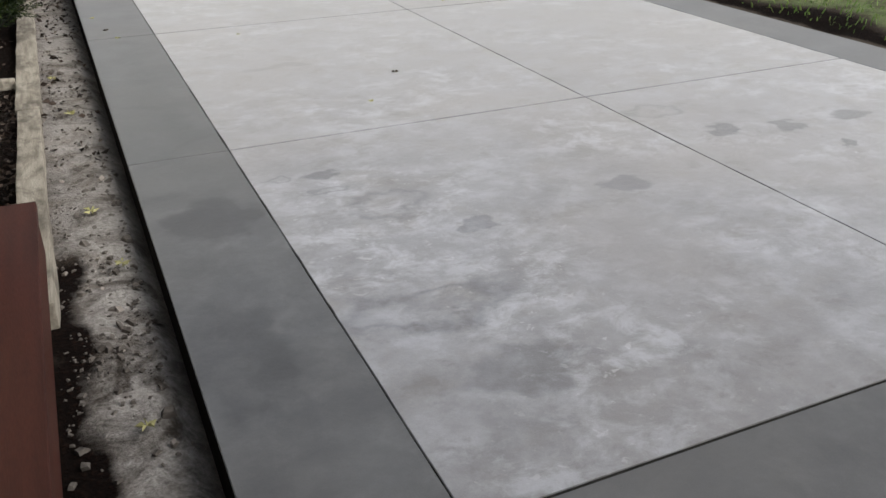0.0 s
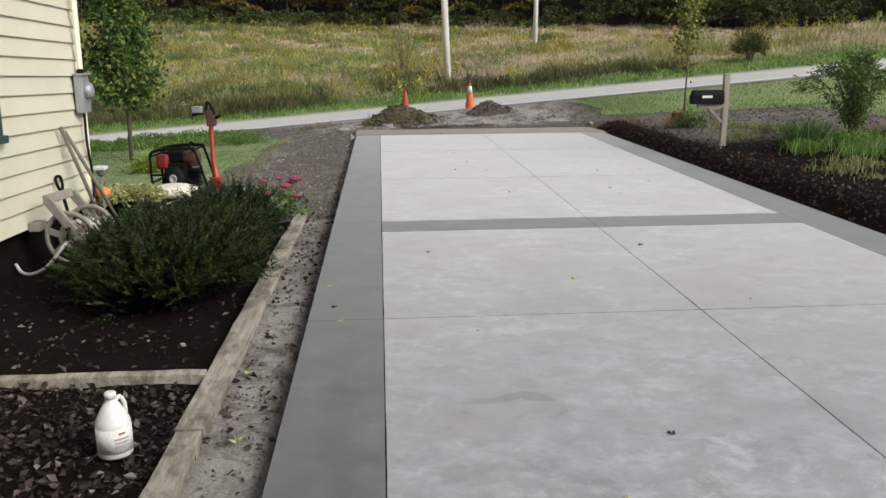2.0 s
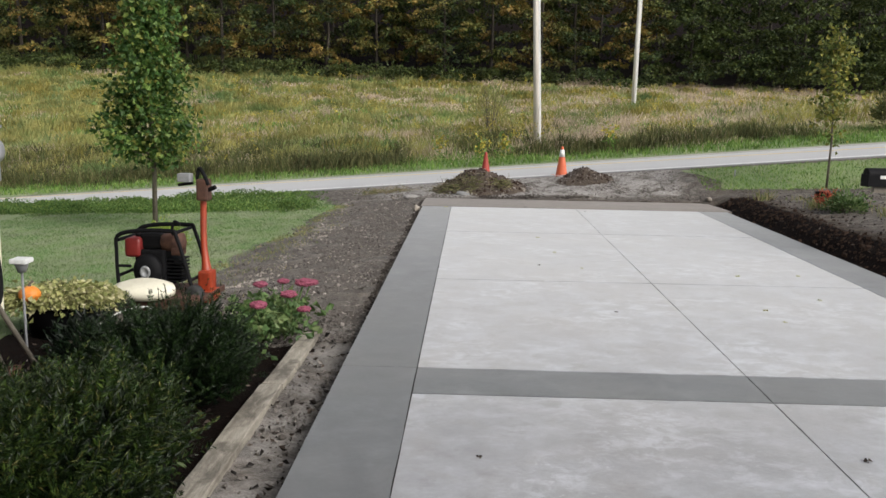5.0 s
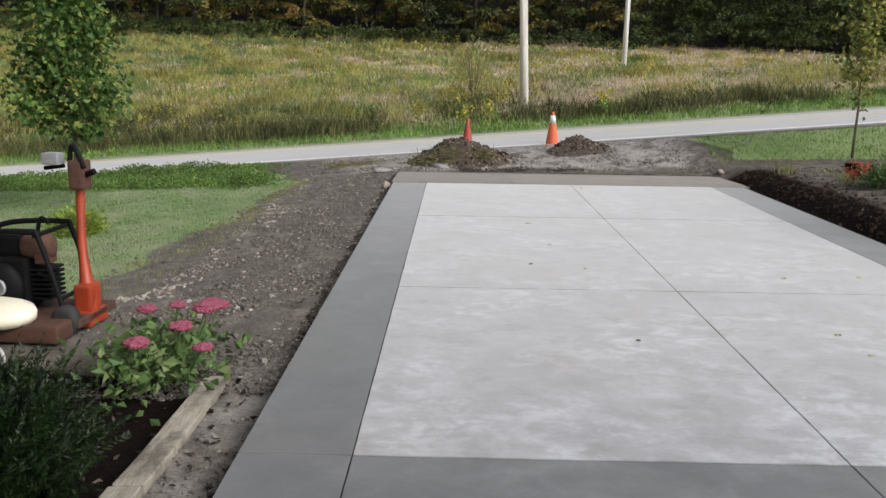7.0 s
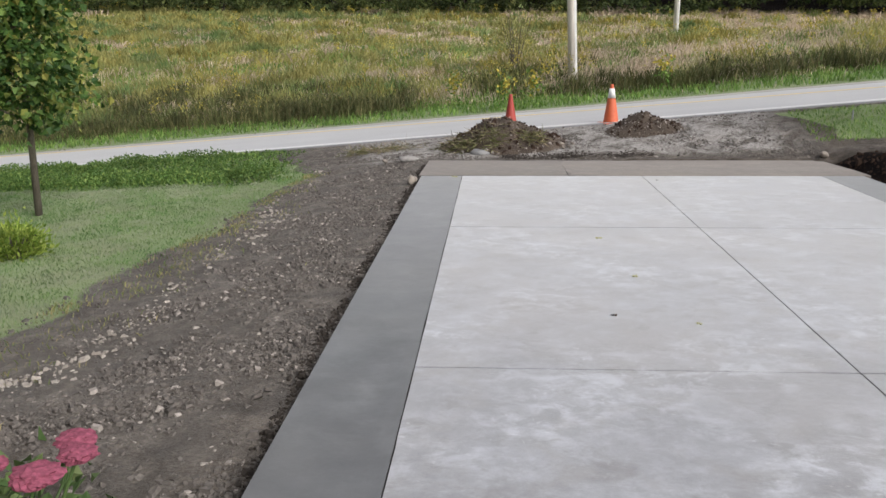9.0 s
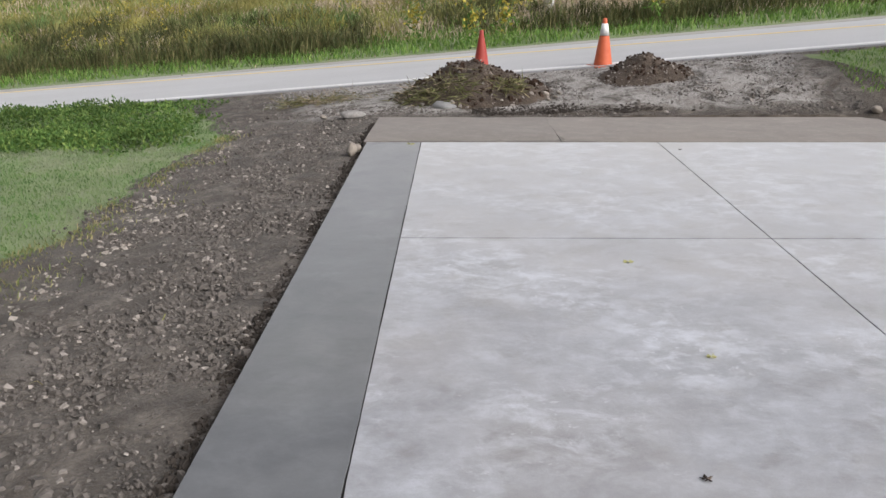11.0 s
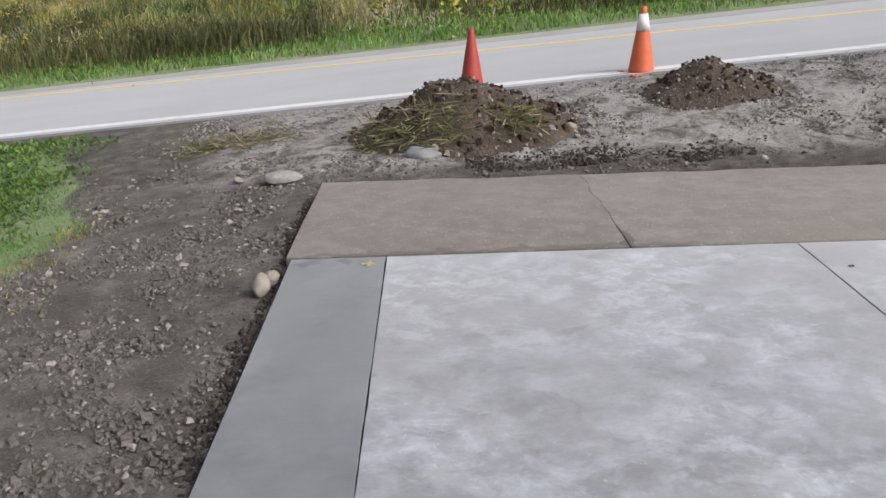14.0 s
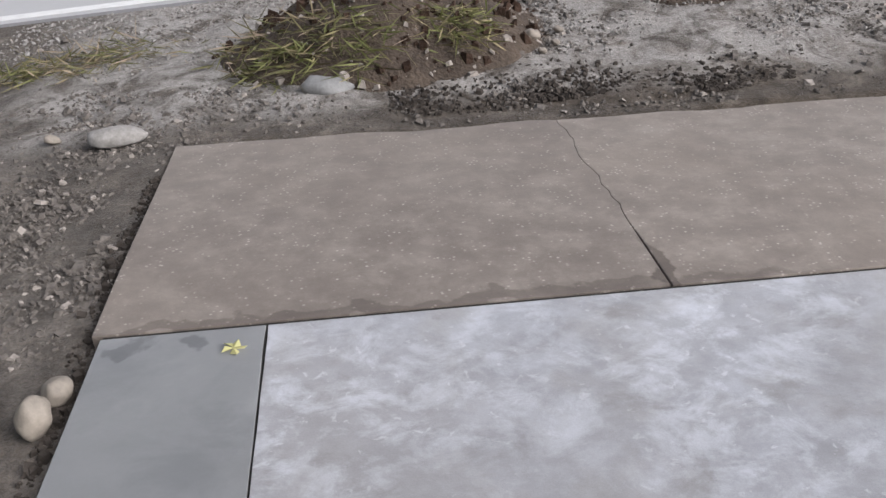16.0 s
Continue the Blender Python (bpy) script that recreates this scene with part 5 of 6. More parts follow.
lumps_on(HEAP_A, 420, 0.10, "dark earth clods on the larger mound")
lumps_on(HEAP_B, 200, 0.045, "dark earth clods on the small mound")
pick = HEAP_B[rng.integers(0, len(HEAP_B), 300)] + rng.normal(0, 0.01, (300, 3))
tagged(pebbles("heap_gravel", pick, np.clip(rng.lognormal(-4.2, 0.4, 300), 0.01, 0.04), M_GRAVEL_LT), "gravel lying on the small heap", "stones", "", "stuff")


def turf(x, y, n, r, label, on=None, material=None, broad=0.0095):
    """Torn grass lying flat in a tangle on the ground or on a heap."""
    if on is None:
        xy = np.column_stack([rng.normal(x, r, n), rng.normal(y, r * 0.6, n)])
        at = on_ground(xy, 0.015) + np.column_stack([np.zeros((n, 2)), np.abs(rng.normal(0, 0.025, n))])
    else:
        near = on[np.hypot(on[:, 0] - x, (on[:, 1] - y) * 1.2) < r * 1.7]
        at = near[rng.integers(0, len(near), n)] + np.column_stack([rng.normal(0, 0.02, (n, 2)), rng.uniform(0.0, 0.035, n)])
    way = rng.normal(size=(n, 3)) * [1.0, 0.8, 0.35] + [0.0, -0.25, 0.0]
    size = rng.uniform(0.07, 0.24, n)
    ob = leaves("torn_turf", at, way, size, broad, material or L_STRAW, None, 0.1)
    return tagged(ob, label, "grass clump", "torn turf clumps", "stuff")


for x, y, n, r in ((-0.10, 2.50, 224, 0.12), (0.32, 2.45, 224, 0.12), (0.95, 2.62, 231, 0.12), (-0.35, 2.75, 108, 0.14), (0.10, 2.62, 108, 0.13), (0.60, 2.70, 47, 0.12), (-0.25, 2.95, 54, 0.14), (0.75, 2.50, 40, 0.12)):
    if n > 200:
        turf(x, y, n, r, "torn clump of yellow-green turf on the soil heap", HEAP_A, L_SOD, 0.012)
    else:
        turf(x, y, n, r, "torn clump of straw-coloured turf on the soil heap", HEAP_A)
turf(-1.35, 3.3, 420, 0.26, "torn straw-coloured turf lying on the road shoulder")
turf(-1.75, 3.2, 160, 0.13, "torn yellow-green turf lying on the road shoulder", None, L_SOD)

stone("river_stone", pose(-0.845, 1.79, -0.03, 4, 0, 6), (0.30, 0.14, 0.09), M_SHALE, "flat pale river stone at the apron's corner", "loose stones")
stone("river_stone", pose(-0.597, -0.345, -0.005, 0, 6, 70), (0.105, 0.088, 0.125), M_STONE, "rounded tan stone against the slab edge", "loose stones")
stone("river_stone", pose(-0.570, -0.225, -0.015, 0, 0, 40), (0.085, 0.075, 0.085), M_STONE, "rounded tan stone against the slab edge", "loose stones")
stone("river_stone", pose(0.18, 2.26, -0.01, 0, 8, -5), (0.27, 0.15, 0.13), M_STONE_DK, "grey slaty stone at the heap's foot", "loose stones")
for x, y, s in ((1.40, 2.72, 0.12), (1.28, 2.60, 0.09), (1.42, 2.52, 0.06), (1.52, 2.62, 0.06), (1.10, 2.50, 0.05), (1.58, 2.80, 0.07), (4.9, 1.62, 0.14), (-1.2, 1.95, 0.08)):
    stone("river_stone", pose(x, y, float(height(x, y)) + 0.3 * s, 10 * s, 20, 300 * s), (s, s * 0.8, s * 0.6), M_STONE, "small pale stone lying on the dug soil", "loose stones")


def scatter_gravel():
    xy = np.concatenate([spread(-2.9, -0.52, -8.2, 2.2, 120000), spread(-2.6, 4.9, 1.6, 4.5, 40000), spread(-0.9, -0.5, -19, -8, 5000), spread(5.4, 8.0, -10, 1.8, 5200)])
    keep = ~on_slab(xy[:, 0], xy[:, 1]) & ~((xy[:, 0] < lawn_side(xy[:, 1]) - 0.05) & (xy[:, 1] > -7.5))
    beside = (xy[:, 0] < -0.5) & (xy[:, 1] < 1.8) & (xy[:, 1] > -8.3)
    band = np.exp(-((xy[:, 0] + 1.15) / 0.62) ** 2) * (0.62 + 0.38 * smooth_step(1.0, -2.5, xy[:, 1]))
    keep &= np.where(beside, 0.75 * band - 0.30, 0.0) + wobble(xy[:, 0], xy[:, 1], 1.1, 4.0) + 0.5 * wobble(xy[:, 0], xy[:, 1], 4.0, 1.0) + rng.normal(0, 0.3, len(xy)) > 0.14
    xy = xy[keep]
    size = np.clip(rng.lognormal(-4.42, 0.55, len(xy)), 0.004, 0.055)
    p = on_ground(xy, 0.0) + np.column_stack([np.zeros((len(xy), 2)), size * 0.15])
    light = rng.random(len(xy)) > 0.92
    tagged(pebbles("gravel", p[~light], size[~light], M_GRAVEL, flat=0.45), "dark grey-brown gravel scattered over the dug ground", "gravel", "", "stuff")
    tagged(pebbles("gravel", p[light], size[light], M_GRAVEL_LT, flat=0.4), "pale gravel scattered over the dug ground", "gravel", "", "stuff")
    xy = np.concatenate([spread(-3.0, -1.0, -16.6, -13.38, 5600), spread(-3.0, -1.03, -13.25, -8.0, 900), spread(5.0, 9.6, -11, 1.2, 3400), spread(-0.9, -0.55, -15, -8, 260)])
    p = on_ground(xy, 0.012)
    way = rng.normal(size=p.shape) * [1, 1, 0.35]
    k = rng.uniform(0.022, 0.065, len(p))
    tagged(leaves("leaf_litter", p, way, k, k * 0.6, L_LITTER), "brown leaf litter and bark chips on the beds", "leaf litter", "", "stuff")
    # lumps of dug earth on the slope and crest of the bank
    n = 1500
    y = rng.uniform(-10, 1.3, n)
    xy = np.column_stack([np.clip(5.22 + rng.normal(0, 0.2, n) + 0.08 * np.sin(3 * y), 4.85, 6.4), y])
    size = np.clip(rng.lognormal(-3.65, 0.5, n), 0.012, 0.10)
    tagged(pebbles("earth_lumps", on_ground(xy, 0.004), size, M_CLOD, flat=0.7), "lumps of dark dug earth along the bank", "earth lumps", "", "stuff")
    # a line of pale clods along the gravel's foot
    n = 1100
    y = np.concatenate([rng.uniform(-7.2, -1.0, n - 120), rng.uniform(-1.0, 1.6, 120)])
    y = y[wobble(y, 0 * y, 1.4, 3.0) + rng.normal(0, 0.15, n) > -0.05]
    n = len(y)
    ridge = np.interp(y, (-7.2, -5.6, -4.2, -1.6, 1.6), (-2.25, -2.06, -1.86, -1.98, -2.1))
    xy = np.column_stack([ridge + rng.normal(0, 0.10, n) + 0.12 * np.sin(y * 2), y])
    tagged(pebbles("clods", on_ground(xy, 0.010), np.clip(rng.lognormal(-4.1, 0.6, n), 0.006, 0.07), M_CRUST, flat=0.35), "pale dry clods along the lawn's edge", "clods", "", "stuff")
    # pale crushed stone worn out onto the shoulder
    n = 11000
    xy = spread(-2.2, 4.6, 2.3, 4.75, n)
    xy = xy[(xy[:, 1] < near_line(xy[:, 0]) - 0.1) & (smooth_step(2.3, 3.6, xy[:, 1] + 0.13 * xy[:, 0]) + wobble(xy[:, 0], xy[:, 1], 1.6, 12.0) + rng.normal(0, 0.25, n) > 0.62)]
    n = len(xy)
    tagged(pebbles("gravel", on_ground(xy, 0.004), np.clip(rng.lognormal(-4.3, 0.45, n), 0.006, 0.045), M_SHALE, flat=0.45), "pale grey crushed stone on the road shoulder", "gravel", "", "stuff")
    # dark damp earth spilt along the apron's upper edge
    n = 2600
    x = rng.uniform(0.50, 2.65, n)
    xy = np.column_stack([x, 1.84 + 0.06 * np.sin(5 * x) + np.abs(rng.normal(0, 0.24, n)) * np.clip(1.22 - 0.30 * x, 0.2, 1)])
    xy = xy[wobble(xy[:, 0], xy[:, 1], 2.5, 8.0) + rng.normal(0, 0.2, n) > -0.1]
    n = len(xy)
    tagged(pebbles("earth_lumps", on_ground(xy, 0.004), np.clip(rng.lognormal(-4.1, 0.5, n), 0.005, 0.040), M_DAMP, flat=0.6), "dark damp earth crumbs along the apron's edge", "earth lumps", "", "stuff")
    # crumbs fallen against the slab's side
    n = 1500
    y = rng.uniform(-7.5, 1.3, n)
    xy = np.column_stack([-0.545 - np.abs(rng.normal(0, 0.03, n)), y])
    tagged(pebbles("earth_lumps", on_ground(xy, 0.004), np.clip(rng.lognormal(-4.1, 0.5, n), 0.005, 0.040), M_DAMP, flat=0.7), "dark earth crumbs fallen against the slab's side", "earth lumps", "", "stuff")


scatter_gravel()

# ---- plants ----


def tree(x, y, z, tall, trunk_r, crown, material, n_leaf, leaf, label, seed):
    """A young tree: tapered trunk, limbs and a crown of single leaves. crown: rows of (height, radius)."""
    r = np.random.default_rng(seed)
    t = thing("young_tree", pose(x, y, z), label, "tree")
    bm = bmesh.new()
    tube(bm, [(0, 0, -0.1), (0.02, 0, tall * 0.3), (-0.02, 0.02, tall * 0.65), (0.0, 0, tall * 0.97)], [trunk_r, trunk_r * 0.8, trunk_r * 0.5, trunk_r * 0.15], 10)
    part("trunk", bm, M_BARK, t, "slim grey trunk", True)
    hs, rs = [c[0] for c in crown], [c[1] for c in crown]
    tips, bm = [], bmesh.new()
    for k in range(34):
        h = r.uniform(hs[0], hs[-1] * 0.96)
        a = k * 2.4 + r.normal(0, 0.3)
        q = np.interp(h, hs, rs) * r.uniform(0.6, 1.0)
        tip = Vector((q * math.cos(a), q * math.sin(a), h + 0.35 * q))
        root = Vector((0, 0, max(h - 0.25 * q, hs[0] * 0.8)))
        midp = root.lerp(tip, 0.5) + Vector((0, 0, -0.04))
        tube(bm, [root, midp, tip], [trunk_r * 0.3, trunk_r * 0.18, 0.004], 5)
        tips += [(root.lerp(tip, s), 0.10 + 0.16 * s) for s in (0.35, 0.55, 0.75, 0.9, 1.0)]
    part("branchwork", bm, M_BARK, t)
    c = np.array([p for p, _ in tips])
    sd = np.array([q for _, q in tips])
    i = r.integers(0, len(c), n_leaf)
    at = c[i] + r.normal(size=(n_leaf, 3)) * sd[i][:, None] * 0.62
    way = r.normal(size=(n_leaf, 3)) + (at - [0, 0, np.mean(hs)]) * [1.0, 1.0, 0.2] + [0, 0, -0.5]
    size = r.uniform(0.6, 1.2, n_leaf) * leaf
    tagged(leaves("crown", at, way, size, size * 0.85, material, t), kind="stuff")
    return t


tree(-4.92, -0.84, -0.36, 3.75, 0.045, [(0.95, 0.40), (1.15, 0.84), (1.55, 0.86), (2.0, 0.66), (2.5, 0.46), (3.1, 0.30), (3.75, 0.10)], L_MAPLE, 7200, 0.10, "young maple with dark green leaves on the lawn", 3)
tree(7.25, 2.0, 0.25, 3.15, 0.024, [(1.0, 0.16), (1.5, 0.36), (2.1, 0.32), (2.6, 0.2), (3.15, 0.05)], L_SAPLING, 850, 0.10, "thin sapling with sparse yellowing leaves by the road", 5)


def shrub(x, y, z, rx, ry, h, n, leaf, material, label, seed, name="shrub", tips=None, lean=0.5, slope=0.0, sprays=900):
    """A shrub: many stems from the base and a dense coat of leaves with an uneven outline."""
    r = np.random.default_rng(seed)
    s = thing(name, pose(x, y, z), label, "shrub")
    bm = bmesh.new()
    for k in range(16):
        a, q = r.uniform(0, 2 * math.pi), r.uniform(0.3, 0.8)
        tube(bm, [(0.06 * math.cos(a), 0.06 * math.sin(a), -0.02), (0.5 * q * rx * math.cos(a), 0.5 * q * ry * math.sin(a), h * 0.4), (q * rx * math.cos(a), q * ry * math.sin(a), h * 0.8)], [0.016, 0.010, 0.004], 5)
    part("branchwork", bm, M_BARK, s)
    m = 260
    d = r.normal(size=(m, 3))
    d[:, 2] = np.abs(d[:, 2]) * 0.9 - 0.12
    d /= np.linalg.norm(d, axis=1, keepdims=True)
    rad = r.uniform(0.72, 1.10, m) * (1 + 0.26 * np.sin(d[:, 0] * 5 + seed) * np.sin(d[:, 1] * 4 + 0.6 * seed))
    c = d * rad[:, None] * [rx, ry, h * 0.60] + [0, 0, h * 0.42]
    i = r.integers(0, m, n)
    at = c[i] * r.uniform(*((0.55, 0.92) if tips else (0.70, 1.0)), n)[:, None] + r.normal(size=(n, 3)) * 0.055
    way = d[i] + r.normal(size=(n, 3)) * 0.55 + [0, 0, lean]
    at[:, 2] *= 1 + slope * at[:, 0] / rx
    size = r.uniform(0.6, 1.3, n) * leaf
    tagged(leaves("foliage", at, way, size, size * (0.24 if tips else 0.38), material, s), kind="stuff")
    if tips:
        # flat feathery sprays standing out of the coat, needles in two ranks along each shoot
        m, k = sprays, 56
        d = r.normal(size=(m, 3))
        d[:, 2] = np.abs(d[:, 2]) * 1.1 - 0.15
        d /= np.linalg.norm(d, axis=1, keepdims=True)
        rad = r.uniform(0.74, 1.08, m) * (1 + 0.26 * np.sin(d[:, 0] * 5 + seed) * np.sin(d[:, 1] * 4 + 0.6 * seed))
        root = d * rad[:, None] * [rx, ry, h * 0.60] + [0, 0, h * 0.42]
        go = d * [1, 1, 0.6] + r.normal(size=(m, 3)) * 0.30 + [0, 0, 0.65]
        go /= np.linalg.norm(go, axis=1, keepdims=True)
        across = np.cross(go, r.normal(size=(m, 3)))
        across /= np.linalg.norm(across, axis=1, keepdims=True)
        t = np.sort(r.uniform(0, 1, (m, k)), 1)
        long = r.uniform(0.12, 0.32, m)
        at = (root[:, None, :] + go[:, None, :] * (t * long[:, None])[..., None] - np.array([0, 0, 0.25]) * ((t * long[:, None]) ** 2)[..., None]).reshape(-1, 3)
        at[:, 2] *= 1 + slope * at[:, 0] / rx
        side = np.where(np.arange(k) % 2, 1.0, -1.0)[None, :, None] * across[:, None, :]
        way = (go[:, None, :] * 0.75 + side * 0.8 + r.normal(size=(m, k, 3)) * 0.22).reshape(-1, 3)
        size = (r.uniform(0.7, 1.2, (m, k)) * (1.15 - 0.6 * t)).ravel() * leaf * 0.85
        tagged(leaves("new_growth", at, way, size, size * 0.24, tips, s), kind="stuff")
    return s


def tuft(x, y, n, r, tall, material, label):
    """An upright clump of arching blades."""
    s = thing("grass_tuft", pose(x, y, float(height(x, y))), label, "grass clump", "grass clumps on the bank")
    q = rng.normal(size=(n, 2)) * r
    root = np.column_stack([q, np.full(n, -0.02)])
    tagged(blades("foliage", root, rng.uniform(0.5, 1.0, n) * tall, 0.013, rng.uniform(0.15, 1.4, n), material, s), kind="stuff")


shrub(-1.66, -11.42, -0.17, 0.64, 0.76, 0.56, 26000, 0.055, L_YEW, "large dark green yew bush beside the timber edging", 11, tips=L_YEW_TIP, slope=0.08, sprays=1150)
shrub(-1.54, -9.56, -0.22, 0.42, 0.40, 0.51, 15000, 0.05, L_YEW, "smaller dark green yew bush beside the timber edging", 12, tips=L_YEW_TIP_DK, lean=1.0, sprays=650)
shrub(-3.98, -3.0, -0.36, 0.27, 0.26, 0.34, 1900, 0.06, L_LIME, "low yellow-green shrub at the maple's foot", 13)
shrub(-2.45, -8.75, -0.20, 0.26, 0.26, 0.28, 1500, 0.06, L_YEW, "low dark green shrub near the house corner", 14)
tuft(6.55, -5.3, 460, 0.12, 0.68, L_IRIS, "upright green grass clump on the mulched bank")
for x, y, n, r, h in ((6.35, -5.75, 160, 0.16, 0.35), (7.3, -5.6, 260, 0.25, 0.40), (6.2, -3.7, 90, 0.14, 0.22), (6.9, -3.2, 140, 0.2, 0.3), (5.95, -0.9, 60, 0.1, 0.25), (5.6, 0.6, 60, 0.12, 0.3), (6.6, -2.1, 90, 0.15, 0.25), (6.9, -6.5, 240, 0.28, 0.35), (6.2, -7.4, 160, 0.25, 0.25)):
    tuft(x, y, n, r, h, L_DRYTUFT if h < 0.32 else L_VERGE, "scruffy green and brown grass clump on the dug bank")

for k in range(16):
    a, b = (k * 0.618) % 1.0, (k * 0.382 + 0.13) % 1.0
    tuft(5.75 + 2.6 * a, -8.6 + 9.4 * b, 46 + 5 * (k % 7), 0.10 + 0.03 * (k % 4), 0.12 + 0.035 * (k % 5), L_DRYTUFT if k % 3 else L_VERGE, "low weedy grass clump sprouting on the mulched bank")


def arching_bush(x, y, tall, stems, label, seed):
    """Long arching stems with narrow drooping leaves and dry seed spikes at their ends."""
    r = np.random.default_rng(seed)
    s = thing("arching_bush", pose(x, y, float(height(x, y)) - 0.02), label, "shrub")
    bm, at, way, tips, tipway = bmesh.new(), [], [], [], []
    for k in range(stems):
        a, q = k * 2.4 + r.normal(0, 0.2), r.uniform(0.15, 0.85) ** 1.2
        reach, up = 0.95 * q * tall * 0.72, tall * r.uniform(0.75, 1.0) * (1 - 0.35 * q)
        d = Vector((math.cos(a), math.sin(a), 0))
        pts = bent([Vector((0, 0, 0)) + d * 0.04, d * reach * 0.35 + Vector((0, 0, up * 0.62)), d * reach * 0.75 + Vector((0, 0, up)), d * reach * 1.12 + Vector((0, 0, up * 0.94))], 7)
        tube(bm, pts, [0.011 - 0.009 * i / len(pts) for i in range(len(pts))], 5)
        for i, p in enumerate(pts[3:]):
            f = (i + 3) / len(pts)
            for _ in range(8):
                at.append(p + Vector(r.normal(0, 0.035, 3)))
                way.append(d * r.normal(0.3, 0.6) + Vector((r.normal(0, 0.6), r.normal(0, 0.6), r.normal(-0.25, 0.5))))
            if f > 0.92:
                for _ in range(14):
                    tips.append(p + d * r.uniform(0, 0.14) + Vector(r.normal(0, 0.014, 3)) - Vector((0, 0, 0.03)))
                    tipway.append(d + Vector(r.normal(0, 0.5, 3)))
    part("branchwork", bm, M_BARK, s)
    tagged(leaves("foliage", np.array(at), np.array(way), r.uniform(0.06, 0.13, len(at)), 0.024, L_WEED, s), kind="stuff")
    tagged(leaves("seed_spikes", np.array(tips), np.array(tipway), 0.045, 0.016, L_EDGE, s, 0.1), "dry brown seed spikes", kind="stuff")


arching_bush(7.75, -4.5, 1.45, 26, "tall arching dark green bush on the mulched bank", 31)
shrub(7.7, -6.6, 0.20, 0.42, 0.36, 0.34, 1500, 0.10, L_DRYTUFT, "browning spreading perennial on the mulched bank", 16)
shrub(8.3, -7.6, 0.22, 0.55, 0.45, 0.36, 2200, 0.12, L_WEED, "spreading green perennial on the mulched bank", 17)
shrub(6.15, -1.4, 0.18, 0.26, 0.26, 0.28, 900, 0.08, L_SEDUM, "low pale green perennial on the mulch", 18)
shrub(6.25, -0.5, 0.18, 0.14, 0.14, 0.22, 350, 0.06, L_RED, "small rust-red flowering plant on the mulch", 19)
pot = thing("plant_pot", pose(6.45, 0.2, 0.17), "small black plastic pot set on the mulch", "plant pot")
part("pot_wall", turned([(0.0, 0.0), (0.09, 0.0), (0.12, 0.19), (0.13, 0.2), (0.11, 0.2), (0.10, 0.15), (0.0, 0.15)], 20), M_BLACK, pot, "", True)
shrub(1.0, 16.5, float(height(1.0, 16.5)), 0.75, 0.6, 2.1, 520, 0.13, L_OLIVE, "thin olive sapling bush in the field", 20, lean=0.8)
shrub(12.4, 10.3, float(height(12.4, 10.3)), 0.55, 0.5, 1.0, 1500, 0.13, L_EDGE, "brown-green roadside bush in the field", 21, lean=0.6)


def build_sedum():
    s = thing("sedum", pose(-1.30, -7.95, -0.19), "green sedum with pink flower heads at the bed's end", "flowering plant")
    n = 900
    c = rng.normal(size=(n, 3)) * [0.17, 0.22, 0.07] + [0, 0, 0.17]
    c[:, 2] = np.clip(c[:, 2], 0.02, 0.4)
    size = rng.uniform(0.05, 0.09, n)
    tagged(leaves("foliage", c, rng.normal(size=(n, 3)) + [0, 0, 0.3], size, size * 0.7, L_SEDUM, s), kind="stuff")
    for x, y, z, r in ((0.29, -0.02, 0.47, 0.075), (0.20, -0.20, 0.41, 0.065), (0.30, 0.22, 0.42, 0.06), (0.20, 0.40, 0.38, 0.07), (-0.02, -0.30, 0.34, 0.07), (-0.10, 0.10, 0.42, 0.06), (0.10, 0.06, 0.46, 0.05), (0.33, -0.24, 0.30, 0.055)):
        st = part("stem", tubes([(x * 0.4, y * 0.4, 0.0), (x * 0.8, y * 0.85, z * 0.6), (x, y, z)], 0.006, 5), L_SEDUM, s)
        bm = bmesh.new()
        bmesh.ops.create_icosphere(bm, subdivisions=4, radius=1.0)
        for v in bm.verts:
            q = v.co.copy()
            k = 1 + 0.16 * noise.noise(q * 6.0 + Vector((x, y, z)) * 40) + 0.22 * noise.noise(q * 2.2 + Vector((x, y, z)) * 20)
            v.co = Vector((q.x * r * k + x, q.y * r * k + y, q.z * r * 0.42 * k + z))
        part("flower_head", bm, L_PINK, st, "pink flower head")


build_sedum()


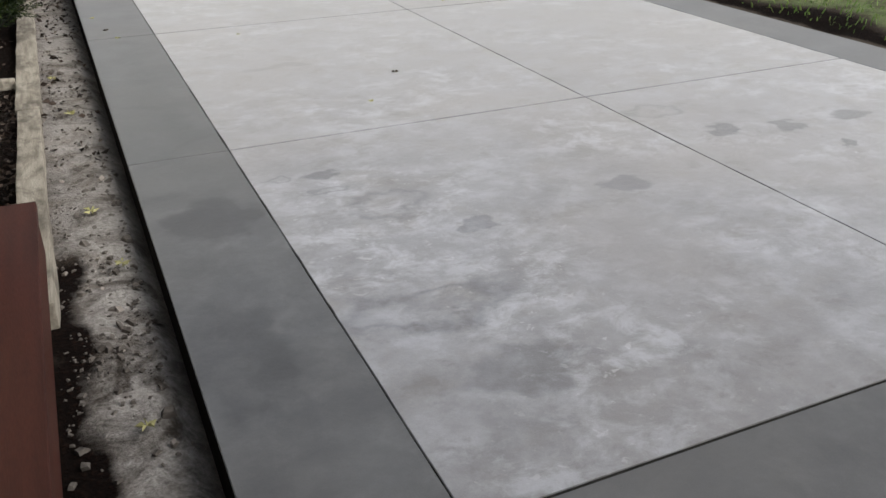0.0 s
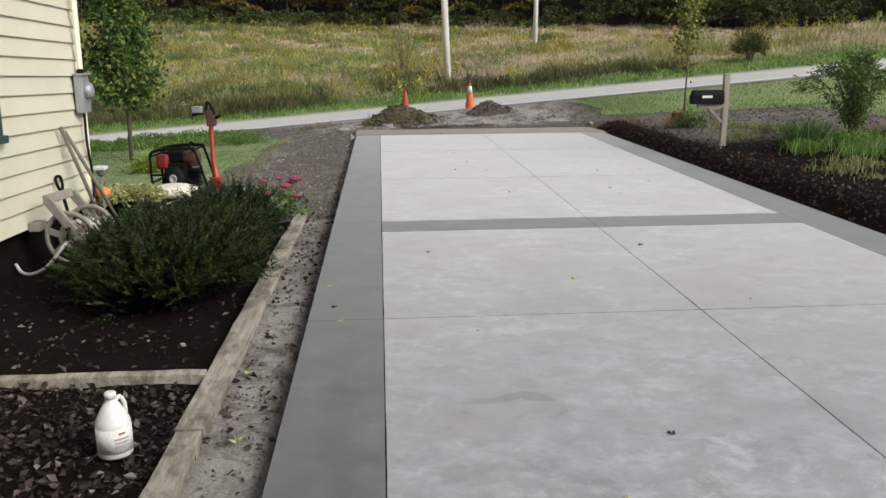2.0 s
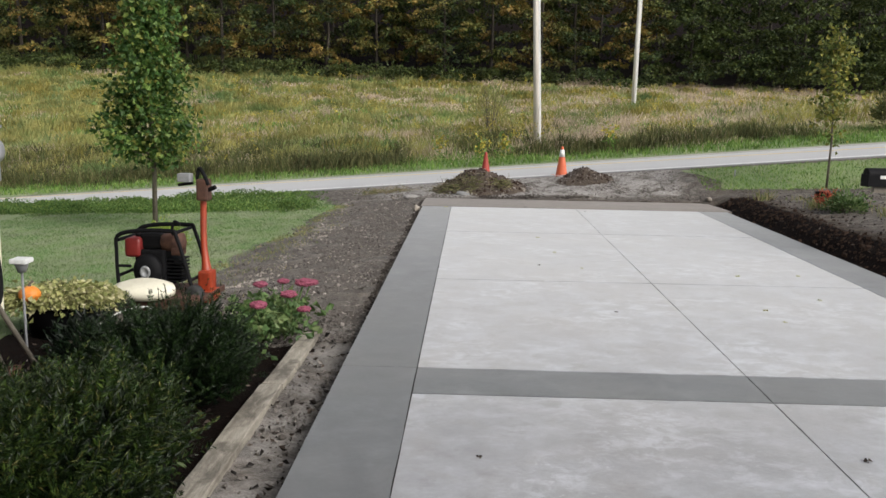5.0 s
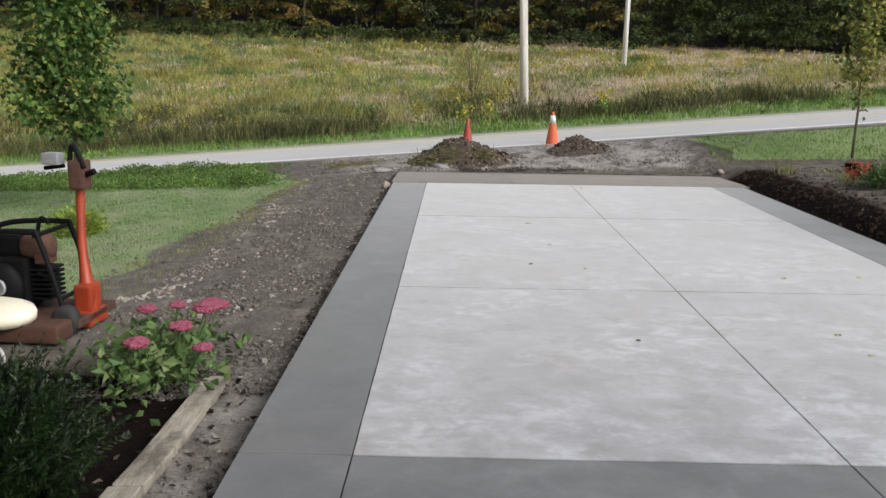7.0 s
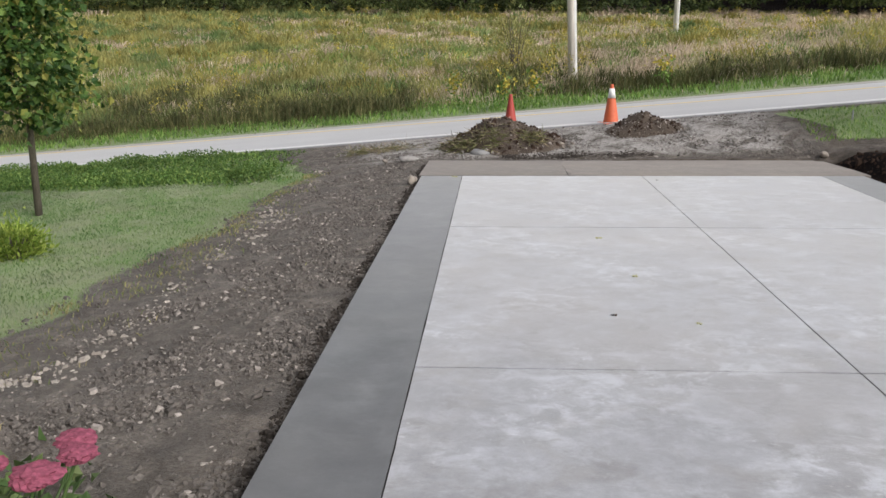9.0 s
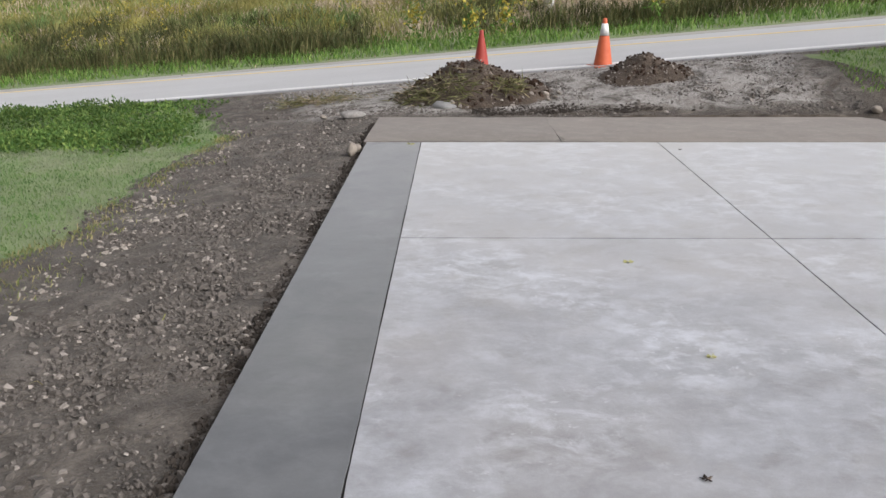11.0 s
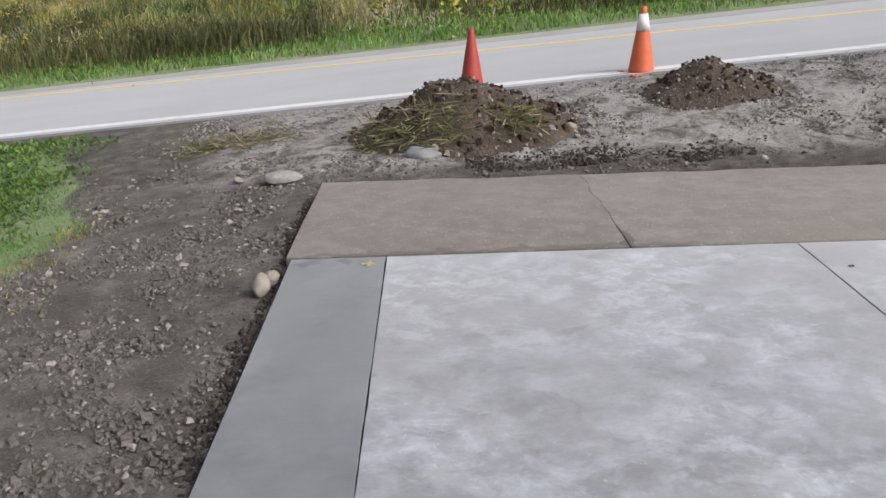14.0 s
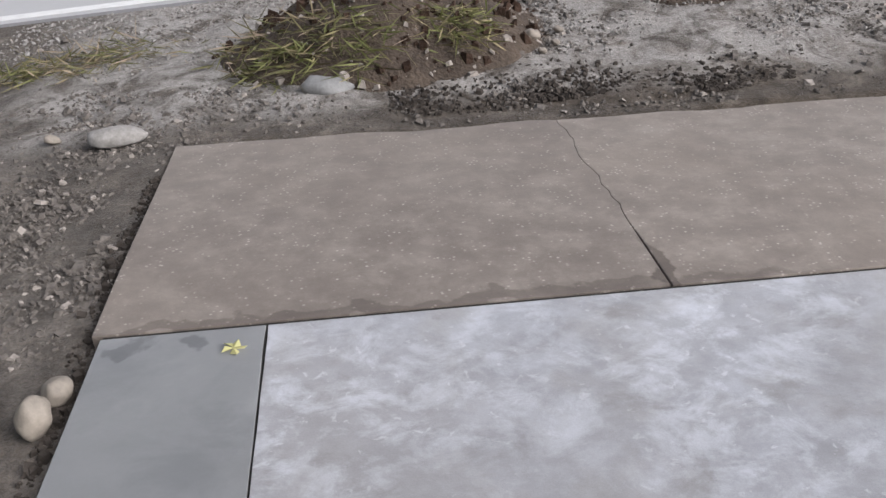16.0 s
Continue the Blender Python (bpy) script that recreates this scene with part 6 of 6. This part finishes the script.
def build_planter():
    p = thing("planter", pose(-2.98, -8.05, -0.21), "black tub planter overflowing with lime-green vine", "planter")
    part("tub", turned([(0.0, 0), (0.24, 0), (0.30, 0.30), (0.31, 0.32), (0.28, 0.32), (0.25, 0.24), (0.0, 0.24)], 28), M_BLACK, p, "black plastic tub", True)
    n = 2600
    a = rng.uniform(0, 2 * math.pi, n)
    q = np.sqrt(rng.uniform(0, 1, n)) * 0.42
    c = np.column_stack([q * np.cos(a) * 1.1, q * np.sin(a) * 0.8, 0.40 - 0.42 * q * q + rng.normal(0, 0.03, n)])
    size = rng.uniform(0.03, 0.07, n)
    leaves("vine", c, np.column_stack([np.cos(a), np.sin(a), rng.normal(-0.3, 0.4, n)]), size, size * 0.8, L_VINE, p)["kind"] = "stuff"
    pk = thing("pumpkin", pose(-3.12, -8.30, 0.20), "small orange pumpkin resting in the planter vine", "pumpkin")
    bm = bmesh.new()
    bmesh.ops.create_uvsphere(bm, u_segments=40, v_segments=20, radius=0.085)
    for v in bm.verts:
        a = math.atan2(v.co.y, v.co.x)
        k = 1 - 0.07 * abs(math.cos(5 * a))
        v.co = Vector((v.co.x * k, v.co.y * k, v.co.z * 0.8))
    part("skin", bm, M_PUMPKIN, pk, "", True)
    part("stalk", tubes([(0, 0, 0.06), (0.01, 0, 0.09), (0.03, 0.01, 0.11)], [0.014, 0.010, 0.012], 7), M_HANDLE, pk, "dry brown stalk")
    so = thing("solar_light", pose(-3.06, -8.50, -0.2), "white-capped solar path light on a stake", "garden light")
    part("stake", tubes([(0, 0, 0), (0, 0, 0.66)], 0.010), M_STEEL, so)
    part("lens", turned([(0.03, 0.62), (0.05, 0.68), (0.05, 0.69)], 16), M_STEEL, so, "", True)
    part("cap", boxed(-0.065, 0.065, -0.065, 0.065, 0.69, 0.73, bevel=0.012), M_SOLAR, so, "white square cap")


build_planter()

hose = part("garden_hose", tubes(bent([(-2.75, -8.30, -0.17), (-2.50, -8.15, 0.02), (-2.28, -8.02, 0.05), (-2.22, -8.0, -0.08), (-2.36, -8.2, -0.19)], 8), 0.011), M_HOSE, None, "", True)
tagged(hose, "loose loop of pale garden hose beside the planter", "garden hose")


def grow_grass():
    xy = spread(-8, -1.8, -8.2, 3.8, 80000)
    keep = (xy[:, 0] < lawn_side(xy[:, 1]) + 0.13 * rng.normal(size=len(xy))) & (xy[:, 1] < near_line(xy[:, 0]) - 0.9) & ~((xy[:, 0] < -3.0) & (xy[:, 1] < -8.3))
    xy = xy[keep]
    n = len(xy)
    tagged(blades("lawn_grass", on_ground(xy), rng.uniform(0.018, 0.042, n), 0.007, rng.uniform(0.2, 1.1, n), L_LAWN), "short green mown lawn grass", "grass", "", "stuff")
    # thin half-dry grass fraying into the dug soil
    n = 5200
    y = rng.uniform(-7.4, 1.4, n)
    x = lawn_side(y) + np.abs(rng.normal(0, 0.30, n)) * np.interp(y, (-7, -2, 1.4), (1.3, 1.0, 0.35))
    xy = np.column_stack([x, y])[wobble(x, y, 2.2, 15.0) + rng.normal(0, 0.2, n) > 0.0]
    n = len(xy)
    tagged(blades("lawn_fringe", on_ground(xy), rng.uniform(0.02, 0.06, n), 0.007, rng.uniform(0.4, 1.6, n), L_DRYTUFT), "thin half-dry grass fraying into the dug soil", "grass", "", "stuff")
    xy = spread(-12, -2.2, 0.2, 4.9, 90000)
    lim = wobble(xy[:, 0], xy[:, 1], 1.1, 6.0) + 0.4 * wobble(xy[:, 0], xy[:, 1], 4.0, 8.0)
    inner = np.minimum(np.minimum(near_line(xy[:, 0]) - 0.55 - xy[:, 1], xy[:, 1] - 0.95), (-2.3 - 0.35 * (xy[:, 1] - 1.2) - xy[:, 0]) * 0.4) + 0.35 * lim
    keep = inner > rng.uniform(-0.05, 0.35, len(xy))
    xy, inner, lim = xy[keep], inner[keep], lim[keep]
    rise = 0.22 * np.clip(inner / 0.6, 0.12, 1) * np.clip(0.75 + 0.9 * lim, 0.25, 1.4)
    at = on_ground(xy) + np.column_stack([np.zeros((len(xy), 2)), rise * rng.uniform(0.1, 1, len(xy))])
    size = rng.uniform(0.025, 0.065, len(xy))
    tagged(leaves("ditch_weeds", at, rng.normal(size=at.shape) + [0, 0, 0.7], size, size * 0.55, L_WEED), "dark green weeds filling the roadside ditch", "weeds", "", "stuff")
    xy = np.concatenate([spread(5.0, 16, 0.8, 4.4, 24000), spread(9.2, 18, -9, 1.0, 20000), spread(5.0, 8, -18, -10.3, 4200)])
    keep = (xy[:, 1] < near_line(xy[:, 0]) - 0.45) & ((xy[:, 1] + 0.15 * xy[:, 0] > 2.95) | (xy[:, 0] > 9.6) | (xy[:, 1] < -10.0))
    xy = xy[keep]
    n = len(xy)
    tagged(blades("bank_grass", on_ground(xy), rng.uniform(0.03, 0.085, n), 0.011, rng.uniform(0.3, 1.2, n), L_VERGE), "green grass beside the driveway bank", "grass", "", "stuff")
    xy = np.column_stack([rng.uniform(-22, 34, 30000), rng.uniform(0.05, 2.4, 30000)])
    xy[:, 1] += far_line(xy[:, 0]) + 0.3
    n = len(xy)
    tagged(blades("verge_grass", on_ground(xy), rng.uniform(0.07, 0.20, n), 0.022, rng.uniform(0.2, 0.9, n), L_VERGE), "fresh green grass along the far road verge", "grass", "", "stuff")
    # rough field
    n = 120000
    d = 1.7 + 44 * rng.random(n) ** 1.45
    x = rng.uniform(-1, 1, n) * (19 + 0.62 * d) + 2
    xy = np.column_stack([x, far_line(x) + d])
    patch = wobble(xy[:, 0], xy[:, 1], 0.35, 2.0)
    hump = np.clip(0.75 + 1.5 * wobble(xy[:, 0], xy[:, 1], 0.95, 9.0), 0.3, 1.7)
    tall = rng.uniform(0.12, 0.34, n) * hump * (1 + 0.5 * patch) * np.clip(d / 3, 0.5, 1)
    width = 0.016 + 0.0016 * d
    tan = patch < 0.10 + 0.032 * x + 0.25 * rng.normal(size=n)
    p = on_ground(xy)
    tagged(blades("field_grass", p[tan], tall[tan], width[tan], rng.uniform(0.4, 1.3, tan.sum()), L_FIELD), "tall dry tan and olive field grass", "grass", "", "stuff")
    tagged(blades("field_weeds", p[~tan], 1.15 * tall[~tan], 1.3 * width[~tan], rng.uniform(0.3, 1.0, (~tan).sum()), L_OLIVE), "olive green weeds in the rough field", "weeds", "", "stuff")

    def clumps(name, n, near, deep, wide, tall, k, material, label, seed, cut, lean=(0.1, 0.7), drift=0.0, thin=1.0):
        """Clumps of upright stalks, gathered in patches and tallest at their hearts."""
        d = near + deep * rng.random(n) ** 1.2
        x = rng.uniform(-1, 1, n) * (17 + 0.55 * d) + 2
        keep = wobble(x, d * 1.6, 0.20, seed) + 0.4 * wobble(x, d * 1.6, 0.6, seed + 4) + drift * x > cut
        x, d = x[keep], d[keep]
        n = len(x)
        w, h = rng.uniform(*wide, n), rng.uniform(*tall, n)
        q = rng.normal(size=(n, k, 2)) * w[:, None, None]
        root = np.stack([x, far_line(x) + d], -1)[:, None, :] + q
        up = h[:, None] * np.exp(-(q ** 2).sum(-1) / (3.2 * w[:, None] ** 2)) * rng.uniform(0.55, 1.1, (n, k))
        root = root.reshape(-1, 2)
        wd = np.repeat((0.020 + 0.0017 * d) * thin, k)
        tagged(blades(name, on_ground(root), np.clip(up.ravel(), 0.1, 2), wd, rng.uniform(*lean, n * k), material), label, "weeds", "", "stuff")

    clumps("field_clumps", 1500, 2.8, 42, (0.35, 0.9), (0.45, 0.95), 90, L_OLIVE, "bushy olive weed clumps in the field", 3.0, 0.0, (0.3, 1.3), -0.012)
    clumps("seed_head_clumps", 1300, 2.6, 42, (0.5, 1.2), (0.40, 0.70), 100, L_TAN, "pinkish tan drifts of dry grass in the field", 11.0, 0.02, (0.4, 1.4), 0.012, 0.8)
    clumps("golden_clumps", 620, 3.5, 38, (0.35, 0.8), (0.55, 0.95), 90, L_GOLDWEED, "yellowing goldenrod thickets in the field", 23.0, 0.12, (0.2, 1.1))
    clumps("roadside_weeds", 560, 1.7, 2.0, (0.16, 0.50), (0.30, 0.80), 80, L_EDGE, "dark upright weeds along the front of the field", 17.0, 0.02, (0.15, 0.9), -0.006, 0.9)
    clumps("dark_weeds", 900, 1.5, 5.5, (0.25, 0.6), (0.35, 0.85), 80, L_EDGE, "dark olive weeds thick along the lower field", 37.0, 0.22, (0.15, 0.9), -0.040, 0.9)
    clumps("green_clumps", 420, 2.4, 20, (0.4, 0.9), (0.30, 0.55), 80, L_VERGE, "fresh green grass patches in the field", 29.0, 0.16, (0.2, 1.0))
    n = 1000
    d = 2.0 + 36 * rng.random(n) ** 1.3
    x = rng.uniform(-1, 1, n) * (14 + 0.55 * d) + 3
    keep = wobble(x, d, 0.28, 5.0) > 0.05
    x, d = x[keep], d[keep]
    base = on_ground(np.column_stack([x, far_line(x) + d]))
    tall = rng.uniform(0.5, 0.95, len(base))
    k = 16
    up = rng.uniform(0.65, 1.0, (len(base), k))
    at = base[:, None, :] + np.stack([rng.normal(0, 0.07, up.shape), rng.normal(0, 0.07, up.shape), up * tall[:, None]], -1)
    at = at.reshape(-1, 3)
    size = (0.045 + 0.0013 * np.repeat(d, k)) * rng.uniform(0.7, 1.3, len(at))
    tagged(leaves("goldenrod", at, rng.normal(size=at.shape) * [1, 1, 0.6], size, size * 0.7, L_GOLD), "yellow goldenrod heads across the field", "goldenrod", "", "stuff")
    n = 7 * len(base)
    at = np.repeat(base, 7, 0) + np.column_stack([rng.normal(0, 0.06, n), rng.normal(0, 0.06, n), np.repeat(tall, 7) * rng.uniform(0.05, 0.7, n)])
    size = (0.14 + 0.002 * np.repeat(d, 7)) * rng.uniform(0.7, 1.2, n)
    tagged(leaves("goldenrod_leaves", at, rng.normal(size=at.shape) + [0, 0, 0.6], size, size * 0.28, L_OLIVE), "green goldenrod stalk leaves in the field", "weeds", "", "stuff")


grow_grass()

for x, y in ((0.62, 10.05), (1.28, 10.0), (4.4, 10.6), (-0.6, 11.2)):
    f = thing("sunflower", pose(x, y, float(height(x, y))), "yellow-flowered weed standing on the road verge", "wild flower", "yellow verge flowers")
    n = 60
    at = rng.normal(size=(n, 3)) * [0.12, 0.08, 0.22] + [0, 0, 0.42]
    tagged(leaves("foliage", at, rng.normal(size=(n, 3)), 0.12, 0.05, L_VERGE, f), kind="stuff")
    n = 46
    at = rng.normal(size=(n, 3)) * [0.10, 0.06, 0.12] + [0, 0, 0.62]
    tagged(leaves("bloom", at, rng.normal(size=(n, 3)), 0.10, 0.07, L_GOLD, f), kind="stuff")


def grow_woods():
    """Three depths of trees in tufted crowns, dark gaps between, with thickets along their foot."""
    r = np.random.default_rng(21)
    sets = {"autumn": ([], [], []), "green": ([], [], [])}
    bm = bmesh.new()

    def tufts(kind, centre, span, k, leaf):
        """One bough: a flattened dome of leaves hanging outward."""
        d = r.normal(size=(k, 3))
        d /= np.linalg.norm(d, axis=1, keepdims=True)
        d[:, 2] = np.abs(d[:, 2]) * 0.9 - 0.25 * r.random(k)
        at, way, size = sets[kind]
        at.append(np.asarray(centre) + d * r.uniform(0.7, 1.05, (k, 1)) * span)
        way.append(d * [1, 1, 0.5] + r.normal(size=(k, 3)) * 0.5 + [0, -0.3, -0.4])
        size.append(r.uniform(0.7, 1.3, k) * leaf)

    for row, (y0, gap, tall, boughs, k) in enumerate(((51.5, 3.4, 8.5, 20, 150), (57, 4.0, 12, 20, 120), (65, 4.8, 13, 16, 90))):
        x = -44.0
        while x < 62:
            x += gap * r.uniform(0.6, 1.3)
            y = y0 + r.normal(0, 1.2)
            h = tall * r.uniform(0.75, 1.2)
            z = float(height(x, y))
            tube(bm, [(x, y, z - 0.3), (x + r.normal(0, 0.2), y, z + h * 0.5), (x, y, z + h * 0.9)], [0.15, 0.11, 0.03], 5)
            green = r.random() < 0.12 + 0.78 * float(smooth_step(8, 20, x))
            for b in range(boughs):
                f = (b + r.random()) / boughs
                a = b * 2.4 + r.normal(0, 0.4)
                q = gap * 0.62 * math.sin(math.pi * min(0.95, 0.25 + 0.72 * f)) * r.uniform(0.6, 1.1)
                c = (x + q * math.cos(a), y + q * math.sin(a), z + h * (0.13 + 0.87 * f))
                tufts("green" if green else "autumn", c, np.array([1.15, 1.05, 0.62]) * r.uniform(0.75, 1.25), k, 0.27 + 0.03 * row)
    # thickets along the foot, low to the left and broad and smooth to the right
    for x in np.arange(-42, 60, 0.9):
        big = float(smooth_step(13, 20, x))
        for _ in range(2 + int(2 * big)):
            y = 49.2 + r.normal(0, 0.7) - 1.5 * big * r.random()
            up = r.uniform(0.2, 0.9) + big * r.uniform(0, 2.0)
            tufts("green", (x + r.normal(0, 0.4), y, float(height(x, y)) + up), np.array([0.9, 0.8, 0.7]) * r.uniform(0.7, 1.1), 80, 0.22)
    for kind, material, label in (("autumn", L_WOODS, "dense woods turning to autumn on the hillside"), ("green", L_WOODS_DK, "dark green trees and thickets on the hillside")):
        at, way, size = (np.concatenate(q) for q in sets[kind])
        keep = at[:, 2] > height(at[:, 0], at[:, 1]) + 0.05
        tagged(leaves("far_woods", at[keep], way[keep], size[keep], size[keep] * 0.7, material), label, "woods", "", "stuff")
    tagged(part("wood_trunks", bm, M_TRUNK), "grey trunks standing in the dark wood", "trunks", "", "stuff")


grow_woods()

# ---- fallen leaves and scraps ----
for k, (x, y, s) in enumerate(((-0.09, -0.12, 0.075), (1.25, -3.41, 0.06), (2.28, -0.37, 0.05), (0.95, -15.0, 0.06), (-0.41, -11.76, 0.075), (-0.34, -12.30, 0.075), (1.48, -11.73, 0.09), (-0.28, -12.62, 0.07), (2.34, -10.64, 0.08), (2.93, -7.40, 0.08), (3.58, -6.94, 0.08), (0.40, -10.73, 0.06), (2.95, -7.81, 0.07), (3.82, -5.77, 0.07), (1.10, -5.46, 0.07), (1.56, -5.60, 0.07), (3.16, -5.85, 0.08), (1.60, -7.59, 0.05), (1.36, -4.59, 0.07), (4.55, -7.67, 0.07), (1.32, -14.45, 0.075), (2.6, -12.4, 0.05), (0.6, -12.9, 0.05))):
    r = np.random.default_rng(k)
    s *= 1.0 if k < 2 else 0.6
    a = np.linspace(0, 2 * math.pi, 5, endpoint=False) + r.uniform(0, 2)
    at = np.column_stack([x + 0 * a, y + 0 * a, 0.006 + 0 * a])
    way = np.column_stack([np.cos(a), np.sin(a), 0.05 + 0 * a])
    ob = leaves("fallen_leaf", at, way, s * 0.55, s * 0.4, L_FALLEN if k % 3 < 2 else L_LITTER)
    tagged(ob, "small yellowed fallen leaf lying on the concrete", "fallen leaf", "fallen leaves")
for x, y, s, k in ((-0.72, -14.16, 0.08, 1), (-0.71, -15.76, 0.08, 2), (-0.63, -16.36, 0.07, 3), (-0.67, -17.48, 0.07, 4), (-0.79, -13.27, 0.07, 5), (-1.35, -13.9, 0.08, 6), (-1.6, -14.9, 0.08, 7)):
    r = np.random.default_rng(50 + k)
    a = np.linspace(0, 2 * math.pi, 5, endpoint=False) + r.uniform(0, 2)
    at = np.column_stack([x + 0 * a, y + 0 * a, float(height(x, y)) + 0.03 + 0 * a])
    ob = leaves("fallen_leaf", at, np.column_stack([np.cos(a), np.sin(a), 0.15 + 0 * a]), s * 0.5, s * 0.36, L_FALLEN)
    tagged(ob, "yellowed fallen leaf lying on the damp soil", "fallen leaf", "fallen leaves")
